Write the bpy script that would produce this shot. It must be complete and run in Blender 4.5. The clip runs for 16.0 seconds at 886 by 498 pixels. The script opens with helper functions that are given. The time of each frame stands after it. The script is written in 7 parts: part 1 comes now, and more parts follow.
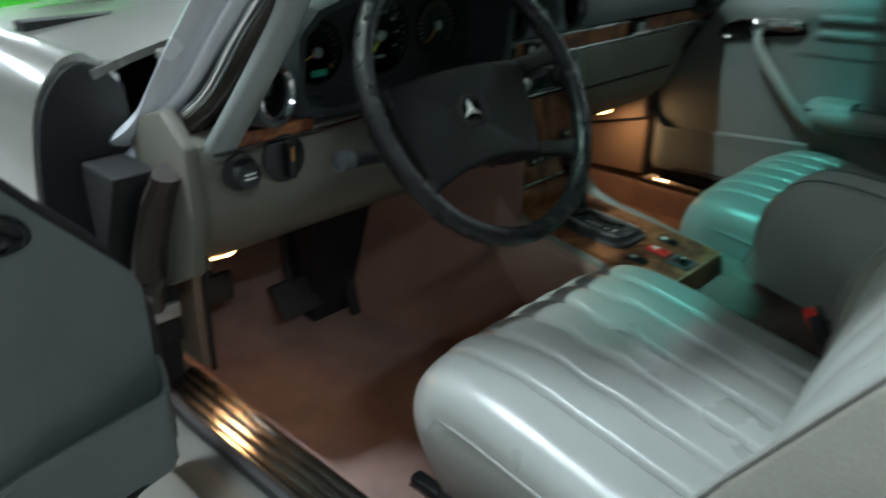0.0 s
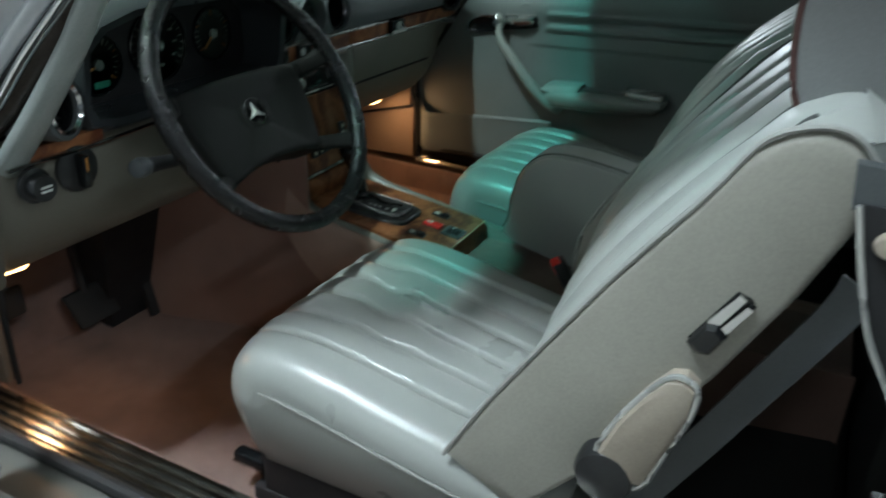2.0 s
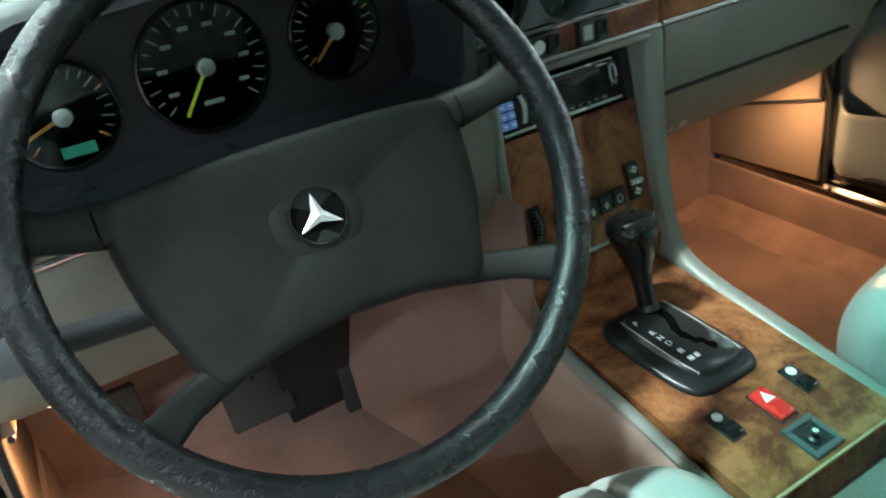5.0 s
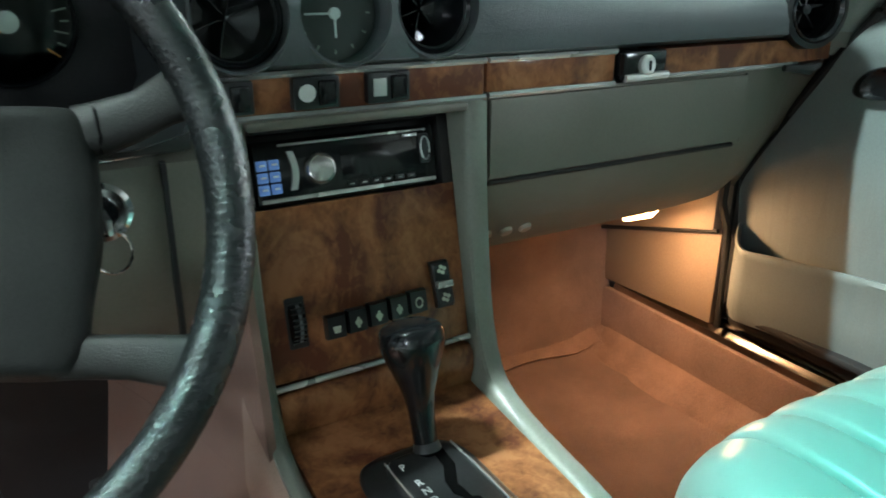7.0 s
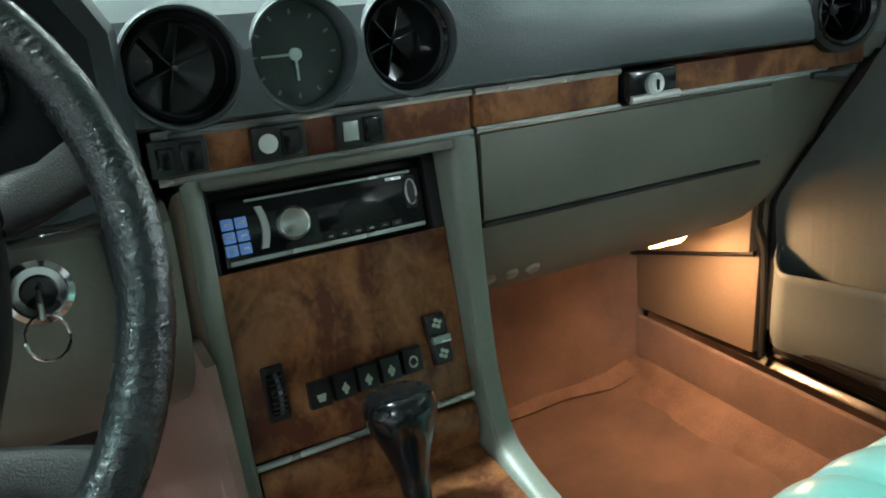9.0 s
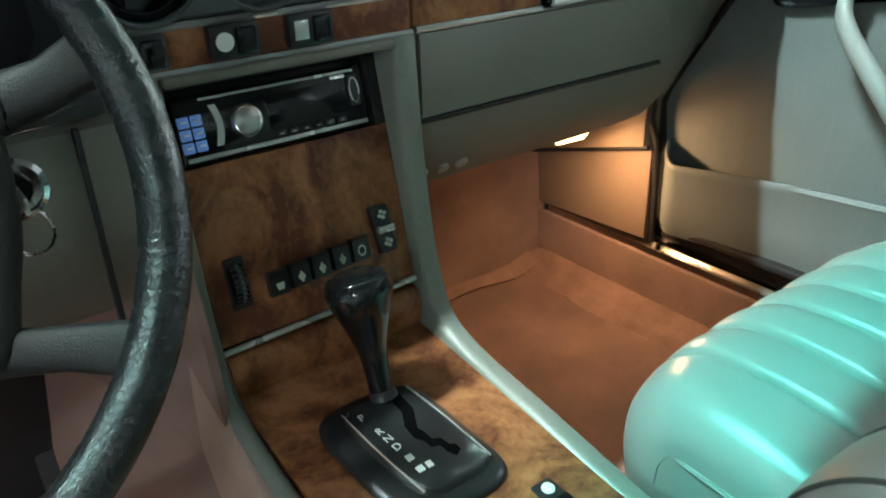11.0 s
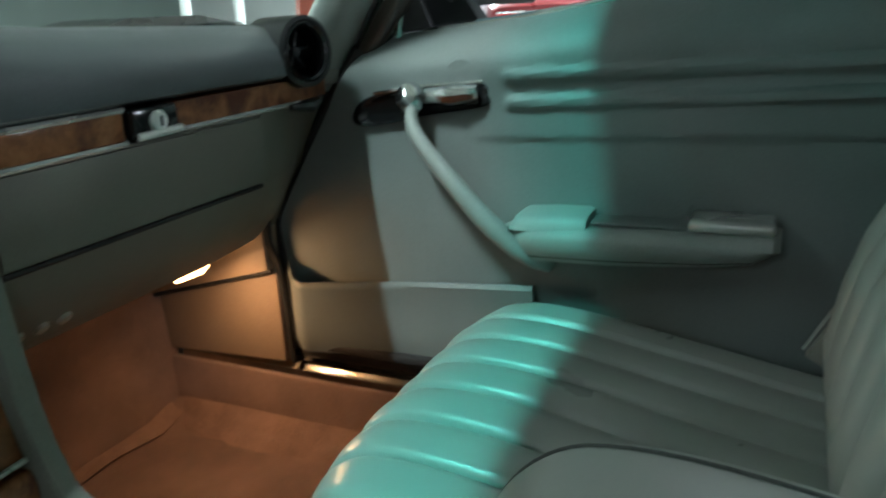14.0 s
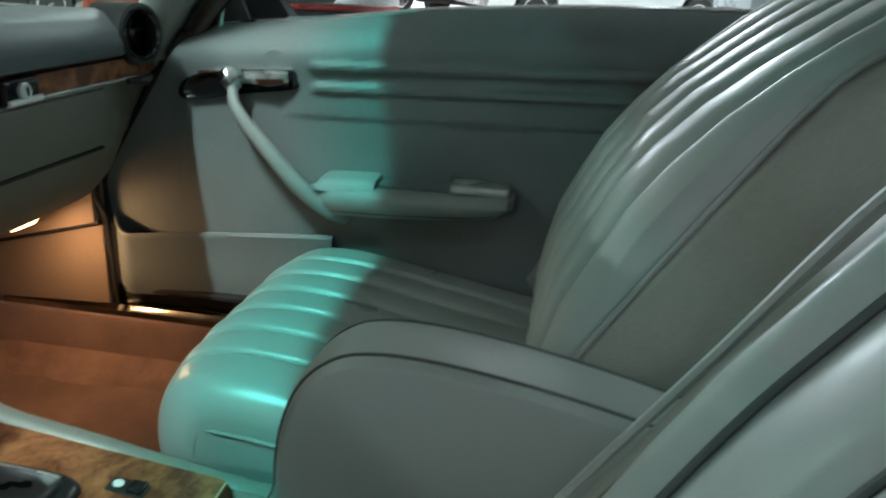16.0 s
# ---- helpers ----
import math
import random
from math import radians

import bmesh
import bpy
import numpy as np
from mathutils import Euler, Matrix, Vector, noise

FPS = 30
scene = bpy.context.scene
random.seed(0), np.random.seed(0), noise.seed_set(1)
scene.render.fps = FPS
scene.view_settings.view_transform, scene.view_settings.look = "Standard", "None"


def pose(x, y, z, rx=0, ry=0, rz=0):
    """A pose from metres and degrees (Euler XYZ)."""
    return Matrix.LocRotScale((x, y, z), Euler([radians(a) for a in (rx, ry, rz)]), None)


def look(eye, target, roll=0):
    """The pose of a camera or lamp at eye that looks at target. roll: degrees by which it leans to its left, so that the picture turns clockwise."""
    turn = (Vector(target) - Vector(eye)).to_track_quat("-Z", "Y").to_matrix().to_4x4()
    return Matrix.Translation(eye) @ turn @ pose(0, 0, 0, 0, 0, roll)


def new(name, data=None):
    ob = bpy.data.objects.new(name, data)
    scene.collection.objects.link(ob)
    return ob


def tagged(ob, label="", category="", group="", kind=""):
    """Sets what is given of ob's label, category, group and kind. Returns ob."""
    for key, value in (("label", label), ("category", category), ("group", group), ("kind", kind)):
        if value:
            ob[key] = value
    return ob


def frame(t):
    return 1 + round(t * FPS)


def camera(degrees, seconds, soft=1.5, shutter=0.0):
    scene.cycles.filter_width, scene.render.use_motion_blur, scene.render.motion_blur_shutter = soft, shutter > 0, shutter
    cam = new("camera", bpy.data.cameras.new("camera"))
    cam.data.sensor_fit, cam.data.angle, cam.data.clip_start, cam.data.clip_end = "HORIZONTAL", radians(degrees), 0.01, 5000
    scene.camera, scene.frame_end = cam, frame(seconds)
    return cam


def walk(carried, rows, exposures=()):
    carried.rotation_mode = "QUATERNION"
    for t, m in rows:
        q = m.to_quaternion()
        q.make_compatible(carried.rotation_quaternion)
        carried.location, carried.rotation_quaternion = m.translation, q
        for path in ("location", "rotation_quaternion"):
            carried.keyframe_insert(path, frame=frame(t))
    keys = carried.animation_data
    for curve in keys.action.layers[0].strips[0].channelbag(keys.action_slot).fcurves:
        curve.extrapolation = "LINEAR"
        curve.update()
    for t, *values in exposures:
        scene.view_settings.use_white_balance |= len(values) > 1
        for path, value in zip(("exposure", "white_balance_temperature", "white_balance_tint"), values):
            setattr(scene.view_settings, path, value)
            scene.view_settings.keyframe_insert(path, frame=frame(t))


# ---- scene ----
cam = camera(59.9, 16.0, soft=1.8, shutter=0.5)
PATH = [
    (0, (-1.211, -0.73, 1.089), (0.102, 0.519, 0.244), 0.7),
    (0.5, (-1.335, -0.709, 1.149), (0.295, 0.179, 0.404), 2.4),
    (1, (-1.36, -0.733, 1.183), (0.408, -0.03, 0.567), 3.1),
    (1.2, (-1.376, -0.739, 1.183), (0.413, -0.088, 0.569), 2.4),
    (1.5, (-1.369, -0.771, 1.163), (0.399, -0.133, 0.48), 3.6),
    (2, (-1.329, -0.803, 1.145), (0.291, -0.012, 0.281), 2.3),
    (2.5, (-1.213, -0.773, 1.123), (0.256, 0.238, 0.217), 0.6),
    (3, (-1.035, -0.669, 1.117), (0.311, 0.46, 0.162), -0.3),
    (3.1, (-0.984, -0.623, 1.119), (0.344, 0.519, 0.154), -1.3),
    (5.3, (-0.525, -0.502, 1.038), (0.198, 1.103, 0.09), -5.6),
    (5.5, (-0.51, -0.514, 1.03), (0.177, 1.118, 0.101), -3.9),
    (6, (-0.439, -0.501, 0.979), (0.362, 1.11, 0.106), -0.4),
    (6.5, (-0.338, -0.467, 0.939), (0.582, 1.135, 0.174), 0.2),
    (7, (-0.287, -0.459, 0.932), (0.676, 1.141, 0.217), 0.6),
    (7.5, (-0.248, -0.456, 0.918), (0.711, 1.149, 0.209), -0.2),
    (8, (-0.214, -0.428, 0.926), (0.665, 1.238, 0.253), -2.8),
    (8.2, (-0.205, -0.42, 0.928), (0.643, 1.273, 0.283), -3.8),
    (10.3, (-0.237, -0.429, 0.938), (0.734, 1.135, 0.154), -3.0),
    (10.5, (-0.25, -0.438, 0.94), (0.742, 1.095, 0.122), -2.7),
    (11, (-0.285, -0.437, 0.943), (0.782, 0.998, 0.046), -1.8),
    (11.5, (-0.304, -0.452, 0.929), (0.822, 0.898, -0.024), -1.7),
    (12, (-0.315, -0.459, 0.92), (0.867, 0.767, -0.128), 0.4),
    (12.5, (-0.292, -0.442, 0.928), (1.021, 0.686, -0.074), 1.5),
    (13, (-0.272, -0.456, 0.923), (1.224, 0.47, -0.029), 2.0),
    (13.5, (-0.265, -0.437, 0.917), (1.363, 0.481, 0.208), -1.5),
    (14, (-0.271, -0.446, 0.925), (1.458, 0.356, 0.319), -2.6),
    (14.5, (-0.285, -0.457, 0.932), (1.568, 0.129, 0.461), -2.1),
    (15, (-0.343, -0.483, 0.905), (1.548, -0.031, 0.429), -0.7),
    (15.5, (-0.470, -0.486, 0.919), (1.371, -0.078, 0.260), 0.7),
    (16, (-0.531, -0.513, 0.994), (1.327, -0.237, 0.308), 3.2),
]
EXPOSURE = [(0, -0.55), (0.5, -0.45), (1.2, -0.27), (2.5, -0.7), (3.1, -0.6), (5.3, 1.3), (6.3, 1.45), (7.0, 1.38), (8.2, 1.35), (10.3, 1.3), (11.0, 1.15), (11.5, 0.78), (12.5, 0.3), (13.5, 0.2), (14.5, 0.4), (16, 0.3)]
walk(cam, [(t, look(eye, target, roll)) for t, eye, target, roll in PATH], EXPOSURE)

# ---- light ----
world = bpy.data.worlds.new("world")
scene.world = world
world.use_nodes = True
world.node_tree.nodes["Background"].inputs[0].default_value = (0.75, 0.85, 0.9, 1)
world.node_tree.nodes["Background"].inputs[1].default_value = 0.02


def unseen_lamp(x, y, power, sx=1.2, sy=0.3, z=4.55, colour=(0.85, 1.0, 1.09)):
    data = bpy.data.lights.new("unseen_lamp", "AREA")
    data.shape, data.size, data.size_y, data.energy, data.color = "RECTANGLE", sx, sy, power, colour
    ob = new("unseen_lamp", data)
    ob.matrix_world = pose(x, y, z)
    return ob


# First two follow cast shadows; the rest are added, unseen, to brighten single areas.
LAMPS = ((-2.05, 0.62, 310, 1.0, 0.14), (-3.5, 4.0, 85, 2.4, 0.3), (-2.7, -5.0, 150, 2.4, 0.3), (5.5, -1.0, 25, 2.4, 0.3), (11.5, 1.5, 330, 2.4, 0.3),
         (3.0, 7.5, 200, 2.4, 0.3), (14.0, 6.0, 1000, 2.4, 0.3), (16.0, -5.0, 1000, 2.4, 0.3), (6.0, -13.0, 350, 2.4, 0.3), (10.0, -18.0, 700, 2.4, 0.3), (21.0, -1.0, 1500, 2.4, 0.3), (21.0, 8.0, 1400, 2.4, 0.3),
         (-4.5, 14.0, 500, 2.4, 0.3), (2.5, 16.0, 600, 2.4, 0.3), (9.0, 15.0, 320, 2.4, 0.3), (-1.5, 20.0, 500, 2.4, 0.3), (-9.5, 1.0, 120, 2.4, 0.3), (-9.0, -8.0, 220, 2.4, 0.3), (-10.0, 9.0, 200, 2.4, 0.3))
for lx, ly, lp, lw, ld in LAMPS:
    unseen_lamp(lx, ly, lp, lw, ld)


def courtesy_lamp(place, aim, power):
    data = bpy.data.lights.new("courtesy_lamp", "AREA")
    data.shape, data.size, data.size_y, data.energy, data.color = "RECTANGLE", 0.045, 0.02, power, (1.0, 0.57, 0.28)
    ob = new("courtesy_lamp", data)
    ob.matrix_world = look(place, aim)
    return ob


courtesy_lamp((0.572, 0.350, 0.540), (0.62, 0.19, 0.22), 0.54)
courtesy_lamp((-0.637, 0.318, 0.522), (-0.72, 0.20, 0.30), 0.42)

# ---- materials ----
MATS = {}


def material(name, colour, rough=0.5, metal=0.0, var=0.12, scale=40.0, fine=400.0, bump=0.0, bump_scale=600.0, coat=0.0, sheen=0.0, stain=0.0, stain_scale=6.0, spec=0.5, crease=0.0, crease_scale=(30, 30, 30), uneven=0.2):
    """Principled surface whose colour varies at a coarse and a fine scale, with a fine relief."""
    if name in MATS:
        return MATS[name]
    m = bpy.data.materials.new(name)
    m.use_nodes = True
    nt = m.node_tree
    n, li = nt.nodes, nt.links
    b = n["Principled BSDF"]
    b.inputs["Roughness"].default_value, b.inputs["Metallic"].default_value = rough, metal
    b.inputs["Coat Weight"].default_value, b.inputs["Sheen Weight"].default_value = coat, sheen
    b.inputs["Coat Roughness"].default_value = 0.08 if metal or rough < 0.25 else 0.20
    b.inputs["Specular IOR Level"].default_value = spec
    co = n.new("ShaderNodeTexCoord")
    a, f = n.new("ShaderNodeTexNoise"), n.new("ShaderNodeTexNoise")
    a.inputs["Scale"].default_value, f.inputs["Scale"].default_value = scale, fine
    a.inputs["Detail"].default_value, f.inputs["Detail"].default_value = 4, 2
    li.new(co.outputs["Object"], a.inputs["Vector"])
    li.new(co.outputs["Object"], f.inputs["Vector"])
    add = n.new("ShaderNodeMath")
    add.operation = "ADD"
    li.new(a.outputs["Fac"], add.inputs[0])
    li.new(f.outputs["Fac"], add.inputs[1])
    mr = n.new("ShaderNodeMapRange")
    mr.inputs["From Min"].default_value, mr.inputs["From Max"].default_value = 0.7, 1.3
    mr.inputs["To Min"].default_value, mr.inputs["To Max"].default_value = 1 - var, 1 + var
    li.new(add.outputs[0], mr.inputs["Value"])
    mul = n.new("ShaderNodeVectorMath")
    mul.operation = "SCALE"
    mul.inputs[0].default_value = colour
    li.new(mr.outputs[0], mul.inputs["Scale"])
    last = mul.outputs[0]
    if stain:
        s = n.new("ShaderNodeTexNoise")
        s.inputs["Scale"].default_value, s.inputs["Detail"].default_value = stain_scale, 5
        li.new(co.outputs["Object"], s.inputs["Vector"])
        r = n.new("ShaderNodeMapRange")
        r.inputs["From Min"].default_value, r.inputs["From Max"].default_value = 0.5, 0.72
        r.inputs["To Max"].default_value = stain
        li.new(s.outputs["Fac"], r.inputs["Value"])
        mx = n.new("ShaderNodeMix")
        mx.data_type = "RGBA"
        li.new(r.outputs[0], mx.inputs["Factor"])
        li.new(last, mx.inputs["A"])
        mx.inputs["B"].default_value = (colour[0] * 0.45, colour[1] * 0.42, colour[2] * 0.4, 1)
        last = mx.outputs["Result"]
    li.new(last, b.inputs["Base Color"])
    rr = n.new("ShaderNodeMapRange")
    rr.inputs["From Min"].default_value, rr.inputs["From Max"].default_value = 0.3, 0.7
    rr.inputs["To Min"].default_value, rr.inputs["To Max"].default_value = max(rough - min(0.07, rough * uneven), 0.02), min(rough + min(0.07, rough * uneven), 1)
    li.new(a.outputs["Fac"], rr.inputs["Value"])
    li.new(rr.outputs[0], b.inputs["Roughness"])
    if bump:
        v = n.new("ShaderNodeTexNoise")
        v.inputs["Scale"].default_value, v.inputs["Detail"].default_value = bump_scale, 3
        li.new(co.outputs["Object"], v.inputs["Vector"])
        bu = n.new("ShaderNodeBump")
        bu.inputs["Strength"].default_value, bu.inputs["Distance"].default_value = bump, 0.002
        li.new(v.outputs["Fac"], bu.inputs["Height"])
        li.new(bu.outputs[0], b.inputs["Normal"])
        if crease:
            mp, w, bw = n.new("ShaderNodeMapping"), n.new("ShaderNodeTexNoise"), n.new("ShaderNodeBump")
            mp.inputs["Scale"].default_value = crease_scale
            w.inputs["Scale"].default_value, w.inputs["Detail"].default_value, w.inputs["Distortion"].default_value = 1.0, 1, 0.7
            bw.inputs["Strength"].default_value, bw.inputs["Distance"].default_value = crease, 0.006
            li.new(co.outputs["Object"], mp.inputs["Vector"])
            li.new(mp.outputs[0], w.inputs["Vector"])
            li.new(w.outputs["Fac"], bw.inputs["Height"])
            li.new(bw.outputs[0], bu.inputs["Normal"])
    MATS[name] = m
    return m


def wood_material(name, dark, mid, light, scale=9.0):
    """Burl veneer under lacquer: warped noise through a brown ramp."""
    m = bpy.data.materials.new(name)
    m.use_nodes = True
    n, li = m.node_tree.nodes, m.node_tree.links
    b = n["Principled BSDF"]
    co = n.new("ShaderNodeTexCoord")
    big, small, wave = n.new("ShaderNodeTexNoise"), n.new("ShaderNodeTexNoise"), n.new("ShaderNodeTexNoise")
    for node, sc, de, di in ((big, scale, 6, 1.6), (small, scale * 9, 4, 0.8), (wave, scale * 2.2, 3, 0.0)):
        node.inputs["Scale"].default_value, node.inputs["Detail"].default_value, node.inputs["Distortion"].default_value = sc, de, di
    mp = n.new("ShaderNodeMapping")
    mp.inputs["Scale"].default_value = (0.9, 1.0, 0.75)
    li.new(co.outputs["Object"], mp.inputs["Vector"])
    for node in (big, small, wave):
        li.new(mp.outputs[0], node.inputs["Vector"])
    mix = n.new("ShaderNodeMath")
    mix.operation = "MULTIPLY_ADD"
    mix.inputs[1].default_value = 0.35
    li.new(small.outputs["Fac"], mix.inputs[0])
    li.new(big.outputs["Fac"], mix.inputs[2])
    ramp = n.new("ShaderNodeValToRGB")
    e = ramp.color_ramp.elements
    e[0].position, e[0].color = 0.54, (*dark, 1)
    e[1].position, e[1].color = 0.82, (*light, 1)
    k = e.new(0.68)
    k.color = (*mid, 1)
    li.new(mix.outputs[0], ramp.inputs["Fac"])
    li.new(ramp.outputs[0], b.inputs["Base Color"])
    b.inputs["Roughness"].default_value = 0.5
    b.inputs["Specular IOR Level"].default_value = 0.2
    b.inputs["Coat Weight"].default_value, b.inputs["Coat Roughness"].default_value = 0.3, 0.10
    MATS[name] = m
    return m


def glass_material(name, tint, gloss=0.06, band=None):
    """Thin pane: tinted see-through with a weak mirror; band = (low, high, colour) shades it towards its upper edge."""
    m = bpy.data.materials.new(name)
    m.use_nodes = True
    n, li = m.node_tree.nodes, m.node_tree.links
    n.remove(n["Principled BSDF"])
    t, g, mix = n.new("ShaderNodeBsdfTransparent"), n.new("ShaderNodeBsdfGlossy"), n.new("ShaderNodeMixShader")
    t.inputs[0].default_value = (*tint, 1)
    g.inputs["Roughness"].default_value = 0.02
    lw = n.new("ShaderNodeLayerWeight")
    lw.inputs["Blend"].default_value = 0.12
    mr = n.new("ShaderNodeMapRange")
    mr.inputs["To Min"].default_value, mr.inputs["To Max"].default_value = gloss, 0.7
    li.new(lw.outputs["Fresnel"], mr.inputs["Value"])
    li.new(mr.outputs[0], mix.inputs[0])
    li.new(t.outputs[0], mix.inputs[1])
    li.new(g.outputs[0], mix.inputs[2])
    li.new(mix.outputs[0], n["Material Output"].inputs["Surface"])
    if band:
        co, sep, r, c = n.new("ShaderNodeTexCoord"), n.new("ShaderNodeSeparateXYZ"), n.new("ShaderNodeMapRange"), n.new("ShaderNodeMix")
        c.data_type = "RGBA"
        r.inputs["From Min"].default_value, r.inputs["From Max"].default_value = band[0], band[1]
        li.new(co.outputs["Object"], sep.inputs[0])
        li.new(sep.outputs["Z"], r.inputs["Value"])
        li.new(r.outputs[0], c.inputs["Factor"])
        c.inputs["A"].default_value, c.inputs["B"].default_value = (*tint, 1), (*band[2], 1)
        li.new(c.outputs["Result"], t.inputs[0])
    MATS[name] = m
    return m


def glow_material(name, colour, strength):
    m = bpy.data.materials.new(name)
    m.use_nodes = True
    b = m.node_tree.nodes["Principled BSDF"]
    b.inputs["Base Color"].default_value = (*colour, 1)
    b.inputs["Emission Color"].default_value = (*colour, 1)
    b.inputs["Emission Strength"].default_value = strength
    MATS[name] = m
    return m


VINYL = material("seat_vinyl", (0.36, 0.375, 0.35), 0.28, spec=0.62, uneven=0.03, var=0.015, scale=5, fine=260, bump=0.10, bump_scale=900)
# Cushion vinyl again, lightened and dulled to make up for the backrests' light.
LIGHTENED_VINYL = material("lightened_seat_vinyl", (0.38, 0.40, 0.375), 0.38, spec=0.45, coat=0.1, uneven=0.04, crease=0.05, crease_scale=(34, 16, 22), var=0.02, scale=9, fine=260, bump=0.14, bump_scale=900)
SEAM = material("crease_shade_and_seam", (0.075, 0.085, 0.08), 0.75, var=0.1, scale=40)
VINYL_SIDE = material("seat_side_vinyl", (0.300, 0.290, 0.25), 0.42, crease=0.22, crease_scale=(24, 20, 20), var=0.10, scale=10, fine=300, bump=0.2, bump_scale=900)
HEAD_VINYL = material("headrest_vinyl", (0.20, 0.205, 0.205), 0.45, var=0.08, scale=14, fine=300, bump=0.2, bump_scale=900)
PIPING = material("welt_piping", (0.33, 0.335, 0.31), 0.45, var=0.1)
DARK_PIPING = material("dark_red_piping", (0.10, 0.045, 0.04), 0.5, var=0.1)
DOOR_VINYL = material("door_vinyl", (0.165, 0.190, 0.188), 0.46, crease=0.12, crease_scale=(20, 70, 9), var=0.07, scale=12, fine=350, bump=0.22, bump_scale=800)
DOOR_LIGHT = material("door_light_vinyl", (0.28, 0.31, 0.295), 0.42, var=0.08, scale=12, fine=350, bump=0.16, bump_scale=800)
LOWER_DASH = material("lower_dash_vinyl", (0.148, 0.140, 0.112), 0.5, crease=0.15, crease_scale=(14, 14, 22), stain=0.12, stain_scale=7, var=0.08, scale=9, fine=350, bump=0.2, bump_scale=800)
DASH_PAD = material("dash_pad_vinyl", (0.080, 0.090, 0.094), 0.42, var=0.09, scale=10, fine=320, bump=0.3, bump_scale=700)
HOOD = material("instrument_hood_vinyl", (0.032, 0.037, 0.040), 0.32, var=0.09, scale=10, fine=320, bump=0.2, bump_scale=700)
TUNNEL_VINYL = material("tunnel_brown_vinyl", (0.36, 0.25, 0.20), 0.7, var=0.14, scale=9, fine=500, bump=0.4, bump_scale=900)
CONSOLE_VINYL = material("console_vinyl", (0.205, 0.218, 0.187), 0.38, var=0.08, scale=14, fine=300, bump=0.12, bump_scale=800)
BLACK = material("black_plastic", (0.016, 0.017, 0.018), 0.35, var=0.25, scale=30, bump=0.05)
BLACK_MATTE = material("black_matte_plastic", (0.012, 0.012, 0.013), 0.65, var=0.25, scale=30, bump=0.2)
BLACK_GLOSS = material("black_gloss_plastic", (0.008, 0.009, 0.01), 0.12, var=0.2)
GRIP = material("wheel_grip", (0.007, 0.0073, 0.0077), 0.25, spec=0.42, var=0.12, scale=60, fine=500, bump=0.55, bump_scale=430)
WHEEL_PAD = material("wheel_pad", (0.0105, 0.0110, 0.0102), 0.50, spec=0.15, var=0.22, scale=30, bump=0.3, bump_scale=900)
SLOT_BLACK = material("slot_black", (0.003, 0.003, 0.003), 0.9, spec=0.05, var=0.1)
RUBBER = material("rubber", (0.02, 0.02, 0.02), 0.7, var=0.25, scale=40, bump=0.3)
CARPET = material("brown_carpet", (0.265, 0.165, 0.135), 0.95, var=0.42, scale=9, fine=700, bump=1.0, bump_scale=1100, sheen=0.15, stain=0.45, stain_scale=7)
TUNNEL_CARPET = material("tunnel_carpet", (0.265, 0.158, 0.122), 0.95, var=0.22, scale=7, fine=900, bump=0.8, bump_scale=1500, sheen=0.1)
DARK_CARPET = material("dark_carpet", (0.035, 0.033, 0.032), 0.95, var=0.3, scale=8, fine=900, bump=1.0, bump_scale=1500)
# Bright bluish reflections are put into this base colour; metalness is kept low.
FRAME_METAL = material("reflection_tinted_metal", (0.78, 0.82, 0.86), 0.24, 0.3, var=0.04, scale=9)
# Painted pillar's dark reflection is put into this brown base colour.
DARK_GLOSS = material("dark_reflecting_gloss", (0.045, 0.036, 0.031), 0.22, var=0.3, scale=12, coat=0.4)
KICK_BROWN = material("brown_kick_panel_vinyl", (0.28, 0.205, 0.15), 0.45, var=0.12, scale=9, stain=0.2, stain_scale=9, bump=0.2, bump_scale=700)
KICK = material("kick_panel_vinyl", (0.36, 0.31, 0.25), 0.45, var=0.1, scale=10, bump=0.2, bump_scale=700)
CHROME = material("chrome", (0.75, 0.77, 0.78), 0.10, 1.0, var=0.02, scale=8)
ALLOY = material("brushed_alloy", (0.60, 0.60, 0.58), 0.24, 1.0, var=0.03, scale=8)
SILL_METAL = material("sill_plate_metal", (0.46, 0.44, 0.40), 0.20, 1.0, var=0.10, scale=14, fine=120, stain=0.35, stain_scale=30)
SILVER_TRIM = material("silver_trim", (0.60, 0.61, 0.59), 0.26, 0.65, var=0.03, scale=10)
WHITE_MARK = material("white_marking", (0.75, 0.76, 0.74), 0.45, var=0.05)
RED_SWITCH = material("red_switch", (0.72, 0.03, 0.025), 0.3, var=0.08)
BLUE_KEY = glow_material("blue_lit_key", (0.10, 0.21, 0.48), 0.16)
PICTO = material("pale_green_pictogram", (0.52, 0.56, 0.45), 0.5, var=0.15, scale=300)
YELLOW_MARK = material("yellow_marking", (0.62, 0.68, 0.05), 0.5, var=0.05)
ORANGE_MARK = material("orange_marking", (0.55, 0.22, 0.05), 0.5, var=0.05)
GREEN_MARK = material("green_marking", (0.03, 0.30, 0.20), 0.5, var=0.1)
DIAL = material("dial_face", (0.012, 0.015, 0.014), 0.5, var=0.2)
DIAL_MARK = material("dial_marking", (0.26, 0.29, 0.25), 0.5, var=0.1)
DIAL_GREY = material("clock_face", (0.030, 0.036, 0.033), 0.45, var=0.15)
WOOD = wood_material("burl_wood", (0.118, 0.034, 0.016), (0.238, 0.090, 0.035), (0.355, 0.144, 0.062), 14)
WINDSCREEN = glass_material("windscreen_glass", (0.90, 0.94, 0.89), 0.04, (1.125, 1.202, (0.37, 0.83, 0.75)))
GAUGE_GLASS = glass_material("gauge_glass", (0.9, 0.95, 0.93), 0.02)
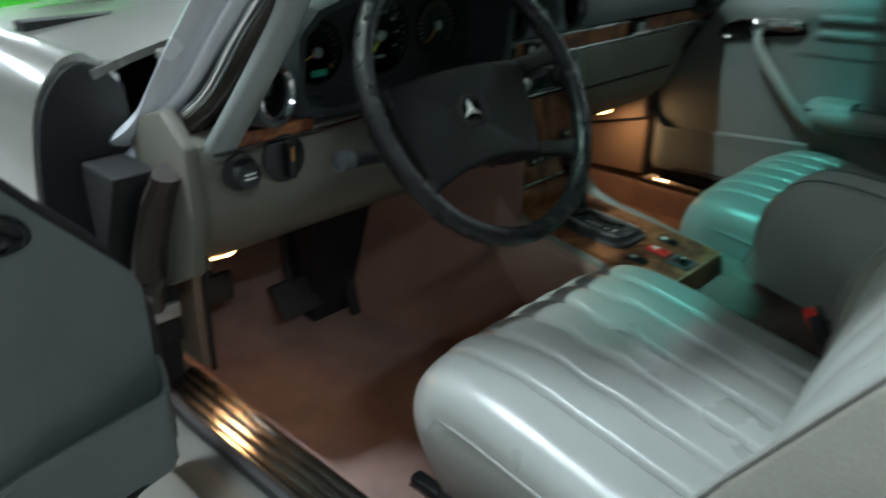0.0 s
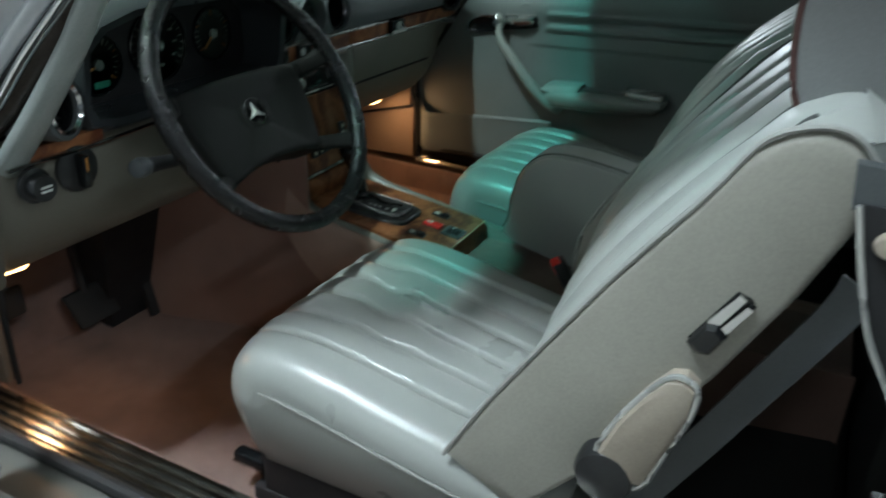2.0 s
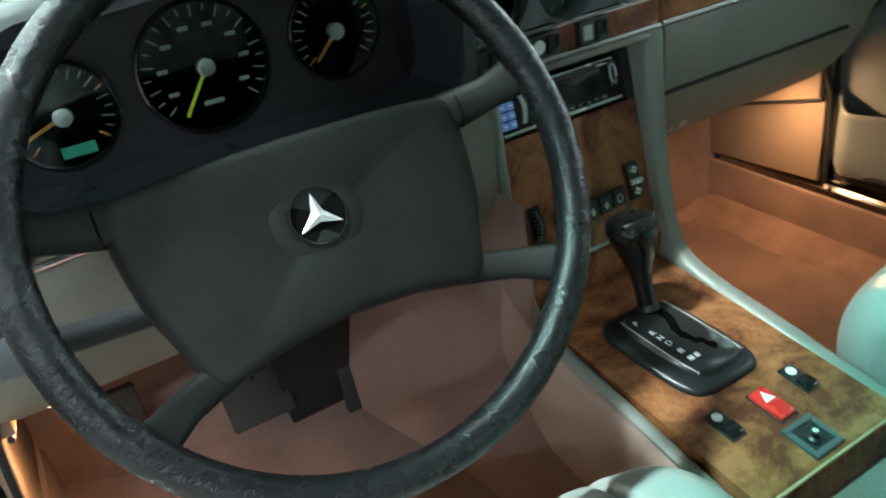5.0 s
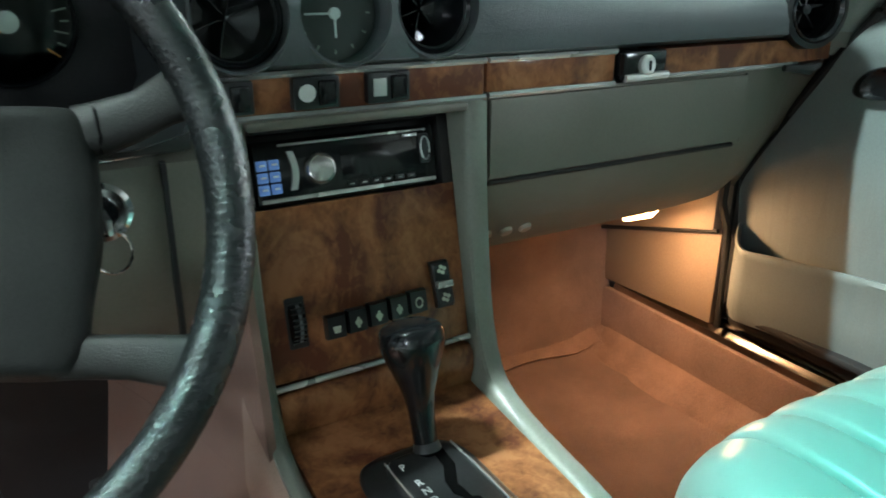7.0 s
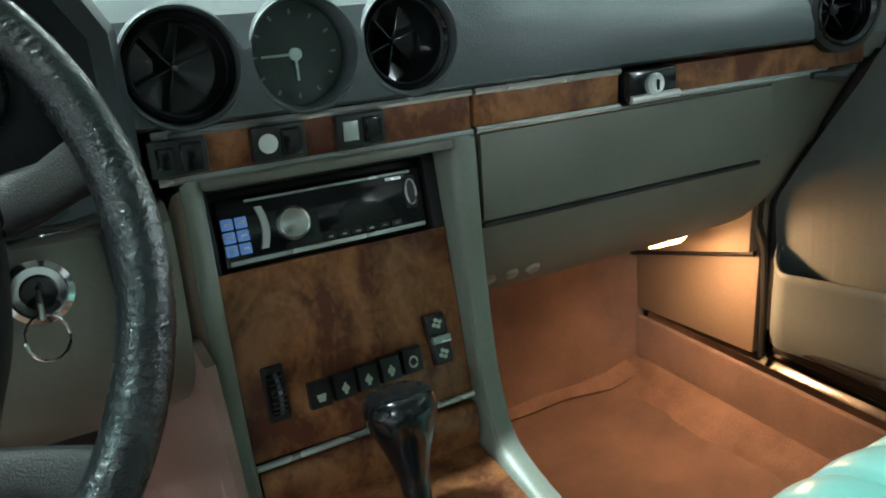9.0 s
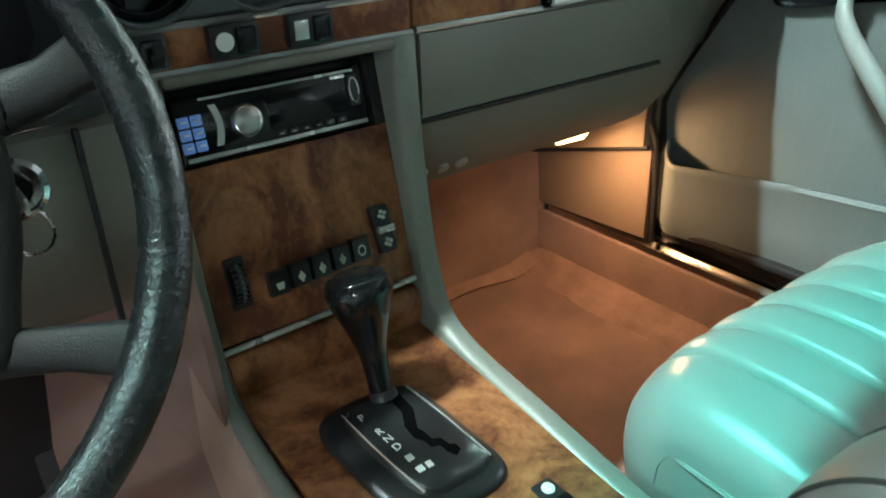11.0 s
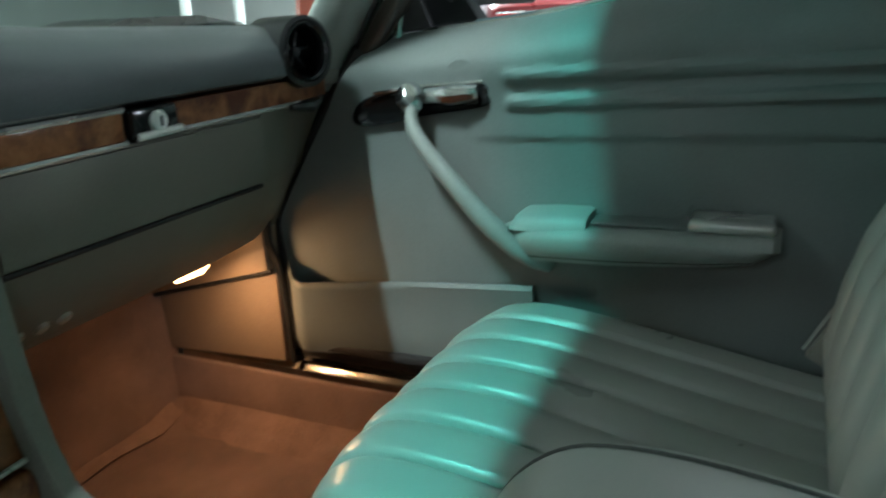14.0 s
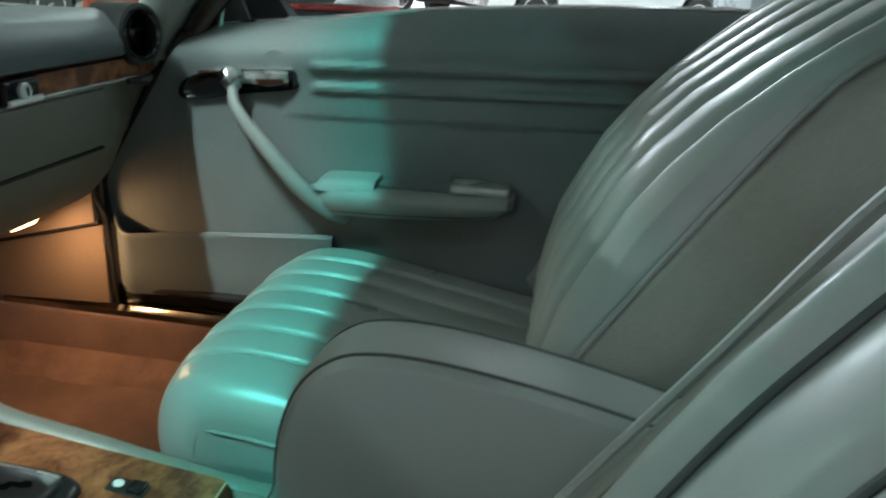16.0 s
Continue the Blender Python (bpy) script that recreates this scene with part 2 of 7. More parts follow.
WINDOW = glass_material("vehicle_glass", (0.25, 0.30, 0.31), 0.10)
MIRROR = material("mirror_glass", (0.46, 0.74, 0.80), 0.02, 1.0, var=0.01)
# Half metal with a pale base, to hold chrome's bright reflections as colour.
SATIN = material("satin_frame_metal", (0.72, 0.72, 0.70), 0.30, 0.5, var=0.02, scale=6)
PAINT = material("silver_beige_paint", (0.235, 0.228, 0.205), 0.30, 0.35, var=0.05, scale=3, fine=900, coat=0.8)
LENS = glow_material("courtesy_lens", (1.0, 0.52, 0.20), 14.0)
TUBE = glow_material("tube_glow", (0.93, 1.0, 0.97), 9.0)
FLOOR = material("polished_concrete", (0.36, 0.335, 0.30), 0.28, var=0.12, scale=0.9, fine=30, stain=0.14, stain_scale=0.5)
WALL = material("white_wall_paint", (0.80, 0.82, 0.84), 0.7, var=0.04, scale=1.5, fine=60)
DARK_WALL = material("grey_green_wall_paint", (0.20, 0.245, 0.235), 0.7, var=0.1, scale=1.2, fine=50)
CEILING = material("ceiling_panels", (0.38, 0.40, 0.40), 0.8, var=0.06, scale=1.0)

# ---- mesh tools ----
BASE = {}


def thing(name, base, label, category, group="", kind=""):
    ob = new(name)
    ob.empty_display_size = 0.05
    ob.location = base
    BASE[ob] = Vector(base)
    return tagged(ob, label, category, group, kind)


def part(name, bm, mat, parent=None, label="", smooth=35):
    """Links a bmesh, made in world places, as one mesh under a thing or a part."""
    base = BASE.get(parent, Vector())
    bmesh.ops.recalc_face_normals(bm, faces=bm.faces)
    if base.length:
        bmesh.ops.translate(bm, verts=bm.verts, vec=-base)
    for f in bm.faces:
        f.smooth = True
    lim = radians(smooth)
    for e in bm.edges:
        e.smooth = len(e.link_faces) == 2 and e.calc_face_angle(0) < lim
    me = bpy.data.meshes.new(name)
    bm.to_mesh(me)
    bm.free()
    me.materials.append(mat)
    ob = new(name, me)
    if parent:
        ob.parent = parent
        BASE[ob] = base
    return tagged(ob, label)


def solo(name, bm, mat, label, category, group="", kind="", smooth=35):
    """A thing of one mesh."""
    return tagged(part(name, bm, mat, None, "", smooth), label, category, group, kind)


def bevel(bm, width, segments=2, angle=30):
    es = [e for e in bm.edges if len(e.link_faces) == 2 and e.calc_face_angle(0) > radians(angle)]
    if es and width:
        bmesh.ops.bevel(bm, geom=es, offset=width, segments=segments, profile=0.5, affect="EDGES", clamp_overlap=True)
    return bm


def box(x0, x1, y0, y1, z0, z1, r=0.0, seg=2, m=None):
    bm = bmesh.new()
    bmesh.ops.create_cube(bm, size=1, matrix=Matrix.LocRotScale(((x0 + x1) / 2, (y0 + y1) / 2, (z0 + z1) / 2), None, (abs(x1 - x0), abs(y1 - y0), abs(z1 - z0))))
    bevel(bm, r, seg)
    if m:
        bm.transform(m)
    return bm


def prism(poly, axis, a, b, r=0.0, seg=2):
    """A polygon swept along an axis from a to b. For 'x' the polygon is (y, z), for 'y' (x, z), for 'z' (x, y)."""
    bm = bmesh.new()

    def at(p, h):
        return {"x": (h, p[0], p[1]), "y": (p[0], h, p[1]), "z": (p[0], p[1], h)}[axis]

    lo, hi = [bm.verts.new(at(p, a)) for p in poly], [bm.verts.new(at(p, b)) for p in poly]
    bm.faces.new(lo), bm.faces.new(hi)
    for i in range(len(poly)):
        j = (i + 1) % len(poly)
        bm.faces.new((lo[i], lo[j], hi[j], hi[i]))
    bmesh.ops.recalc_face_normals(bm, faces=bm.faces)
    return bevel(bm, r, seg)


def loft(rings, closed=True, caps=True):
    bm = bmesh.new()
    vs = [[bm.verts.new(p) for p in ring] for ring in rings]
    n = len(vs[0])
    for a, b in zip(vs, vs[1:]):
        for i in range(n if closed else n - 1):
            j = (i + 1) % n
            bm.faces.new((a[i], a[j], b[j], b[i]))
    if caps:
        bm.faces.new(vs[0]), bm.faces.new(vs[-1])
    return bm


def smooth_path(points, per=8, closed=False):
    """Catmull-Rom through the points."""
    p = [Vector(q) for q in points]
    n, out = len(p), []
    for i in range(n if closed else n - 1):
        a, b, c, d = (p[(i + k) % n] if closed else p[min(max(i + k, 0), n - 1)] for k in (-1, 0, 1, 2))
        for s in range(per):
            t = s / per
            out.append(0.5 * (2 * b + (c - a) * t + (2 * a - 5 * b + 4 * c - d) * t * t + (3 * b - a - 3 * c + d) * t ** 3))
    if not closed:
        out.append(p[-1])
    return out


def tube(points, radius, n=8, closed=False, flat=1.0, up=(0, 0, 1)):
    """A round (or flattened) bar along points; radius may be a list."""
    p = [Vector(q) for q in points]
    rings = []
    for i, q in enumerate(p):
        a, b = (p[i - 1], p[(i + 1) % len(p)]) if closed else (p[max(i - 1, 0)], p[min(i + 1, len(p) - 1)])
        t = (b - a).normalized()
        u = Vector(up)
        if abs(t.dot(u)) > 0.95:
            u = Vector((1, 0, 0))
        s = t.cross(u).normalized()
        w = s.cross(t)
        r = radius[i] if isinstance(radius, (list, tuple)) else radius
        rings.append([q + r * (math.cos(2 * math.pi * k / n) * s + flat * math.sin(2 * math.pi * k / n) * w) for k in range(n)])
    if closed:
        rings.append(rings[0])
        bm = loft(rings, True, False)
        bmesh.ops.remove_doubles(bm, verts=bm.verts, dist=1e-6)
        return bm
    return loft(rings)


def frame_of(place, axis, up=(0, 0, 1)):
    """A matrix at place whose local z is axis."""
    z = Vector(axis).normalized()
    u = Vector(up)
    if abs(z.dot(u)) > 0.98:
        u = Vector((0, 1, 0))
    x = u.cross(z).normalized()
    y = z.cross(x)
    m = Matrix((x, y, z)).transposed().to_4x4()
    m.translation = Vector(place)
    return m


def revolve(profile, place, axis, n=32, caps=True):
    """Turns a list of (radius, height) round an axis through place."""
    m = frame_of(place, axis)
    rings = [[m @ Vector((r * math.cos(2 * math.pi * k / n), r * math.sin(2 * math.pi * k / n), h)) for k in range(n)] for r, h in profile]
    return loft(rings, True, caps)


def grid(fn, nu, nv):
    bm = bmesh.new()
    vs = [[bm.verts.new(fn(i / nu, j / nv)) for j in range(nv + 1)] for i in range(nu + 1)]
    for i in range(nu):
        for j in range(nv):
            bm.faces.new((vs[i][j], vs[i + 1][j], vs[i + 1][j + 1], vs[i][j + 1]))
    return bm


def thicken(bm, d):
    bmesh.ops.recalc_face_normals(bm, faces=bm.faces)
    bmesh.ops.solidify(bm, geom=bm.faces[:], thickness=d)
    return bm


def join(*bms):
    out = bmesh.new()
    for b in bms:
        me = bpy.data.meshes.new("joined")
        b.to_mesh(me)
        b.free()
        out.from_mesh(me)
        bpy.data.meshes.remove(me)
    return out


def carve(ob, *cutters):
    """Takes the cutters' shapes out of a part."""
    for bm in cutters:
        bmesh.ops.recalc_face_normals(bm, faces=bm.faces)
        base = BASE.get(ob, Vector())
        bmesh.ops.translate(bm, verts=bm.verts, vec=-base)
        me = bpy.data.meshes.new("cutter")
        bm.to_mesh(me)
        bm.free()
        c = new("cutter", me)
        c.parent = ob.parent
        mod = ob.modifiers.new("cut", "BOOLEAN")
        mod.operation, mod.solver, mod.object = "DIFFERENCE", "EXACT", c
        bpy.context.view_layer.update()
        done = bpy.data.meshes.new_from_object(ob.evaluated_get(bpy.context.evaluated_depsgraph_get()))
        ob.modifiers.remove(mod)
        old, ob.data = ob.data, done
        bpy.data.meshes.remove(old)
        bpy.data.objects.remove(c)
        bpy.data.meshes.remove(me)
        bm2 = bmesh.new()
        bm2.from_mesh(done)
        for f in bm2.faces:
            f.smooth = True
        for e in bm2.edges:
            e.smooth = len(e.link_faces) == 2 and e.calc_face_angle(0) < radians(35)
        bm2.to_mesh(done)
        bm2.free()
    return ob


def lerp(a, b, t):
    return a + (b - a) * t


def at_curve(curve, s):
    """Linear reading of a list of (s, value...) rows."""
    if s <= curve[0][0]:
        return curve[0][1:]
    for a, b in zip(curve, curve[1:]):
        if s <= b[0]:
            t = (s - a[0]) / (b[0] - a[0])
            return tuple(lerp(p, q, t) for p, q in zip(a[1:], b[1:]))
    return curve[-1][1:]

# ---- showroom ----
bm = grid(lambda u, v: (lerp(-14, 27, u), lerp(-22, 24, v), 0), 24, 23)
tagged(part("floor", bm, FLOOR), "polished beige concrete showroom floor with stains", "floor", kind="structure")
tagged(part("wall_east", box(27, 27.2, -22, 24, 0, 5.0), WALL), "white painted showroom wall", "wall", kind="structure")
tagged(part("wall_west", box(-14.2, -14, -22, 24, 0, 5.0), WALL), "white painted showroom wall", "wall", kind="structure")
tagged(part("wall_north", box(-14, 27, 24, 24.2, 0, 5.0), DARK_WALL), "grey-green painted showroom wall", "wall", kind="structure")
tagged(part("wall_south", box(-14, 27, -22.2, -22, 0, 5.0), WALL), "white painted showroom wall", "wall", kind="structure")
tagged(part("ceiling", box(-14, 27, -22, 24, 5.0, 5.2), CEILING), "pale panelled showroom ceiling", "ceiling", kind="structure")
for px, py in ((13.2, 11.6), (14.6, 11.3), (4.0, 20.0)):
    solo("support_post", tube([(px, py, 0), (px, py, 5.0)], 0.11, 12), WALL, "white painted steel support post", "post", "posts in the hall")


def light_fitting(x, y, length):
    t = thing("unseen_fitting", (x, y, 4.62), "added white ceiling light fitting for an unseen lamp", "lamp", "ceiling lights")
    part("housing", prism([(y - 0.12, 4.70), (y - 0.08, 4.64), (y + 0.08, 4.64), (y + 0.12, 4.70)], "x", x - length / 2, x + length / 2, 0.005), WALL, t)
    for dy in (-0.05, 0.05):
        part("tube", tube([(x - length / 2 + 0.03, y + dy, 4.615), (x + length / 2 - 0.03, y + dy, 4.615)], 0.016, 8), TUBE, t, "glowing white tube")
    part("stem", tube([(x, y, 4.70), (x, y, 5.0)], 0.012, 6), WALL, t)


# Fittings stay out of view; one is added for each lamp.
for fx, fy, _, fw, _ in LAMPS:
    light_fitting(fx, fy, fw)

# ---- the car: shell ----
body = thing("silver_car", (0, 0, 0), "silver-beige hardtop sports car with chrome windscreen frame", "car")


def screen_point(u, v):
    """Windscreen: u from the left to the right edge, v from the cowl to the header."""
    k = 2 * u - 1
    x = lerp(0.70, 0.585, v) * k
    y = lerp(0.40 - 0.20 * k * k, -0.090 - 0.100 * k * k, v)
    z = lerp(0.905 - 0.02 * k * k, 1.232 - 0.012 * k * k, v) + 0.018 * math.sin(math.pi * v)
    return Vector((x, y, z))


part("windscreen", thicken(grid(screen_point, 28, 16), 0.004), WINDSCREEN, body, "clear windscreen with a green-tinted upper band")
# header and pillars
hdr = [screen_point(i / 20, 1.0) for i in range(21)]
part("windscreen_header", tube([p + Vector((0, -0.012, 0.006)) for p in hdr], 0.02, 10, flat=0.7), DOOR_LIGHT, body)
part("header_chrome", tube([p + Vector((0, 0.004, 0.022)) for p in hdr], 0.009, 8), CHROME, body, "bright chrome header strip")
for sx in (-1, 1):
    if sx < 0:
        trim_path = [(-0.712, 0.250, 0.66), (-0.706, 0.185, 0.75), (-0.711, 0.084, 0.85), (-0.708, -0.004, 0.95), (-0.703, -0.087, 1.05), (-0.625, -0.215, 1.19)]
    else:
        trim_path = [(0.735, 0.205, 0.83), (0.705, 0.165, 0.90), (0.665, 0.045, 1.03), (0.61, -0.12, 1.17), (0.595, -0.18, 1.205)]
    path = smooth_path(trim_path, 6)
    part("pillar_trim", tube(path, [(0.024 if sx < 0 else 0.043) - 0.010 * i / len(path) for i in range(len(path))], 12, flat=0.85), DOOR_LIGHT, body, "grey padded windscreen pillar")
    for nm, pts, rad, fl, mat, lab in (
        ("pillar_seal", ((-0.770, 0.318, 0.46), (-0.782, 0.290, 0.58), (-0.782, 0.235, 0.70), (-0.770, 0.165, 0.79), (-0.742, 0.09, 0.855), (-0.72, 0.016, 0.942), (-0.70, -0.105, 1.072), (-0.64, -0.225, 1.195)), 0.025, 0.8, DARK_GLOSS, "inner pillar edge, coloured by its dark reflection"),
        ("pillar_gutter", ((-0.778, 0.130, 0.822), (-0.765, 0.085, 0.861), (-0.745, 0.018, 0.948), (-0.72, -0.102, 1.072), (-0.66, -0.222, 1.197)), 0.0075, 1.0, CHROME, "bright metal gutter strip"),
        ("pillar_gap", ((-0.79, 0.215, 0.742), (-0.78, 0.180, 0.79), (-0.762, 0.115, 0.852), (-0.738, 0.040, 0.944), (-0.713, -0.083, 1.070), (-0.655, -0.205, 1.197)), 0.006, 1.0, RUBBER, "black rubber strip"),
        ("pillar_chrome", ((-0.90, 0.345, 0.64), (-0.80, 0.255, 0.742), (-0.79, 0.215, 0.785), (-0.765, 0.148, 0.844), (-0.745, 0.063, 0.940), (-0.72, -0.063, 1.069), (-0.66, -0.195, 1.20)), 0.0150, 0.8, FRAME_METAL, "bright chrome pillar moulding"),
        ("pillar_outer", ((-0.90, 0.40, 0.63), (-0.80, 0.305, 0.735), (-0.79, 0.26, 0.775), (-0.762, 0.195, 0.835), (-0.742, 0.103, 0.937), (-0.716, -0.028, 1.066), (-0.655, -0.165, 1.203)), 0.044, 0.36, FRAME_METAL, "polished outer windscreen frame")):
        off = 0.0 if sx < 0 else 0.045
        # Driver's pillar strips are shifted and bent to fit the camera's view.
        view_lean = [max(0.0, min(1.0, (1.07 - z) / 0.22)) * max(0.0, min(1.0, (z - 0.55) / 0.23)) for x, y, z in pts]
        part(nm, tube(smooth_path([(-sx * (x + 0.045 * k * (sx < 0)), y + off + 0.058 * k * (sx < 0), z) for (x, y, z), k in zip(pts, view_lean)], 6), rad, 12, flat=fl), mat, body, lab)

# bonnet, cowl and wings
def bonnet_point(u, v):
    k = 2 * u - 1
    y = lerp(0.50, 1.95, v)
    return Vector((0.80 * k, y - 0.20 * k * k * (1 - v), 0.905 - 0.05 * v - 0.16 * v ** 3 - 0.035 * abs(k) ** 3 + 0.018 * math.exp(-((abs(k) - 0.42) / 0.1) ** 2)))


part("bonnet", thicken(grid(bonnet_point, 24, 20), 0.012), PAINT, body, "silver-beige metallic bonnet")
for sx in (-1, 1):
    prof = [(p.x, p.y) for p in smooth_path([(0.755, 0.855, 0), (0.80, 0.890, 0), (0.845, 0.872, 0), (0.880, 0.80, 0), (0.895, 0.62, 0), (0.885, 0.30, 0)], 6)] + [(0.80, 0.22), (0.74, 0.30)]
    rings = []
    for y, drop, inn in ((0.322, 0.0, 0.0), (0.6, 0.0, 0.0), (1.2, 0.02, 0.01), (1.7, 0.06, 0.03), (2.05, 0.13, 0.08)):
        rings.append([(sx * (px - inn), y, pz - drop * (pz > 0.5)) for px, pz in prof])
    # Added black plate darkens the wing's pale end face.
    part("wing_end", loft([[(sx * (0.80 + (px - 0.80) * 0.97), y, 0.5 + (pz - 0.5) * 0.97) for px, pz in prof] for y in (0.310, 0.321)]), BLACK_MATTE, body, "added black plate over the wing's rear end")
    part("front_wing", loft(rings), PAINT, body, "silver-beige metallic front wing")
part("cowl", thicken(grid(lambda u, v: Vector(((0.69 if u < 0.5 else 0.78) * (2 * u - 1), lerp(0.36, 0.56, v) - 0.24 * (2 * u - 1) ** 2, 0.862 + 0.008 * v - 0.024 * (2 * u - 1) ** 2)), 24, 6), 0.02), PAINT, body, "silver-beige painted cowl panel")
# Black sheet laid on the cowl puts shade between the slats.
part("cowl_shade_sheet", thicken(grid(lambda u, v: Vector((0.715 * (2 * u - 1), lerp(0.405, 0.505, v) - 0.219 * (2 * u - 1) ** 2, 0.890 + 0.008 * v - 0.024 * (2 * u - 1) ** 2)), 20, 4), 0.006), BLACK, body, "black sheet under the air intake slats, for their shaded gaps")
for i in range(20):
    k0 = 0.028 * i
    for sx in (-1, 1):
        xa = sx * (0.17 + k0)
        ya = 0.40 - 0.22 * (xa / 0.72) ** 2
        part("cowl_slat", box(xa - 0.009, xa + 0.009, ya + 0.008, ya + 0.108, 0.895 - 0.044 * xa * xa, 0.910 - 0.044 * xa * xa, 0.003, 1), PAINT, body)
part("nose", box(-0.78, 0.78, 1.93, 2.06, 0.30, 0.70, 0.05, 3), PAINT, body)
for sx in (-1, 1):
    for wy in (1.32, -1.14):
        w = part("tyre", revolve([(0.20, -0.09), (0.28, -0.10), (0.315, -0.07), (0.32, 0.0), (0.315, 0.07), (0.28, 0.10), (0.20, 0.09)], (sx * 0.77, wy, 0.32), (1, 0, 0), 28), RUBBER, body)
        part("rim", revolve([(0.02, 0.07), (0.09, 0.085), (0.17, 0.06), (0.20, 0.085), (0.20, -0.085), (0.02, -0.08)], (sx * 0.77, wy, 0.32), (sx, 0, 0), 24), ALLOY, w)
# wing bracket and jamb in front of the open door
part("door_jamb", prism([(-0.86, 0.22), (-0.735, 0.20), (-0.725, 0.40), (-0.735, 0.60), (-0.745, 0.72), (-0.78, 0.765), (-0.86, 0.755), (-0.885, 0.68), (-0.885, 0.40)], "y", 0.318, 0.37, 0.006), BLACK_MATTE, body, "dark weathered door jamb")
part("jamb_trim", tube(smooth_path([(-0.772, 0.175, 0.755), (-0.780, 0.205, 0.705), (-0.785, 0.245, 0.62), (-0.785, 0.275, 0.53)], 5), 0.030, 12, flat=0.55), DARK_GLOSS, body, "dark glossy trim at the door jamb")
# Added black filler; hides the moulding ends and keeps this area dark.
part("pillar_foot", prism([(0.205, 0.752), (0.33, 0.752), (0.345, 0.60), (0.33, 0.44), (0.318, 0.44), (0.275, 0.62)], "x", -0.835, -0.772, 0.010, 3), BLACK_MATTE, body, "added black filler block at the pillar foot")
j = part("hinge_plate", box(-0.80, -0.735, 0.285, 0.318, 0.44, 0.56, 0.004), BLACK_MATTE, body)
part("hinge_pin", tube([(-0.79, 0.285, 0.43), (-0.79, 0.285, 0.57)], 0.012, 8), SILVER_TRIM, j)
part("check_strap", box(-0.83, -0.74, 0.27, 0.285, 0.49, 0.515, 0.003), SILVER_TRIM, body)
part("jamb_lens", box(-0.738, -0.722, 0.325, 0.345, 0.49, 0.53, 0.004), material("amber_reflector", (0.75, 0.42, 0.16), 0.35), body, "small amber jamb reflector")

# sills: ribbed plate, rubber and painted lower edge
for sx in (-1, 1):
    def sb(x0, x1, y0, y1, z0, z1, r=0.002):
        return box(min(sx * x0, sx * x1), max(sx * x0, sx * x1), y0, y1, z0, z1, r)

    y1 = 0.33 if sx < 0 else 0.535
    s = part("sill", sb(0.712, 0.86, -1.0, 0.34, 0.20, 0.345, 0.012), PAINT, body, "silver-beige painted door sill")
    sec = [(0.684, 0.298), (0.6865, 0.306), (0.690, 0.318), (0.6925, 0.320), (0.6945, 0.333), (0.698, 0.3455)]
    for i in range(4):
        x0 = 0.704 + 0.018 * i
        sec += [(x0, 0.3500 + 0.002 * i), (x0 + 0.003, 0.3545 + 0.002 * i), (x0 + 0.010, 0.3550 + 0.002 * i), (x0 + 0.0135, 0.3505 + 0.002 * i)]
    sec += [(0.780, 0.357), (0.785, 0.350), (0.785, 0.330), (0.70, 0.300)]
    part("sill_plate", loft([[(sx * x, y, z) for x, z in sec] for y in (-0.95, -0.3, 0.1, y1)]), SILL_METAL, s, "ribbed bright metal sill plate", smooth=20)
    part("sill_seal", tube([(sx * 0.787, -0.95, 0.358), (sx * 0.787, 0.20, 0.358), (sx * 0.785, 0.30, 0.375), (sx * 0.77, 0.325, 0.46)], 0.011, 8), RUBBER, s, "black rubber door seal")
part("underbody", box(-0.70, 0.70, -1.9, 1.9, 0.15, 0.185, 0.01), BLACK_MATTE, body)
part("bulkhead", box(-0.74, 0.74, 0.70, 0.74, 0.18, 0.88, 0.0), BLACK_MATTE, body)

# rear body, hardtop and quarter posts
part("rear_deck", loft([[(sx * w, y, z) for sx, w, z in ((-1, 0.80, 0.90), (-1, 0.88, 0.80), (-1, 0.88, 0.30), (1, 0.88, 0.30), (1, 0.88, 0.80), (1, 0.80, 0.90))] for y in (-1.42, -1.8, -2.2)]), PAINT, body)
for sx in (-1, 1):
    part("rear_quarter", box(*sorted((sx * 0.72, sx * 0.88)), -1.45, -0.93, 0.22, 0.90, 0.02), PAINT, body, "silver-beige rear quarter panel")
    drv = sx < 0
    # Driver's side trim and post are blackened; the other side keeps door vinyl.
    part("quarter_trim", box(*sorted((sx * 0.66, sx * 0.72)), -1.42, -1.0 if drv else -0.90, 0.36, 0.885, 0.015), BLACK_MATTE if drv else DOOR_VINYL, body)
    if drv:
        part("lock_post", box(-0.875, -0.725, -0.93, -0.922, 0.36, 0.88, 0.003), BLACK_MATTE, body, "black panel on the lock post")
        part("striker", box(-0.80, -0.76, -0.922, -0.905, 0.66, 0.73, 0.004), CHROME, body, "bright metal door striker")
    part("quarter_post", loft([[(sx * x, y + dy, z) for x, y in ((0.655, -0.845), (0.68, -0.838), (0.685, -0.878), (0.66, -0.885))] if z < 1 else [(sx * x, y + dy, z) for x, y in ((0.585, -0.815), (0.605, -0.805), (0.61, -0.845), (0.59, -0.85))] for z, dy in ((0.89, -0.050 if drv else 0), (1.235, -0.030 if drv else 0))]), BLACK, body, "dark hardtop quarter post")
    part("quarter_chrome", tube([(-0.690, -0.880, 0.90), (-0.690, -0.871, 0.967), (-0.680, -0.858, 1.12), (-0.655, -0.844, 1.235)] if drv else [(0.69, -0.842, 0.89), (0.612, -0.812, 1.235)], 0.0055, 8), SATIN, body, "slim bright edge of the hardtop")


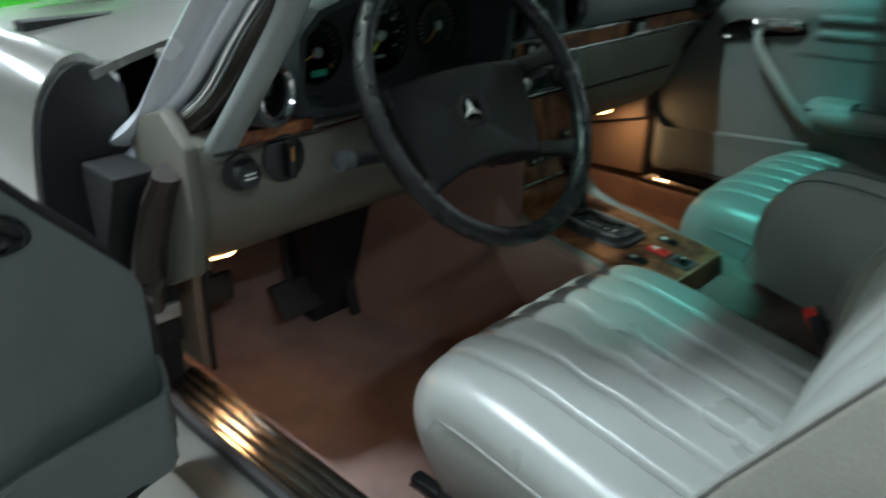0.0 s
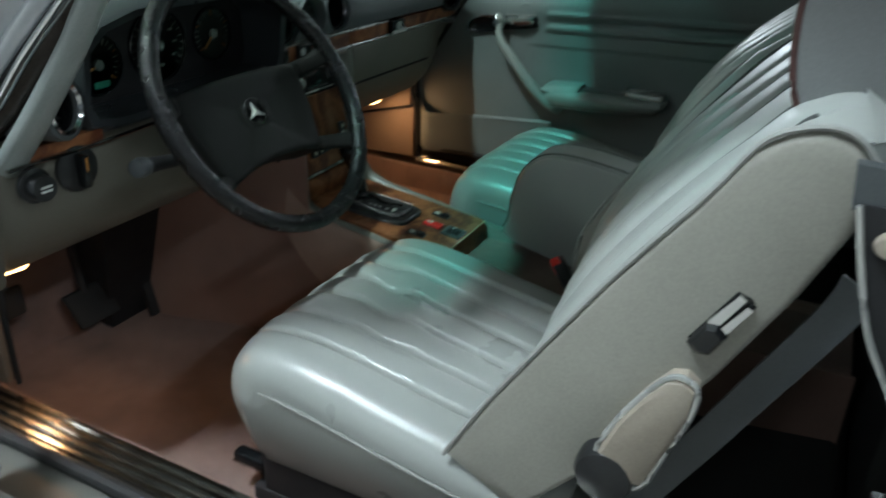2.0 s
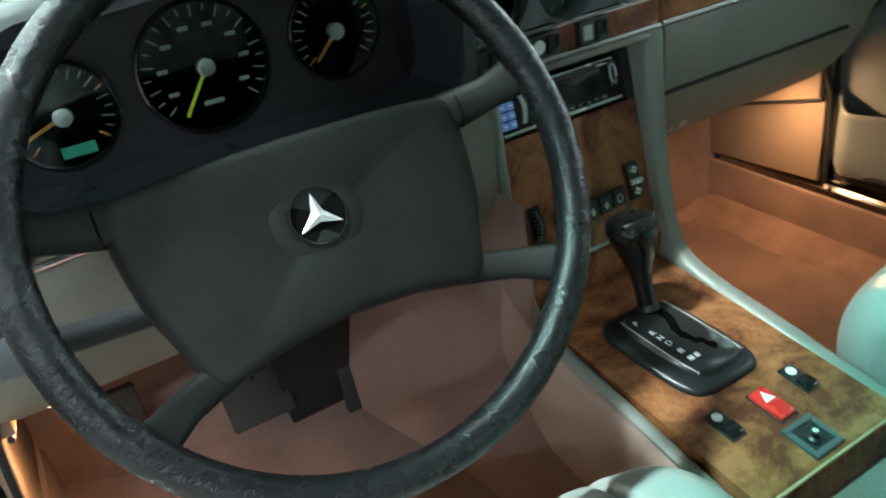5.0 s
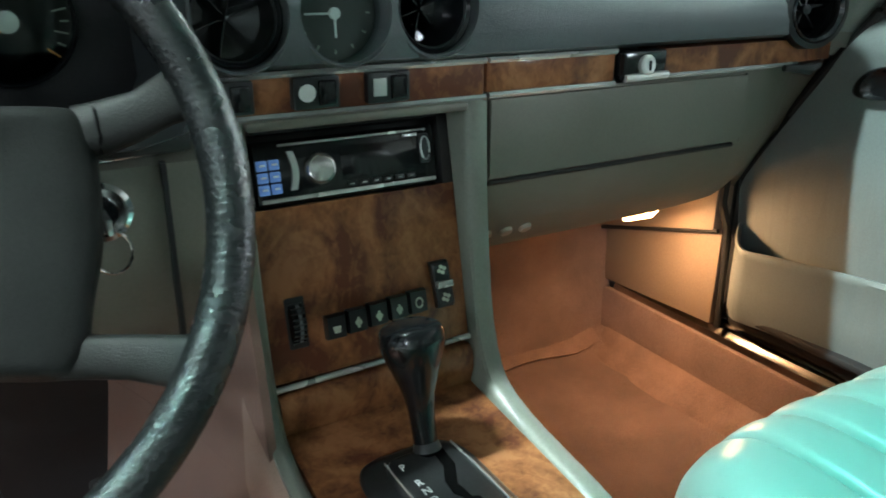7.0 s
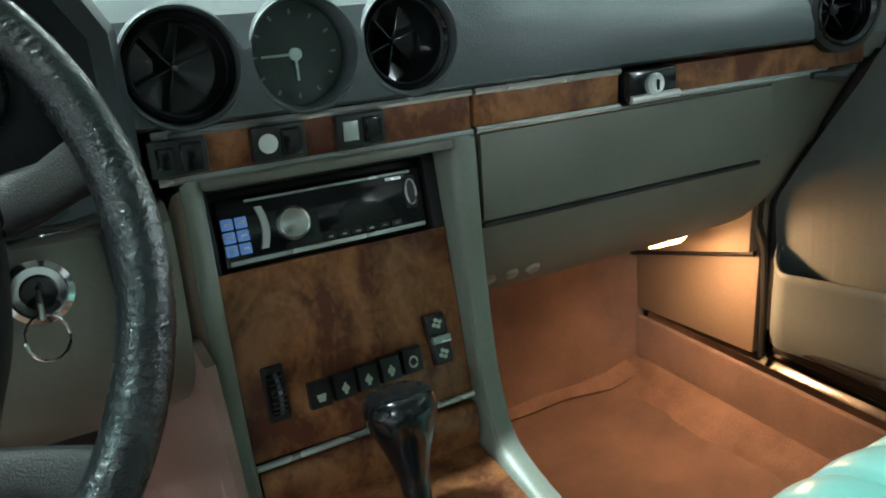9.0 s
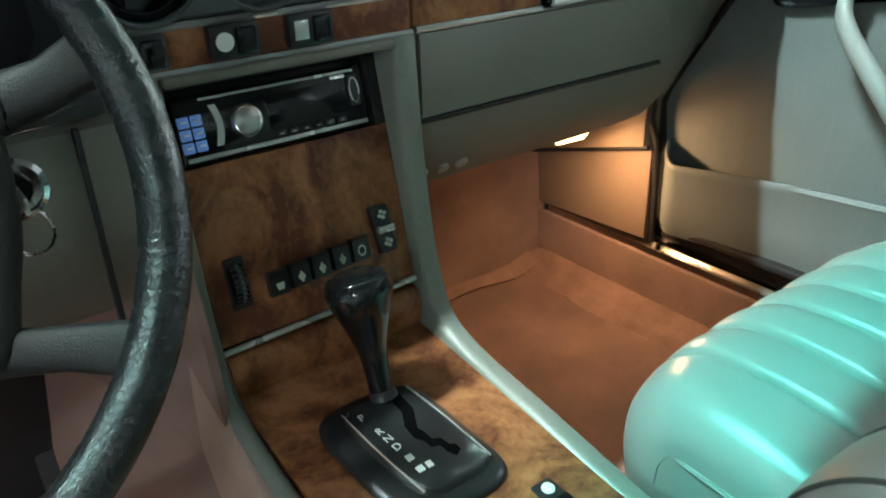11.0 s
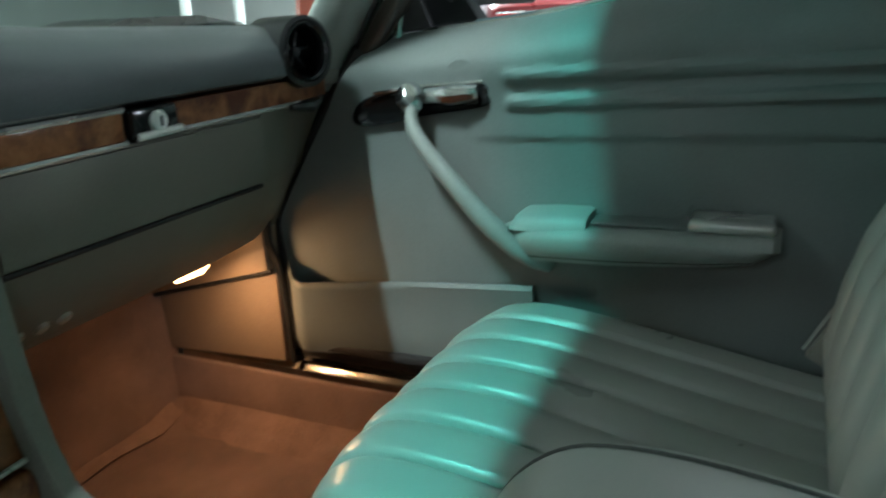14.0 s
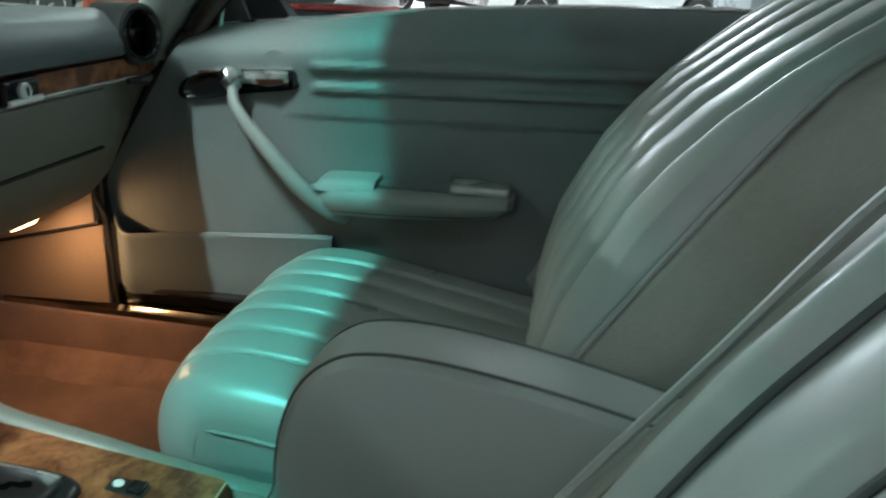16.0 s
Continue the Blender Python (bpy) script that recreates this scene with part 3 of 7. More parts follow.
def roof_point(u, v):
    k = 2 * u - 1
    return Vector((lerp(0.605, 0.62, v) * k, lerp(-0.088 - 0.095 * k * k, -1.15, v), 1.258 + 0.045 * math.sin(math.pi * min(v * 0.8 + 0.05, 1)) - 0.05 * k * k))


part("hardtop", thicken(grid(roof_point, 20, 20), 0.03), PAINT, body, "silver-beige removable hardtop")
part("hardtop_rear", loft([[(sx * 0.62, -1.15, 1.25), (sx * 0.70, -1.43, 0.90), (sx * 0.66, -1.40, 0.88), (sx * 0.58, -1.13, 1.22)] for sx in (-1, -0.75)]), PAINT, body)
part("hardtop_rear", loft([[(sx * 0.62, -1.15, 1.25), (sx * 0.70, -1.43, 0.90), (sx * 0.66, -1.40, 0.88), (sx * 0.58, -1.13, 1.22)] for sx in (0.75, 1)]), PAINT, body)
part("rear_window", loft([[(-0.455, -1.150, 1.268), (-0.455, -1.144, 1.264), (0.455, -1.144, 1.264), (0.455, -1.150, 1.268)], [(-0.515, -1.425, 0.905), (-0.515, -1.419, 0.901), (0.515, -1.419, 0.901), (0.515, -1.425, 0.905)]]), GAUGE_GLASS, body, "curved glass of the hardtop rear window")
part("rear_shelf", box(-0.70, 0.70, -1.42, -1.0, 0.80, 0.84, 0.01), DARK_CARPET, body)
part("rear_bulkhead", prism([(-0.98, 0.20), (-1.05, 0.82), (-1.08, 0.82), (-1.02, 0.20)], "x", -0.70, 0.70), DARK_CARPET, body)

# ---- carpets ----
floor_c = thing("footwell_carpet", (0, 0, 0.19), "worn brown loop-pile car carpet in the footwells", "carpet")
for sx in (-1, 1):
    def xs(*a):
        return sorted(sx * q for q in a)

    def floor_point(u, v, sx=sx):
        x, y = lerp(0.11, 0.695, u), lerp(-0.95, 0.555, v)
        edge = min(u, 1 - u, (1 - v) * 2)
        z = 0.200 + 0.022 * math.exp(-((edge) / 0.06) ** 2) + 0.034 * max(0.0, (u - 0.80) / 0.20) ** 1.6 + 0.006 * noise.noise((x * 6, y * 6, sx))
        return Vector((sx * x, y, z))

    part("floor_piece", thicken(grid(floor_point, 24, 40), 0.012), CARPET, floor_c)

    def toe_point(u, v, sx=sx):
        x = lerp(0.11, 0.70, u)
        z = lerp(0.195, 0.64, v)
        return Vector((sx * x, 0.548 + 0.05 * v + 0.012 * math.exp(-(v / 0.07) ** 2) * -1 + 0.004 * noise.noise((x * 7, z * 7, 4)), z))

    part("toe_board", thicken(grid(toe_point, 20, 16), 0.012), CARPET, floor_c)
    part("sill_carpet", bevel(loft([[(sx * 0.676, y, 0.19), (sx * 0.681, y, 0.322), (sx * 0.686, y, 0.334), (sx * 0.695, y, 0.335), (sx * 0.71, y, 0.19)] for y in (-0.95, 0.56)]), 0.004), CARPET, floor_c)

    def tunnel_point(u, v, sx=sx):
        y = lerp(-0.95, 0.58, u)
        z = lerp(0.19, 0.455, v)
        flare = 0.09 * max(0, (y - 0.05) / 0.5) ** 1.6
        return Vector((sx * (0.155 - 0.035 * v + flare * (1 - 0.5 * v) + (0.05 * v * min(1.0, flare / 0.06) + 0.015 * min(1.0, flare / 0.06) if sx < 0 else 0.0)), y, z + 0.0 * y))

    part("tunnel_side", thicken(grid(tunnel_point, 30, 10), 0.01), CARPET if sx > 0 else TUNNEL_CARPET, floor_c)
    # kick panel
    k = part("kick_panel", prism([(0.30, 0.362), (0.555, 0.350), (0.57, 0.62), (0.30, 0.62)], "x", *xs(0.688, 0.702), 0.003), KICK_BROWN, body, "brown vinyl kick panel")
    part("kick_upper", prism([(0.300, 0.531), (0.50, 0.478), (0.56, 0.462), (0.56, 0.62), (0.300, 0.64)], "x", *xs(0.665, 0.687), 0.004), KICK_BROWN, k)
    # Black tube stands in for the shadow under the upper panel's edge.
    part("kick_shadow_gap", tube([(sx * 0.672, 0.296, 0.5295), (sx * 0.672, 0.50, 0.4745), (sx * 0.672, 0.555, 0.459)], 0.0042, 6), BLACK_MATTE, k, "black tube for the shaded gap under the upper panel")
    part("kick_edge", tube([(sx * 0.692, 0.286, 0.362), (sx * 0.690, 0.288, 0.46), (sx * 0.684, 0.291, 0.54), (sx * 0.676, 0.300, 0.575), (sx * 0.672, 0.296, 0.64)], [0.005, 0.005, 0.006, 0.008, 0.009], 8), BLACK_MATTE, k, "black edge seal")
def tunnel_shoulder(u, v):
    y = lerp(0.10, 0.58, u)
    flare = 0.09 * max(0, (y - 0.05) / 0.5) ** 1.6
    low = 0.12 + 0.5 * flare + 0.065 * min(1.0, flare / 0.06)
    return Vector((-lerp(low, 0.135, v ** 1.4), y, lerp(0.445, 0.68, v)))


part("tunnel_shoulder", thicken(grid(tunnel_shoulder, 20, 8), 0.008), TUNNEL_CARPET, floor_c, "pinkish brown carpet over the tunnel shoulder")


def carpet_edge_sill(u, v):
    y = lerp(0.525, -0.45, u)
    inner = 0.628 + 0.010 * noise.noise((y * 7, 2.0, 0)) + 0.006 * noise.noise((y * 23, 5.0, 0))
    x = lerp(inner, 0.681, v)
    return Vector((x, y, 0.214 + 0.046 * max(0.0, (x - 0.612) / 0.07) ** 1.7 + 0.004 * math.sin(math.pi * min(1.0, 2 * v))))


def carpet_edge_toe(u, v):
    x = lerp(0.655, 0.24, u)
    inner = 0.520 + 0.008 * noise.noise((x * 9, 7.0, 0)) + 0.012 * u
    y = lerp(inner, 0.545, v)
    return Vector((x, y, 0.219 + 0.024 * max(0.0, (y - 0.50) / 0.045) ** 1.6 + 0.012 * max(0.0, (x - 0.60) / 0.05)))


# Lamp light on the curled carpet edges is put into this paler colour.
LIT_EDGE = material("lit_edge_carpet", (0.335, 0.212, 0.172), 0.95, var=0.35, scale=16, fine=700, bump=1.0, bump_scale=1100)
part("carpet_edge", thicken(grid(carpet_edge_sill, 60, 8), 0.006), LIT_EDGE, floor_c, "pinkish carpet edge curled up the sill, coloured as lit")
part("carpet_edge", thicken(grid(carpet_edge_toe, 30, 6), 0.006), LIT_EDGE, floor_c, "pinkish carpet edge at the toe board, coloured as lit")
part("tunnel_top", box(-0.118, 0.118, -0.95, -0.20, 0.40, 0.435, 0.01), CARPET, floor_c)
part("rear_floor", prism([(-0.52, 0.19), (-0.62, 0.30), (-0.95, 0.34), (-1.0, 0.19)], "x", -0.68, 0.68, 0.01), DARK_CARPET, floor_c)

# ---- doors ----
def car_door(name, sx, label, place=None):
    """Built closed on the side sx; place turns it open."""
    d = thing(name, (sx * 0.80, 0.28, 0.36), label, "car door")

    def X(*a):
        return sorted(sx * q for q in a)

    def belt(y):
        return at_curve([(-0.90, 0.955), (-0.67, 0.952), (-0.51, 0.945), (-0.32, 0.932), (-0.12, 0.905), (0.11, 0.884), (0.2, 0.875)], y)[0]

    def front(z):
        return at_curve([(0.36, 0.285), (0.50, 0.287), (0.595, 0.294), (0.615, 0.288), (0.66, 0.262), (0.72, 0.225), (0.78, 0.186), (0.846, 0.142), (0.89, 0.106), (0.97, 0.10)] if sx > 0 else [(0.36, 0.285), (0.50, 0.283), (0.645, 0.276), (0.67, 0.265), (0.752, 0.188), (0.82, 0.122), (0.88, 0.07), (0.97, 0.05)], z)[0]

    # moulded panel: sheet with grooves, crease and rolled top
    def panel(u, v):
        z0 = 0.385
        y = lerp(0.20, -0.90, u)
        for _ in range(3):
            z = lerp(z0, belt(y), v)
            y = lerp(front(z), -0.90, u)
        x = 0.705 + 0.012 * max(0, (0.62 - z) / 0.25)
        for gz in (0.832, 0.797):
            x -= 0.0085 * min(1.0, max(0.0, (-0.094 - y) / 0.010)) * math.exp(-((z - gz - (-0.10 - y) * 0.035) / 0.0085) ** 4)
        x -= 0.005 * max(0.0, min(1.0, (z - 0.743 - (-0.05 - y) * 0.03) / 0.006)) * min(1.0, max(0.0, (-0.035 - y) / 0.06))
        roll = max(0, (v - 0.90) / 0.10)
        x += 0.035 * roll ** 2.2
        x -= 0.008 * math.exp(-((v - 0.88) / 0.05) ** 2)
        x += 0.0011 * math.exp(-((v - 0.93) / 0.045) ** 2) * max(0.0, math.sin(y * 205 + 2.5 * noise.noise((y * 9, 0, sx)))) * min(1.0, max(0.0, (-0.02 - y) / 0.1))
        return Vector((sx * x, y, z))

    part("panel", thicken(grid(panel, 170, 110), 0.012), DOOR_VINYL, d, "grey-green moulded vinyl door panel")
    # outer shell
    prof = [(0.735, 0.36), (0.87, 0.34), (0.895, 0.60), (0.885, 0.80), (0.83, 0.868), (0.742, 0.868)]
    part("outer_skin", bevel(loft([[(sx * x, min(y, front(z) + 0.012), z + (belt(y) - 0.89) * (z > 0.7)) for x, z in prof] for y in (0.30, 0.0, -0.45, -0.90)]), 0.006), PAINT, d, "silver-beige metallic outer skin")
    part("belt_trim", tube([(sx * 0.755, y, belt(y) - 0.004) for y in (0.10, -0.1, -0.3, -0.5, -0.7, -0.89)], 0.010, 8), CHROME, d, "bright belt moulding")
    part("belt_seal", tube([(sx * 0.743, y, belt(y) - 0.011) for y in (0.10, -0.1, -0.3, -0.5, -0.7, -0.89)], 0.007, 8), RUBBER, d)
    # map pocket with a rolled upper lip
    rings = []
    for i in range(41):
        t = (i / 40) ** 1.35
        y = lerp(0.281, -0.135, t)
        top = lerp(0.514, 0.546, t) + 0.030 * max(0.0, 1 - t / 0.12) ** 2
        bulge = 0.038 * (1 - max(0.0, 1 - t / 0.11) ** 2.2) * (1 - 0.66 * min(1.0, max(0.0, (t - 0.10) / 0.42)) ** 0.8)
        out = 0.704 - bulge
        rings.append([(sx * (out + 0.016), y, 0.394), (sx * (out + 0.004), y, 0.398), (sx * (out - 0.001), y, 0.412), (sx * (out - 0.003), y, 0.46), (sx * (out - 0.003), y, top - 0.013), (sx * (out - 0.0055), y, top - 0.006), (sx * (out - 0.002), y, top), (sx * (out + 0.004), y, top - 0.001), (sx * (out + 0.0065), y, top - 0.010), (sx * (out + 0.0075), y, 0.43), (sx * (out + 0.016), y, 0.405)])
    p = part("map_pocket", loft(rings), DOOR_VINYL, d, "pale grey map pocket with a rolled lip", smooth=50)
    # Black floor puts the pocket's inner shade into its colour.
    part("pocket_floor", box(*X(0.675, 0.7045), 0.0, 0.262, 0.400, 0.412, 0.003), BLACK_MATTE, p, "pocket floor, black for the shade inside")
    part("scuff_strip", box(*X(0.700, 0.709), -0.88, 0.275, 0.372, 0.392, 0.004), RUBBER, d)
    # pull strap
    path = smooth_path([(sx * 0.688, 0.030, 0.800), (sx * 0.664, 0.026, 0.782), (sx * 0.652, 0.010, 0.752), (sx * 0.648, -0.045, 0.690), (sx * 0.650, -0.092, 0.640), (sx * 0.664, -0.135, 0.602), (sx * 0.690, -0.160, 0.584)], 6)
    part("pull_handle", tube(path, [0.0078 + 0.0045 * min(1, i / 24) for i in range(len(path))], 14, flat=1.2), DOOR_LIGHT, d, "pale grey moulded pull handle")
    part("pull_cap", revolve([(0.004, 0.014), (0.016, 0.012), (0.021, 0.002), (0.019, -0.012)], (sx * 0.678, 0.034, 0.806), (-sx, 0.1, 0.4), 18), CHROME, d, "chrome pull end")
    # armrest: tray, padded lid and cup recess
    def arm_ring(y, top, low, inner, r=0.016):
        arc = [(sx * (inner + r - r * math.sin(q)), y, top - r + r * math.cos(q)) for q in (0.0, 0.4, 0.8, 1.2, 1.57)]
        h = top - low - r
        return [(sx * 0.702, y, top)] + arc + [(sx * (inner + 0.004), y, low + 0.62 * h), (sx * (inner + 0.012), y, low + 0.35 * h), (sx * (inner + 0.014), y, low + 0.30 * h), (sx * (inner + 0.019), y, low + 0.10 * h), (sx * (inner + 0.030), y, low), (sx * 0.702, y, low)]

    rows = [(-0.095, 0.632, 0.600, 0.682), (-0.115, 0.640, 0.596, 0.655), (-0.145, 0.644, 0.592, 0.638), (-0.25, 0.648, 0.597, 0.632), (-0.36, 0.651, 0.606, 0.632), (-0.415, 0.653, 0.614, 0.634), (-0.438, 0.653, 0.628, 0.642), (-0.446, 0.650, 0.640, 0.655)]
    a = part("armrest", loft([arm_ring(*r) for r in rows]), DOOR_LIGHT, d, "pale grey moulded armrest")
    part("front_pad", loft([[(sx * 0.702, y, 0.640), (sx * 0.702, y, h), (sx * 0.662, y, h), (sx * 0.652, y, h - 0.003), (sx * 0.646, y, h - 0.010), (sx * 0.643, y, 0.640)] for y, h in ((-0.116, 0.645), (-0.122, 0.655), (-0.130, 0.6595), (-0.17, 0.6625), (-0.213, 0.6635), (-0.219, 0.661))]), DOOR_LIGHT, a, smooth=60)
    lid = part("ashtray_lid", box(*X(0.648, 0.702), -0.440, -0.342, 0.652, 0.668, 0.006, 3), SILVER_TRIM, a, "grey ashtray lid")
    part("lid_chrome", tube([(sx * 0.700, -0.340, 0.671), (sx * 0.652, -0.340, 0.669)], 0.003, 6), CHROME, lid)
    part("cup_recess", box(*X(0.66, 0.703), -0.340, -0.222, 0.650, 0.6535, 0.001), DOOR_VINYL, a)
    part("arm_seam", tube([(sx * (q[3] + 0.0135), q[0], q[2] + 0.325 * (q[1] - q[2] - 0.016)) for q in rows[1:6]], 0.0014, 6), SEAM, a)
    # release handle in its black bezel
    z = 0.788
    outline = smooth_path([(0.136, z - 0.016, 0), (0.126, z + 0.004, 0), (0.098, z + 0.018, 0), (0.02, z + 0.030, 0), (-0.040, z + 0.035, 0), (-0.066, z + 0.034, 0), (-0.069, z + 0.020, 0), (-0.064, z + 0.004, 0), (0.02, z - 0.009, 0), (0.085, z - 0.022, 0), (0.124, z - 0.025, 0)], 5, closed=True)
    bz = part("handle_bezel", loft([[(sx * (0.704 - dx), 0.033 + (q.x - 0.033) * g, z + 0.004 + (q.y - z - 0.004) * g) for q in outline] for dx, g in ((0.0, 1.03), (0.006, 1.03), (0.0095, 0.98), (0.0085, 0.90), (0.003, 0.84))]), BLACK_GLOSS, d, "glossy black release handle surround", smooth=60)
    part("release_lever", tube([(sx * 0.688, 0.015, z + 0.018), (sx * 0.683, -0.03, z + 0.021), (sx * 0.687, -0.062, z + 0.024)], [0.009, 0.011, 0.008], 8, flat=1.2), CHROME, bz, "chrome release lever")
    part("bezel_chrome", tube([(sx * 0.697, 0.10, z + 0.021), (sx * 0.696, 0.02, z + 0.031), (sx * 0.696, -0.066, z + 0.037)], 0.0025, 6), CHROME, bz)
    part("finger_recess", box(*X(0.690, 0.696), -0.060, -0.044, z + 0.008, z + 0.024, 0.002), BLACK_MATTE, bz)
    part("escutcheon", revolve([(0.030, 0.0), (0.026, 0.004), (0.0, 0.005)], (sx * 0.702, -0.035, z + 0.040), (-sx, 0, 0), 20), DOOR_VINYL, bz)
    # quarter light seal
    part("front_seal", tube([(sx * 0.715, front(q) + 0.008, q) for q in (0.40, 0.50, 0.61, 0.72, 0.80, 0.87)], 0.009, 8), RUBBER, d, "black rubber front seal")
    if place is not None:
        d.matrix_world = place
    return d


passenger_door = car_door("passenger_door", 1, "closed passenger door with grey-green vinyl panel and armrest")
# door mirror on the passenger side
mir = thing("door_mirror", (0.80, 0.02, 0.92), "dark-cased door mirror with pale blue reflecting glass", "mirror")
part("mirror_foot", loft([[(0.76, 0.06, 0.89), (0.76, -0.04, 0.90), (0.80, -0.04, 0.90), (0.80, 0.06, 0.89)], [(0.78, 0.055, 0.95), (0.78, 0.0, 0.95), (0.81, 0.0, 0.95), (0.81, 0.055, 0.95)]]), BLACK, mir)
mc = frame_of((0.852, -0.030, 0.985), (-0.40, -0.91, 0.04))
part("mirror_case", loft([[mc @ Vector((sx * a, sy * b, h)) for sx, sy in ((-1, -0.8), (-0.8, -1), (0.8, -1), (1, -0.8), (1, 0.8), (0.8, 1), (-0.8, 1), (-1, 0.8))] for a, b, h in ((0.055, 0.035, -0.07), (0.088, 0.056, -0.035), (0.098, 0.064, 0.0), (0.092, 0.058, 0.004))]), BLACK, mir)
part("mirror_glass", loft([[mc @ Vector((sx * 0.087, sy * 0.053, h)) for sx, sy in ((-1, -0.8), (-0.8, -1), (0.8, -1), (1, -0.8), (1, 0.8), (0.8, 1), (-0.8, 1), (-1, 0.8))] for h in (0.0045, 0.007)]), MIRROR, mir, "pale blue mirror glass")
# quarter light post in front of the mirror
part("quarter_light_post", tube([(0.735, 0.075, 0.885), (0.715, 0.045, 0.99)], 0.007, 8), CHROME, passenger_door)
part("corner_plate", prism([(0.10, 0.885), (0.02, 0.895), (0.06, 0.99), (0.075, 0.99)], "x", 0.732, 0.744, 0.003), BLACK, passenger_door, "black mirror corner plate")

ang = 68
hinge = Matrix.Translation((-0.905, 0.31, 0)) @ Matrix.Rotation(radians(-ang), 4, "Z") @ Matrix.Translation((0.905, -0.31, 0))
driver_door = car_door("driver_door", -1, "wide-open driver door with grey vinyl panel and map pocket", hinge @ Matrix.Translation((-0.80, 0.28, 0.36)))

# ---- dashboard ----
dash = thing("dashboard", (0, 0.30, 0.55), "padded car dashboard with wood strip, vents and glovebox", "dashboard")
PAD = [(0.163, 0.8415), (0.149, 0.847), (0.1455, 0.866), (0.152, 0.890), (0.170, 0.910), (0.205, 0.922), (0.27, 0.928), (0.36, 0.924), (0.40, 0.912), (0.40, 0.86), (0.22, 0.842)]


def pad_ring(x):
    """Upper pad section; crest falls and the rear follows the screen towards the side."""
    k = x / 0.70
    out = []
    for y, z in PAD:
        back = 0.20 * k * k * max(0, (y - 0.17) / 0.23)
        full = max(0.0, min(1.0, (0.23 - x) / 0.09))
        y -= full * {0.170: 0.014, 0.205: 0.018, 0.152: 0.005}.get(y, 0)
        z += full * {0.890: 0.004, 0.910: 0.008, 0.922: 0.010, 0.928: 0.008}.get(z, 0)
        crest = 0.020 * max(0, (x - 0.10) / 0.55) * max(0, (z - 0.85) / 0.075)
        out.append((x, y - back, z - crest))
    return out


upper = part("upper_pad", loft([pad_ring(x) for x in (-0.155, 0.0, 0.10, 0.14, 0.20, 0.30, 0.40, 0.50, 0.56, 0.61, 0.645, 0.662)]), DASH_PAD, dash, "dark blue-grey padded dash top")
VENTS = ((-0.107, 0.885), (-0.016, 0.886), (0.072, 0.888))
carve(upper, *[revolve([(0.041, -0.07), (0.041, 0.05)], (vx, 0.17, vz), (0, -1, 0.06), 36) for vx, vz in VENTS], revolve([(0.0475, -0.075), (0.0475, 0.06)], (0.604, 0.160, 0.874), (-0.22, -1, 0.05), 36))
part("upper_pad", loft([[(x, y - 0.26 * ((x + 0.55) / 0.2) ** 2 * max(0, (y - 0.17) / 0.23) * (x < -0.55), z - 0.012) for y, z in PAD] for x in (-0.70, -0.64, -0.60)]), DASH_PAD, dash)

for i, (vx, vz) in enumerate(VENTS):
    ax = (0, -1, 0.06)
    c = Vector((vx, 0.147, vz))
    name = "clock" if i == 1 else "centre_vent"
    v = part(name, revolve([(0.0405, -0.05), (0.0405, -0.005), (0.0412, -0.002), (0.0426, -0.0006), (0.0440, -0.002), (0.0448, -0.006), (0.044, -0.02)], c, ax, 40, caps=False), DASH_PAD, dash, "round padded clock cowl" if i == 1 else "round air vent in a padded cowl")
    m = frame_of(c, ax)
    if i == 1:
        part("clock_face", revolve([(0.0395, -0.034), (0.0395, -0.030), (0.0, -0.030)], c, ax, 36), DIAL_GREY, v)
        part("clock_hub", revolve([(0.005, -0.0295), (0.005, -0.026), (0.0, -0.025)], c, ax, 16), WHITE_MARK, v)
        part("clock_hand", box(-0.027, 0.0, -0.0009, 0.0009, -0.0285, -0.027, 0, m=m), WHITE_MARK, v)
        part("clock_hand", box(-0.0009, 0.0009, -0.02, 0.0, -0.0283, -0.0268, 0, m=m), WHITE_MARK, v)
        for h in range(12):
            rot = Matrix.Rotation(h * math.pi / 6, 4, "Z")
            part("hour_mark", box(0.030, 0.034, -0.0008, 0.0008, -0.0299, -0.0290, 0, m=m @ rot), DIAL_MARK, v)
        part("clock_glass", revolve([(0.0395, -0.020), (0.0, -0.020)], c, ax, 36), GAUGE_GLASS, v)
    else:
        part("vent_barrel", revolve([(0.0400, -0.06), (0.0400, -0.012), (0.037, -0.008), (0.034, -0.012), (0.033, -0.05), (0.0, -0.055)], c, ax, 36, caps=False), BLACK_GLOSS, v, "glossy black vent barrel")
        part("vent_ring", revolve([(0.034, -0.014), (0.0352, -0.0125), (0.034, -0.011), (0.0328, -0.0125)], c, ax, 36, caps=False), BLACK, v)
        for a in (20, 75, 130):
            rot = Matrix.Rotation(radians(a), 4, "Z")
            part("vent_vane", box(-0.032, 0.032, -0.0007, 0.0007, -0.052, -0.036, 0.0003, m=m @ rot), BLACK_GLOSS, v)
        part("vent_knob", revolve([(0.0035, -0.045), (0.0035, -0.034), (0.002, -0.031), (0.0, -0.031)], c, ax, 14), BLACK_GLOSS, v)

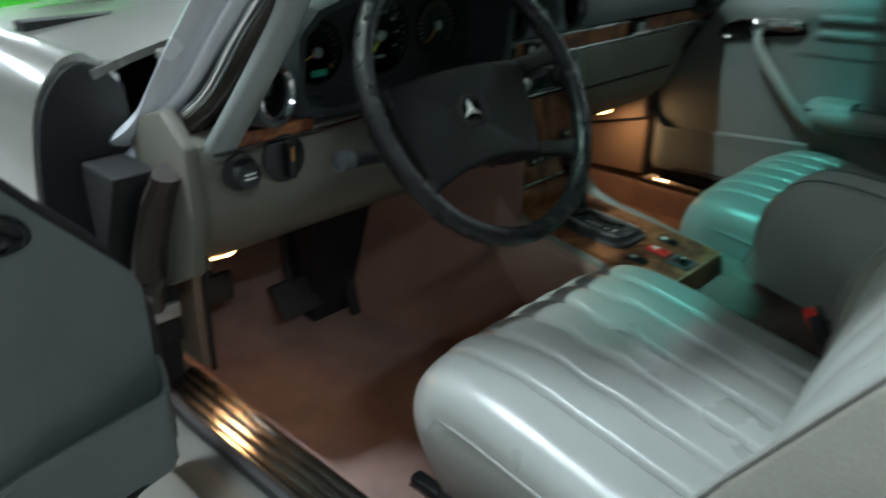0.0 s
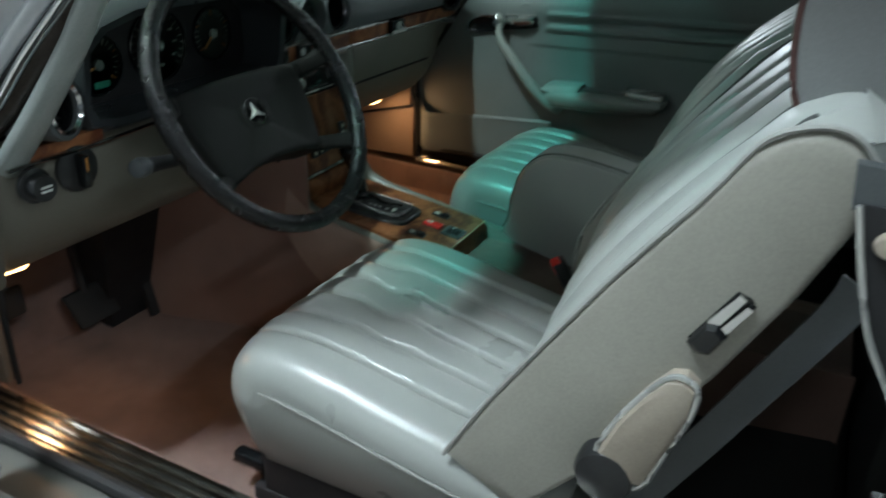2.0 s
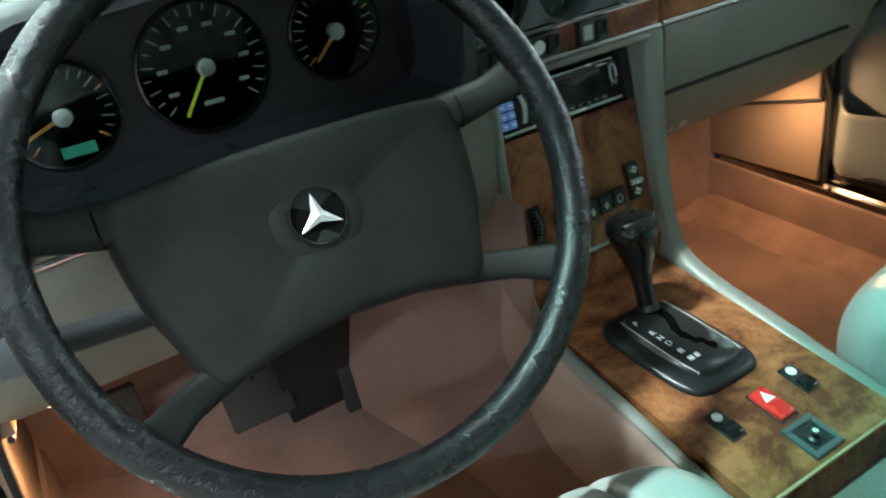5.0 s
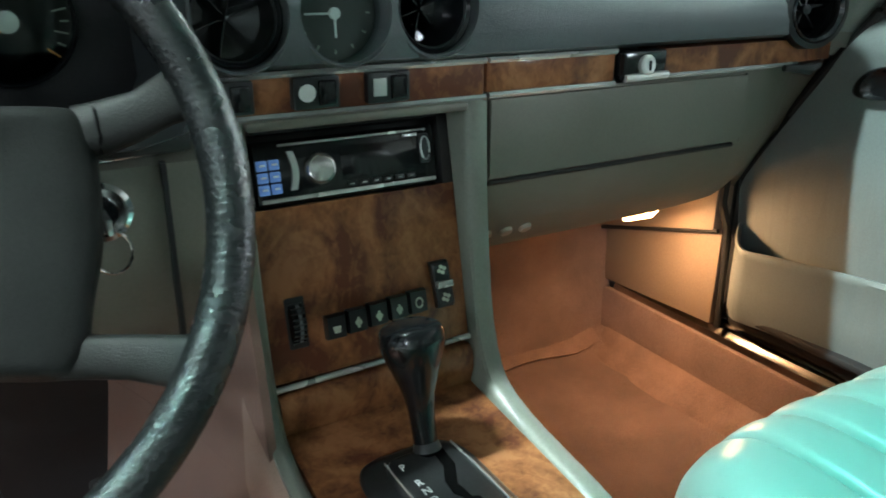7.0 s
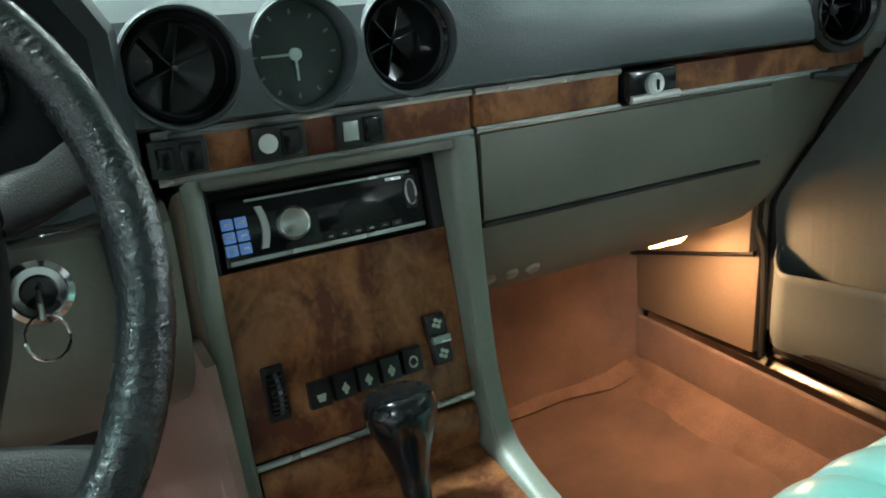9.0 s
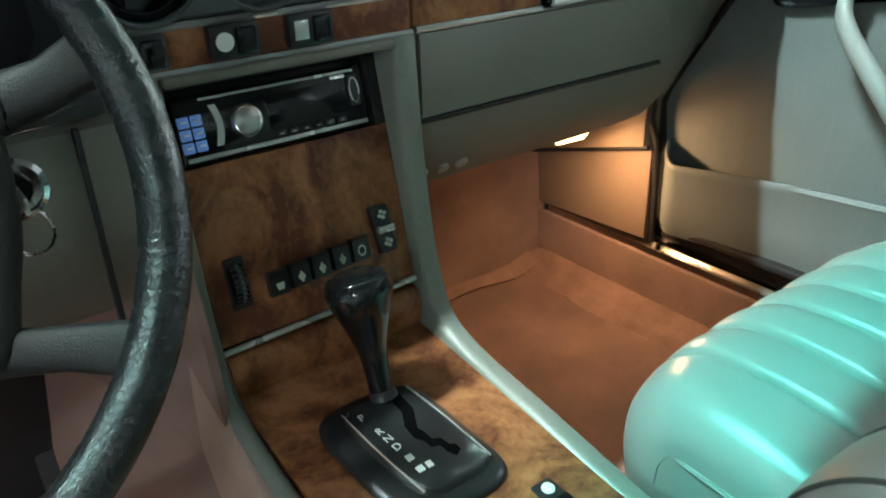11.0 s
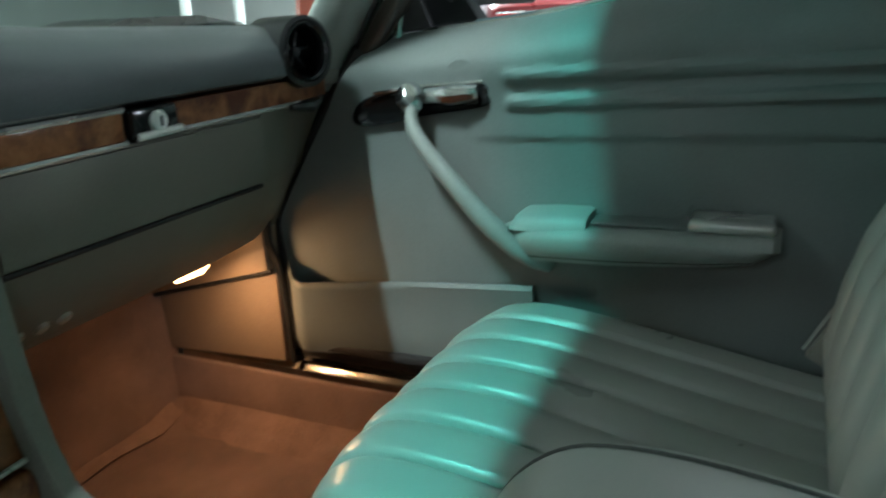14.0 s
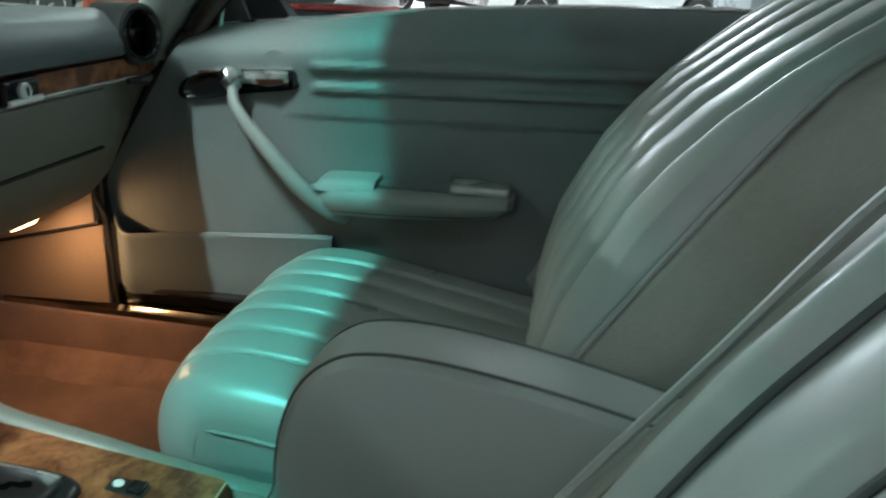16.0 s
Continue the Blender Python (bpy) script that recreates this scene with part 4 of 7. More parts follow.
# corner vents in the pad's ends
for sx, c, r in ((1, (0.604, 0.146, 0.874), 0.040), (-1, (-0.645, 0.113, 0.847), 0.038)):
    ax = (-0.22 if sx > 0 else 0.35, -1, 0.05)
    v = part("corner_vent", revolve([(r - 0.003, -0.055), (r - 0.003, -0.002), (r, 0.004), (r + 0.006, 0.002), (r + 0.007, -0.010), (r + 0.008, -0.07)], c, ax, 36, caps=False), BLACK if sx > 0 else DASH_PAD, dash, "round corner air vent")
    part("vent_barrel", revolve([(r - 0.003, -0.06), (r - 0.003, -0.010), (r - 0.006, -0.006), (r - 0.009, -0.012), (r - 0.010, -0.05), (0.0, -0.052)], c, ax, 36, caps=False), BLACK_GLOSS, v)
    part("vent_ring", revolve([(r - 0.005, 0.0), (r - 0.002, 0.004), (r - 0.0035, 0.006), (r - 0.007, 0.002)], c, ax, 36, caps=False), CHROME if sx < 0 else BLACK_GLOSS, v, "bright vent ring")
    m = frame_of(c, ax)
    for a in (10, 70, 130):
        part("vent_vane", box(-r + 0.011, r - 0.011, -0.001, 0.001, -0.04, -0.022, 0.0005, m=m @ Matrix.Rotation(radians(a), 4, "Z")), BLACK, v)
    part("vent_knob", revolve([(0.006, -0.03), (0.006, -0.016), (0.0, -0.014)], c, ax, 14), BLACK, v)

# wood strip with its bright edges
part("wood_strip", box(-0.135, 0.130, 0.160, 0.20, 0.806, 0.838, 0.002), WOOD, dash, "dark walnut strip")
part("wood_strip", box(0.1325, 0.296, 0.160, 0.20, 0.808, 0.838, 0.002), WOOD, dash, "dark walnut strip")
part("wood_strip", loft([[(x, y, 0.810), (x, y, 0.838), (x, y + 0.04, 0.838), (x, y + 0.04, 0.810)] for x, y in ((0.366, 0.160), (0.60, 0.160), (0.675, 0.166))]), WOOD, dash, "dark walnut strip")
part("wood_strip", box(-0.700, -0.575, 0.128, 0.16, 0.782, 0.800, 0.003), WOOD, dash, "dark walnut strip")
for z, x0, x1 in ((0.839, -0.135, 0.130), (0.839, 0.134, 0.296), (0.8045, -0.135, 0.130), (0.8055, 0.134, 0.296), (0.8085, 0.366, 0.60)):
    part("strip_edge", tube([(x0, 0.159, z), (x1, 0.159, z)], 0.0032, 6), SILVER_TRIM, dash, "thin bright edge strip")
part("strip_edge", tube([(-0.735, 0.126, 0.780), (-0.575, 0.126, 0.780), (-0.18, 0.140, 0.790)], 0.003, 6), CHROME, dash)
for sxx in (-0.119, -0.044, 0.024):
    s = part("rocker_switch", box(sxx - 0.021, sxx + 0.021, 0.152, 0.165, 0.809, 0.836, 0.002), BLACK, dash, "black rocker switch")
    part("switch_mark", revolve([(0.0075, 0.0), (0.0075, 0.0015), (0.0, 0.0015)], (sxx - 0.009, 0.152, 0.823), (0, -1, 0), 14) if sxx == -0.044 else box(sxx - 0.016, sxx - 0.003, 0.1506, 0.1525, 0.815, 0.831, 0.001), SILVER_TRIM if sxx == 0.024 else WHITE_MARK if sxx == -0.044 else BLACK_GLOSS, s, "pale switch mark")
    part("switch_rocker", box(sxx + 0.001, sxx + 0.017, 0.149, 0.153, 0.812, 0.833, 0.0015), BLACK_GLOSS, s)
# glovebox
LOW = [(0.1635, 0.804), (0.1635, 0.722), (0.166, 0.714), (0.172, 0.695), (0.190, 0.660), (0.225, 0.622), (0.290, 0.588), (0.372, 0.556), (0.385, 0.556), (0.385, 0.60), (0.24, 0.70), (0.20, 0.804)]


def low_ring(x):
    """Lower dash section; towards the door its face leans forward to a straight slanting edge."""
    k = min(1.0, max(0.0, (x - 0.54) / 0.15)) ** 1.3
    ring = []
    for i, (y, z) in enumerate(LOW):
        z += 0.5 * k * max(0.0, 0.64 - z) * (i < 9)
        view_lean = 0.169 + (0.837 - z) * 0.555
        ring.append((x, lerp(y, max(y, view_lean) if z > 0.64 else view_lean, k) if i < 8 else y, z))
    return ring


part("lower_panel", loft([low_ring(x) for x in (0.133, 0.25, 0.40, 0.52, 0.56, 0.59, 0.62, 0.65, 0.675, 0.70)]), LOWER_DASH, dash, "olive-grey lower dash panel")
g = part("glovebox_door", loft([[(x, 0.1575, 0.801), (x, 0.1565, 0.795), (x, 0.1565, 0.728), (x, 0.1580, 0.721), (x, 0.17, 0.721), (x, 0.17, 0.801)] for x in (0.137, 0.141, 0.505, 0.509)]), LOWER_DASH, dash, "olive-grey glovebox door")
part("glovebox_seam", tube([(0.137, 0.160, 0.7165), (0.50, 0.160, 0.7165)], 0.0028, 6), BLACK_MATTE, g)
part("glovebox_seam", tube([(0.5115, 0.161, 0.802), (0.5115, 0.161, 0.720)], 0.0018, 6), BLACK_MATTE, g)
lk = part("glovebox_latch", box(0.300, 0.362, 0.150, 0.166, 0.808, 0.839, 0.003), BLACK_GLOSS, g, "glossy black latch with key barrel")
part("key_barrel", revolve([(0.0105, 0.0), (0.0105, 0.006), (0.008, 0.008), (0.0, 0.0075)], (0.330, 0.151, 0.824), (0, -1, 0.1), 20), SATIN, lk, "bright key barrel")
part("key_slot", box(0.3292, 0.3308, 0.141, 0.1445, 0.819, 0.829, 0), BLACK_MATTE, lk)
part("latch_lip", tube([(0.302, 0.150, 0.811), (0.364, 0.150, 0.812)], 0.0042, 8), SATIN, lk, "bright latch lip")
part("side_pull", tube([(0.565, 0.150, 0.806), (0.60, 0.142, 0.803), (0.635, 0.152, 0.806)], [0.004, 0.008, 0.005], 8), BLACK, dash, "small black vent lever")
for kx in (0.168, 0.196, 0.223):
    part("panel_clip", revolve([(0.0085, 0.0), (0.007, 0.004), (0.0, 0.005)], (kx, 0.2075, 0.6415), (0, -0.73, -0.68), 14), KICK, dash)
part("knee_closing", prism([(0.375, 0.572), (0.56, 0.60), (0.56, 0.63), (0.375, 0.60)], "x", 0.12, 0.69), BLACK_MATTE, dash)
lens = part("footwell_lamp", loft([[m2 @ Vector((sx * a, sy * b, h)) for sx, sy in ((-1, -1), (1, -1), (1, 1), (-1, 1))] for m2 in (frame_of((0.568, 0.360, 0.5560), (0.10, -0.80, -0.60), (0.25, -0.6, 0.75)),) for a, b, h in ((0.041, 0.0095, -0.006), (0.041, 0.0095, 0.001), (0.033, 0.0065, 0.0045))]), LENS, dash, "glowing warm footwell lamp")

# driver's side: instruments
cl = part("instrument_hood", loft([[(-0.378 + hx * a, y - (0.040 * max(0.0, hz) if y < 0.15 else 0.0), 0.878 + hz * b + (0.012 if hz > 0 else 0)) for hx, hz in ((-1, -0.6), (-0.95, -0.9), (-0.8, -1), (0.8, -1), (0.95, -0.9), (1, -0.6), (0.99, 0.3), (0.90, 0.72), (0.66, 0.94), (0.3, 1.02), (-0.3, 1.02), (-0.66, 0.94), (-0.90, 0.72), (-0.99, 0.3))] for y, a, b in ((0.34, 0.21, 0.066), (0.20, 0.228, 0.080), (0.135, 0.232, 0.084), (0.122, 0.226, 0.080), (0.124, 0.214, 0.070), (0.20, 0.200, 0.064))]), HOOD, dash, "dark glossy padded instrument hood")
face = part("instrument_panel", box(-0.585, -0.17, 0.196, 0.204, 0.80, 0.955, 0.002), BLACK_MATTE, cl, "matt black instrument face")
for gx, gz, gr, hand in ((-0.515, 0.872, 0.047, 200), (-0.390, 0.882, 0.060, 235), (-0.262, 0.884, 0.047, 225)):
    c, ax = Vector((gx, 0.194, gz)), (0, -1, 0.0)
    gg = part("gauge", revolve([(gr, -0.002), (gr, 0.003), (gr - 0.002, 0.004), (gr - 0.004, 0.001)], c, ax, 40, caps=False), BLACK_GLOSS, face, "round dark gauge")
    m = frame_of(c, ax)
    part("dial", revolve([(gr - 0.003, 0.0), (0.0, 0.0)], c, ax, 36), DIAL, gg)
    for k in range(21):
        a = radians(-40 + 13 * k)
        mat = ORANGE_MARK if gr < 0.05 and k % 5 == 0 else DIAL_MARK
        part("dial_tick", box(gr - 0.012 - 0.004 * (k % 2 == 0), gr - 0.006, -0.0006, 0.0006, 0.0004, 0.0012, 0, m=m @ Matrix.Rotation(a, 4, "Z")), mat, gg)
    part("needle", box(0.004, gr - 0.013, -0.0014, 0.0014, 0.003, 0.0045, 0, m=m @ Matrix.Rotation(radians(hand), 4, "Z")), YELLOW_MARK if gr > 0.05 else ORANGE_MARK, gg, "bright gauge needle")
    part("needle_hub", revolve([(0.0085, 0.001), (0.008, 0.006), (0.0, 0.0065)], c, ax, 18), SILVER_TRIM, gg)
    if gr > 0.05:
        for k in range(8):
            a = radians(-30 + 34 * k)
            part("dial_figure", box(-0.0045, 0.0045, -0.0018, 0.0018, 0.0004, 0.001, 0, m=m @ Matrix.Translation((0.037 * math.cos(a), 0.037 * math.sin(a), 0))), DIAL_MARK, gg)
        part("counter_window", box(-0.009, 0.009, -0.034, -0.030, 0.0004, 0.001, 0, m=m), DIAL_MARK, gg)
    elif hand == 200:
        part("green_arc", box(-0.010, 0.018, -0.036, -0.026, 0.0004, 0.001, 0, m=m), GREEN_MARK, gg)
    part("gauge_lens", revolve([(gr - 0.003, 0.008), (0.0, 0.008)], c, ax, 36), GAUGE_GLASS, gg)
DLOW = [(0.150, 0.792), (0.135, 0.782), (0.130, 0.760), (0.132, 0.700), (0.150, 0.655), (0.200, 0.610), (0.320, 0.540), (0.335, 0.545), (0.335, 0.60), (0.22, 0.70), (0.20, 0.792)]
part("lower_panel", loft([[(x, y + 0.03 * max(0, (-0.64 - x) / 0.10), z) for y, z in DLOW] for x in (-0.748, -0.72, -0.64, -0.5, -0.3, -0.135)]), LOWER_DASH, dash, "olive-grey knee panel below the steering wheel")
part("panel_shelf", box(-0.60, -0.155, 0.130, 0.20, 0.790, 0.806, 0.004), BLACK, dash)
kn = part("light_switch", revolve([(0.034, -0.004), (0.034, 0.002), (0.031, 0.004), (0.0, 0.004)], (-0.628, 0.130, 0.752), (0, -1, 0), 32), BLACK, dash, "round black light switch")
part("switch_grip", box(-0.634, -0.622, 0.108, 0.128, 0.726, 0.776, 0.004), BLACK_GLOSS, kn)
part("switch_pointer", box(-0.6295, -0.6265, 0.1065, 0.109, 0.752, 0.772, 0.0005), ORANGE_MARK, kn)
kb = part("brake_knob", revolve([(0.025, -0.004), (0.025, 0.002), (0.019, 0.004), (0.018, 0.022), (0.0, 0.024)], (-0.698, 0.130, 0.748), (0, -1, 0), 28), BLACK, dash, "round black pull knob")
part("knob_mark", box(-0.706, -0.690, 0.104, 0.1065, 0.750, 0.7525, 0), WHITE_MARK, kb)
part("knob_mark", box(-0.706, -0.690, 0.104, 0.1065, 0.744, 0.7465, 0), WHITE_MARK, kb)
part("driver_lamp", loft([[m2 @ Vector((sx * a, sy * b, h)) for sx, sy in ((-1, -1), (1, -1), (1, 1), (-1, 1))] for m2 in (frame_of((-0.637, 0.326, 0.541), (-0.1, -0.5, -1)),) for a, b, h in ((0.024, 0.010, -0.004), (0.024, 0.010, 0.003), (0.018, 0.006, 0.007))]), LENS, dash, "glowing warm footwell lamp")
part("side_cheek", prism([(0.30, 0.53), (0.17, 0.60), (0.145, 0.70), (0.15, 0.79), (0.20, 0.83), (0.30, 0.80)], "x", -0.765, -0.742, 0.006), LOWER_DASH, dash, "grey end panel of the dash")
ig = part("ignition_lock", revolve([(0.022, 0.0), (0.022, 0.004), (0.018, 0.006), (0.017, 0.002), (0.0, 0.002)], (-0.226, 0.130, 0.753), (0, -1, 0.1), 26), CHROME, dash, "chrome-ringed ignition lock")
part("lock_barrel", revolve([(0.012, 0.002), (0.011, 0.008), (0.0, 0.008)], (-0.226, 0.130, 0.753), (0, -1, 0.1), 18), BLACK_GLOSS, ig)
part("key_blade", box(-0.2275, -0.2245, 0.088, 0.122, 0.747, 0.759, 0.001), ALLOY, ig, "ignition key")
part("key_ring", tube([(-0.226 + 0.013 * math.cos(a), 0.094, 0.733 + 0.016 * math.sin(a)) for a in [i * math.pi / 8 for i in range(16)]], 0.0012, 6, closed=True), CHROME, ig)
part("panel_gap", box(-0.181, -0.177, 0.126, 0.134, 0.63, 0.785, 0.0), BLACK_MATTE, dash)

# ---- pedals ----
for name, px, pw, z0, z1 in (("brake_pedal", -0.385, 0.050, 0.275, 0.338), ("accelerator_pedal", -0.225, 0.030, 0.215, 0.40)):
    pd = thing(name, (px, 0.50, 0.24), "black rubber-faced " + name.replace("_", " "), "pedal")
    part("pad", prism([(0.455, z0), (0.468, z0 - 0.004), (0.515, z1 - 0.004), (0.502, z1)], "x", px - pw, px + pw, 0.004), RUBBER, pd)
    part("arm", tube([(px, 0.50, (z0 + z1) / 2), (px + 0.01, 0.54, 0.50), (px + 0.01, 0.53, 0.60)], 0.010, 8), BLACK_MATTE, pd)
solo("parking_brake_pedal", box(-0.60, -0.54, 0.46, 0.475, 0.37, 0.43, 0.005), RUBBER, "small black rubber parking brake pedal", "pedal")
part("column_cover", prism([(0.335, 0.545), (0.56, 0.62), (0.56, 0.66), (0.335, 0.60)], "x", -0.69, -0.12), BLACK_MATTE, dash)
# No duct here; black block stands in for the shadow below the dash.
part("shade_block", bevel(loft([[(-0.285 + w * q, y, z) for q, y in ((-1, y0), (1, y0), (1, 0.555), (-1, 0.555))] for w, y0, z in ((0.055, 0.49, 0.22), (0.065, 0.47, 0.32), (0.09, 0.42, 0.57))]), 0.012, 2), BLACK_MATTE, dash, "black block for the shadow under the dash")

# ---- steering wheel ----
WT = radians(31.7)
WC = Vector((-0.379, -0.018, 0.821))
WN = Vector((0, -math.cos(WT), math.sin(WT)))
WV = Vector((0, math.sin(WT), math.cos(WT)))
wm = Matrix((Vector((1, 0, 0)), WV, WN)).transposed().to_4x4()
wm.translation = WC
wheel = thing("steering_wheel", WC, "black four-spoke steering wheel with worn grip", "steering wheel")


def rim_point(a, b):
    wrap = math.sin(a * 230 + 2.0 * math.sin(b) + 3 * noise.noise((math.cos(a) * 4, math.sin(a) * 4, 1.0)))
    rr = 0.0141 + 0.00016 * wrap * (0.5 + 0.5 * noise.noise((math.cos(a) * 9, math.sin(a) * 9, b)))
    return wm @ Vector(((0.2065 + rr * math.cos(b)) * math.cos(a), (0.2065 + rr * math.cos(b)) * math.sin(a), 1.08 * rr * math.sin(b)))


part("rim", loft([[rim_point(2 * math.pi * i / 1200, 2 * math.pi * j / 14) for j in range(14)] for i in range(1201)], True, False), GRIP, wheel, "grained black grip with shiny wear")
half = [(p.x, p.y) for p in smooth_path([(0.0, 0.060, 0), (0.07, 0.059, 0), (0.128, 0.055, 0), (0.143, 0.049, 0), (0.1465, 0.034, 0), (0.1445, 0.005, 0), (0.139, -0.030, 0), (0.128, -0.062, 0), (0.121, -0.085, 0), (0.115, -0.098, 0), (0.103, -0.1015, 0), (0.06, -0.092, 0), (0.0, -0.087, 0)], 3)]
poly = half + [(-x, y) for x, y in reversed(half[1:-1])]
padm = []
for sc, h in ((0.96, -0.095), (0.99, -0.074), (1.0, -0.060), (1.0, -0.050), (0.994, -0.0435), (0.982, -0.0385), (0.962, -0.0355), (0.93, -0.0338), (0.86, -0.0330), (0.70, -0.0335), (0.50, -0.0350), (0.30, -0.0370), (0.10, -0.0380)):
    padm.append([wm @ Vector((x * sc, (y + 0.01) * sc - 0.01, h + 0.003 * (1 - (x / 0.15) ** 2) * (h > -0.055))) for x, y in poly])
pad = part("hub_pad", loft(padm), WHEEL_PAD, wheel, "dark grey padded hub", smooth=50)
OCT = ((-1, -0.5), (-0.75, -0.85), (-0.4, -1), (0.4, -1), (0.75, -0.85), (1, -0.5), (1, 0.4), (0.8, 0.8), (0.45, 1), (-0.45, 1), (-0.8, 0.8), (-1, 0.4))
for sx in (-1, 1):
    part("spoke", loft([[wm @ Vector((sx * x, yc + sy * hw, z + sz * ht)) for sy, sz in OCT] for x, yc, hw, z, ht in ((0.136, 0.0385, 0.0168, -0.046, 0.010), (0.1475, 0.0390, 0.0165, -0.043, 0.010), (0.170, 0.0405, 0.0145, -0.030, 0.0095), (0.187, 0.044, 0.0155, -0.014, 0.009), (0.197, 0.049, 0.021, -0.004, 0.010), (0.203, 0.050, 0.029, 0.0, 0.010))]), WHEEL_PAD, wheel, "dark upper spoke", smooth=60)
    part("spoke", loft([[wm @ (Vector((sx * x, y, z)) + Vector((sx * 0.40, 0.92, 0)) * sy * hw + Vector((0, 0, sz * ht))) for sy, sz in OCT] for x, y, hw, z, ht in ((0.105, -0.090, 0.0125, -0.047, 0.010), (0.119, -0.0935, 0.0125, -0.0435, 0.010), (0.140, -0.100, 0.0125, -0.031, 0.0085), (0.160, -0.109, 0.0145, -0.015, 0.008), (0.172, -0.116, 0.020, -0.004, 0.010), (0.178, -0.119, 0.026, 0.0, 0.010))]), WHEEL_PAD, wheel, "dark lower spoke", smooth=60)
    part("spoke_seam", tube([wm @ Vector((sx * x, y, z)) for x, y, z in ((0.1475, 0.0555, -0.040), (0.1482, 0.047, -0.0322), (0.1482, 0.031, -0.0322), (0.1475, 0.0225, -0.039))], 0.0011, 6), SLOT_BLACK, pad, "thin dark joint")
EC = Vector((0.0, -0.006, -0.0355))
part("emblem_ring", revolve([(0.0212, 0.0010), (0.0218, 0.0032), (0.0226, 0.0032), (0.0232, 0.0005)], wm @ EC, WN, 40, caps=False), CHROME, pad, "slim chrome ring")
part("emblem_swell", revolve([(0.0228, -0.0005), (0.0245, 0.0006), (0.0275, 0.0013), (0.0315, 0.0008), (0.037, -0.0012)], wm @ EC, WN, 40, caps=False), WHEEL_PAD, pad, "soft raised ring")
part("emblem_dish", revolve([(0.0225, -0.004), (0.0215, 0.0005), (0.0, 0.0005)], wm @ EC, WN, 36), SLOT_BLACK, pad)
em = wm @ Matrix.Translation(EC)
for a in (90, 210, 330):
    t = em @ Matrix.Rotation(radians(a), 4, "Z")
    b2 = bmesh.new()
    vs = [b2.verts.new(t @ Vector(p)) for p in ((0.0205, 0, 0.001), (0.0, 0.0055, 0.001), (0.0, 0, 0.0055), (0.0, -0.0055, 0.001))]
    for tri in ((0, 1, 2), (0, 2, 3), (0, 3, 1), (1, 3, 2)):
        b2.faces.new([vs[q] for q in tri])
    part("emblem_arm", b2, SATIN, pad, "bright metal emblem arm", smooth=5)
part("column_shroud", revolve([(0.050, -0.06), (0.052, -0.10), (0.046, -0.20), (0.044, -0.26)], WC, WN, 24), BLACK, wheel)
part("indicator_stalk", tube([wm @ Vector(p) for p in ((-0.05, -0.032, -0.115), (-0.14, -0.027, -0.092), (-0.195, -0.024, -0.074), (-0.218, -0.023, -0.068))], [0.009, 0.010, 0.011, 0.012], 12), BLACK_MATTE, wheel, "black stalk with a grey tip")
part("stalk_tip", revolve([(0.013, -0.010), (0.015, 0.0), (0.013, 0.012), (0.004, 0.016)], wm @ Vector((-0.226, -0.023, -0.066)), wm.to_3x3() @ Vector((-1, 0.0, 0.25)), 16), DASH_PAD, wheel)
part("cruise_stalk", tube([wm @ Vector(p) for p in ((-0.05, 0.03, -0.10), (-0.13, 0.05, -0.09))], 0.006, 8), BLACK, wheel)

# ---- rear-view mirror ----
rv = thing("rear_view_mirror", (0.02, -0.15, 1.165), "black interior rear-view mirror on a stem", "mirror")
part("mirror_case", box(-0.255, 0.035, -0.175, -0.15, 1.148, 1.202, 0.010, 3), BLACK, rv)
part("stem", tube([(-0.06, -0.15, 1.172), (-0.03, -0.145, 1.205), (0.0, -0.12, 1.232)], 0.007, 8), BLACK, rv)
part("mirror_glass", box(-0.248, 0.028, -0.1775, -0.1755, 1.155, 1.195, 0.001), MIRROR, rv)

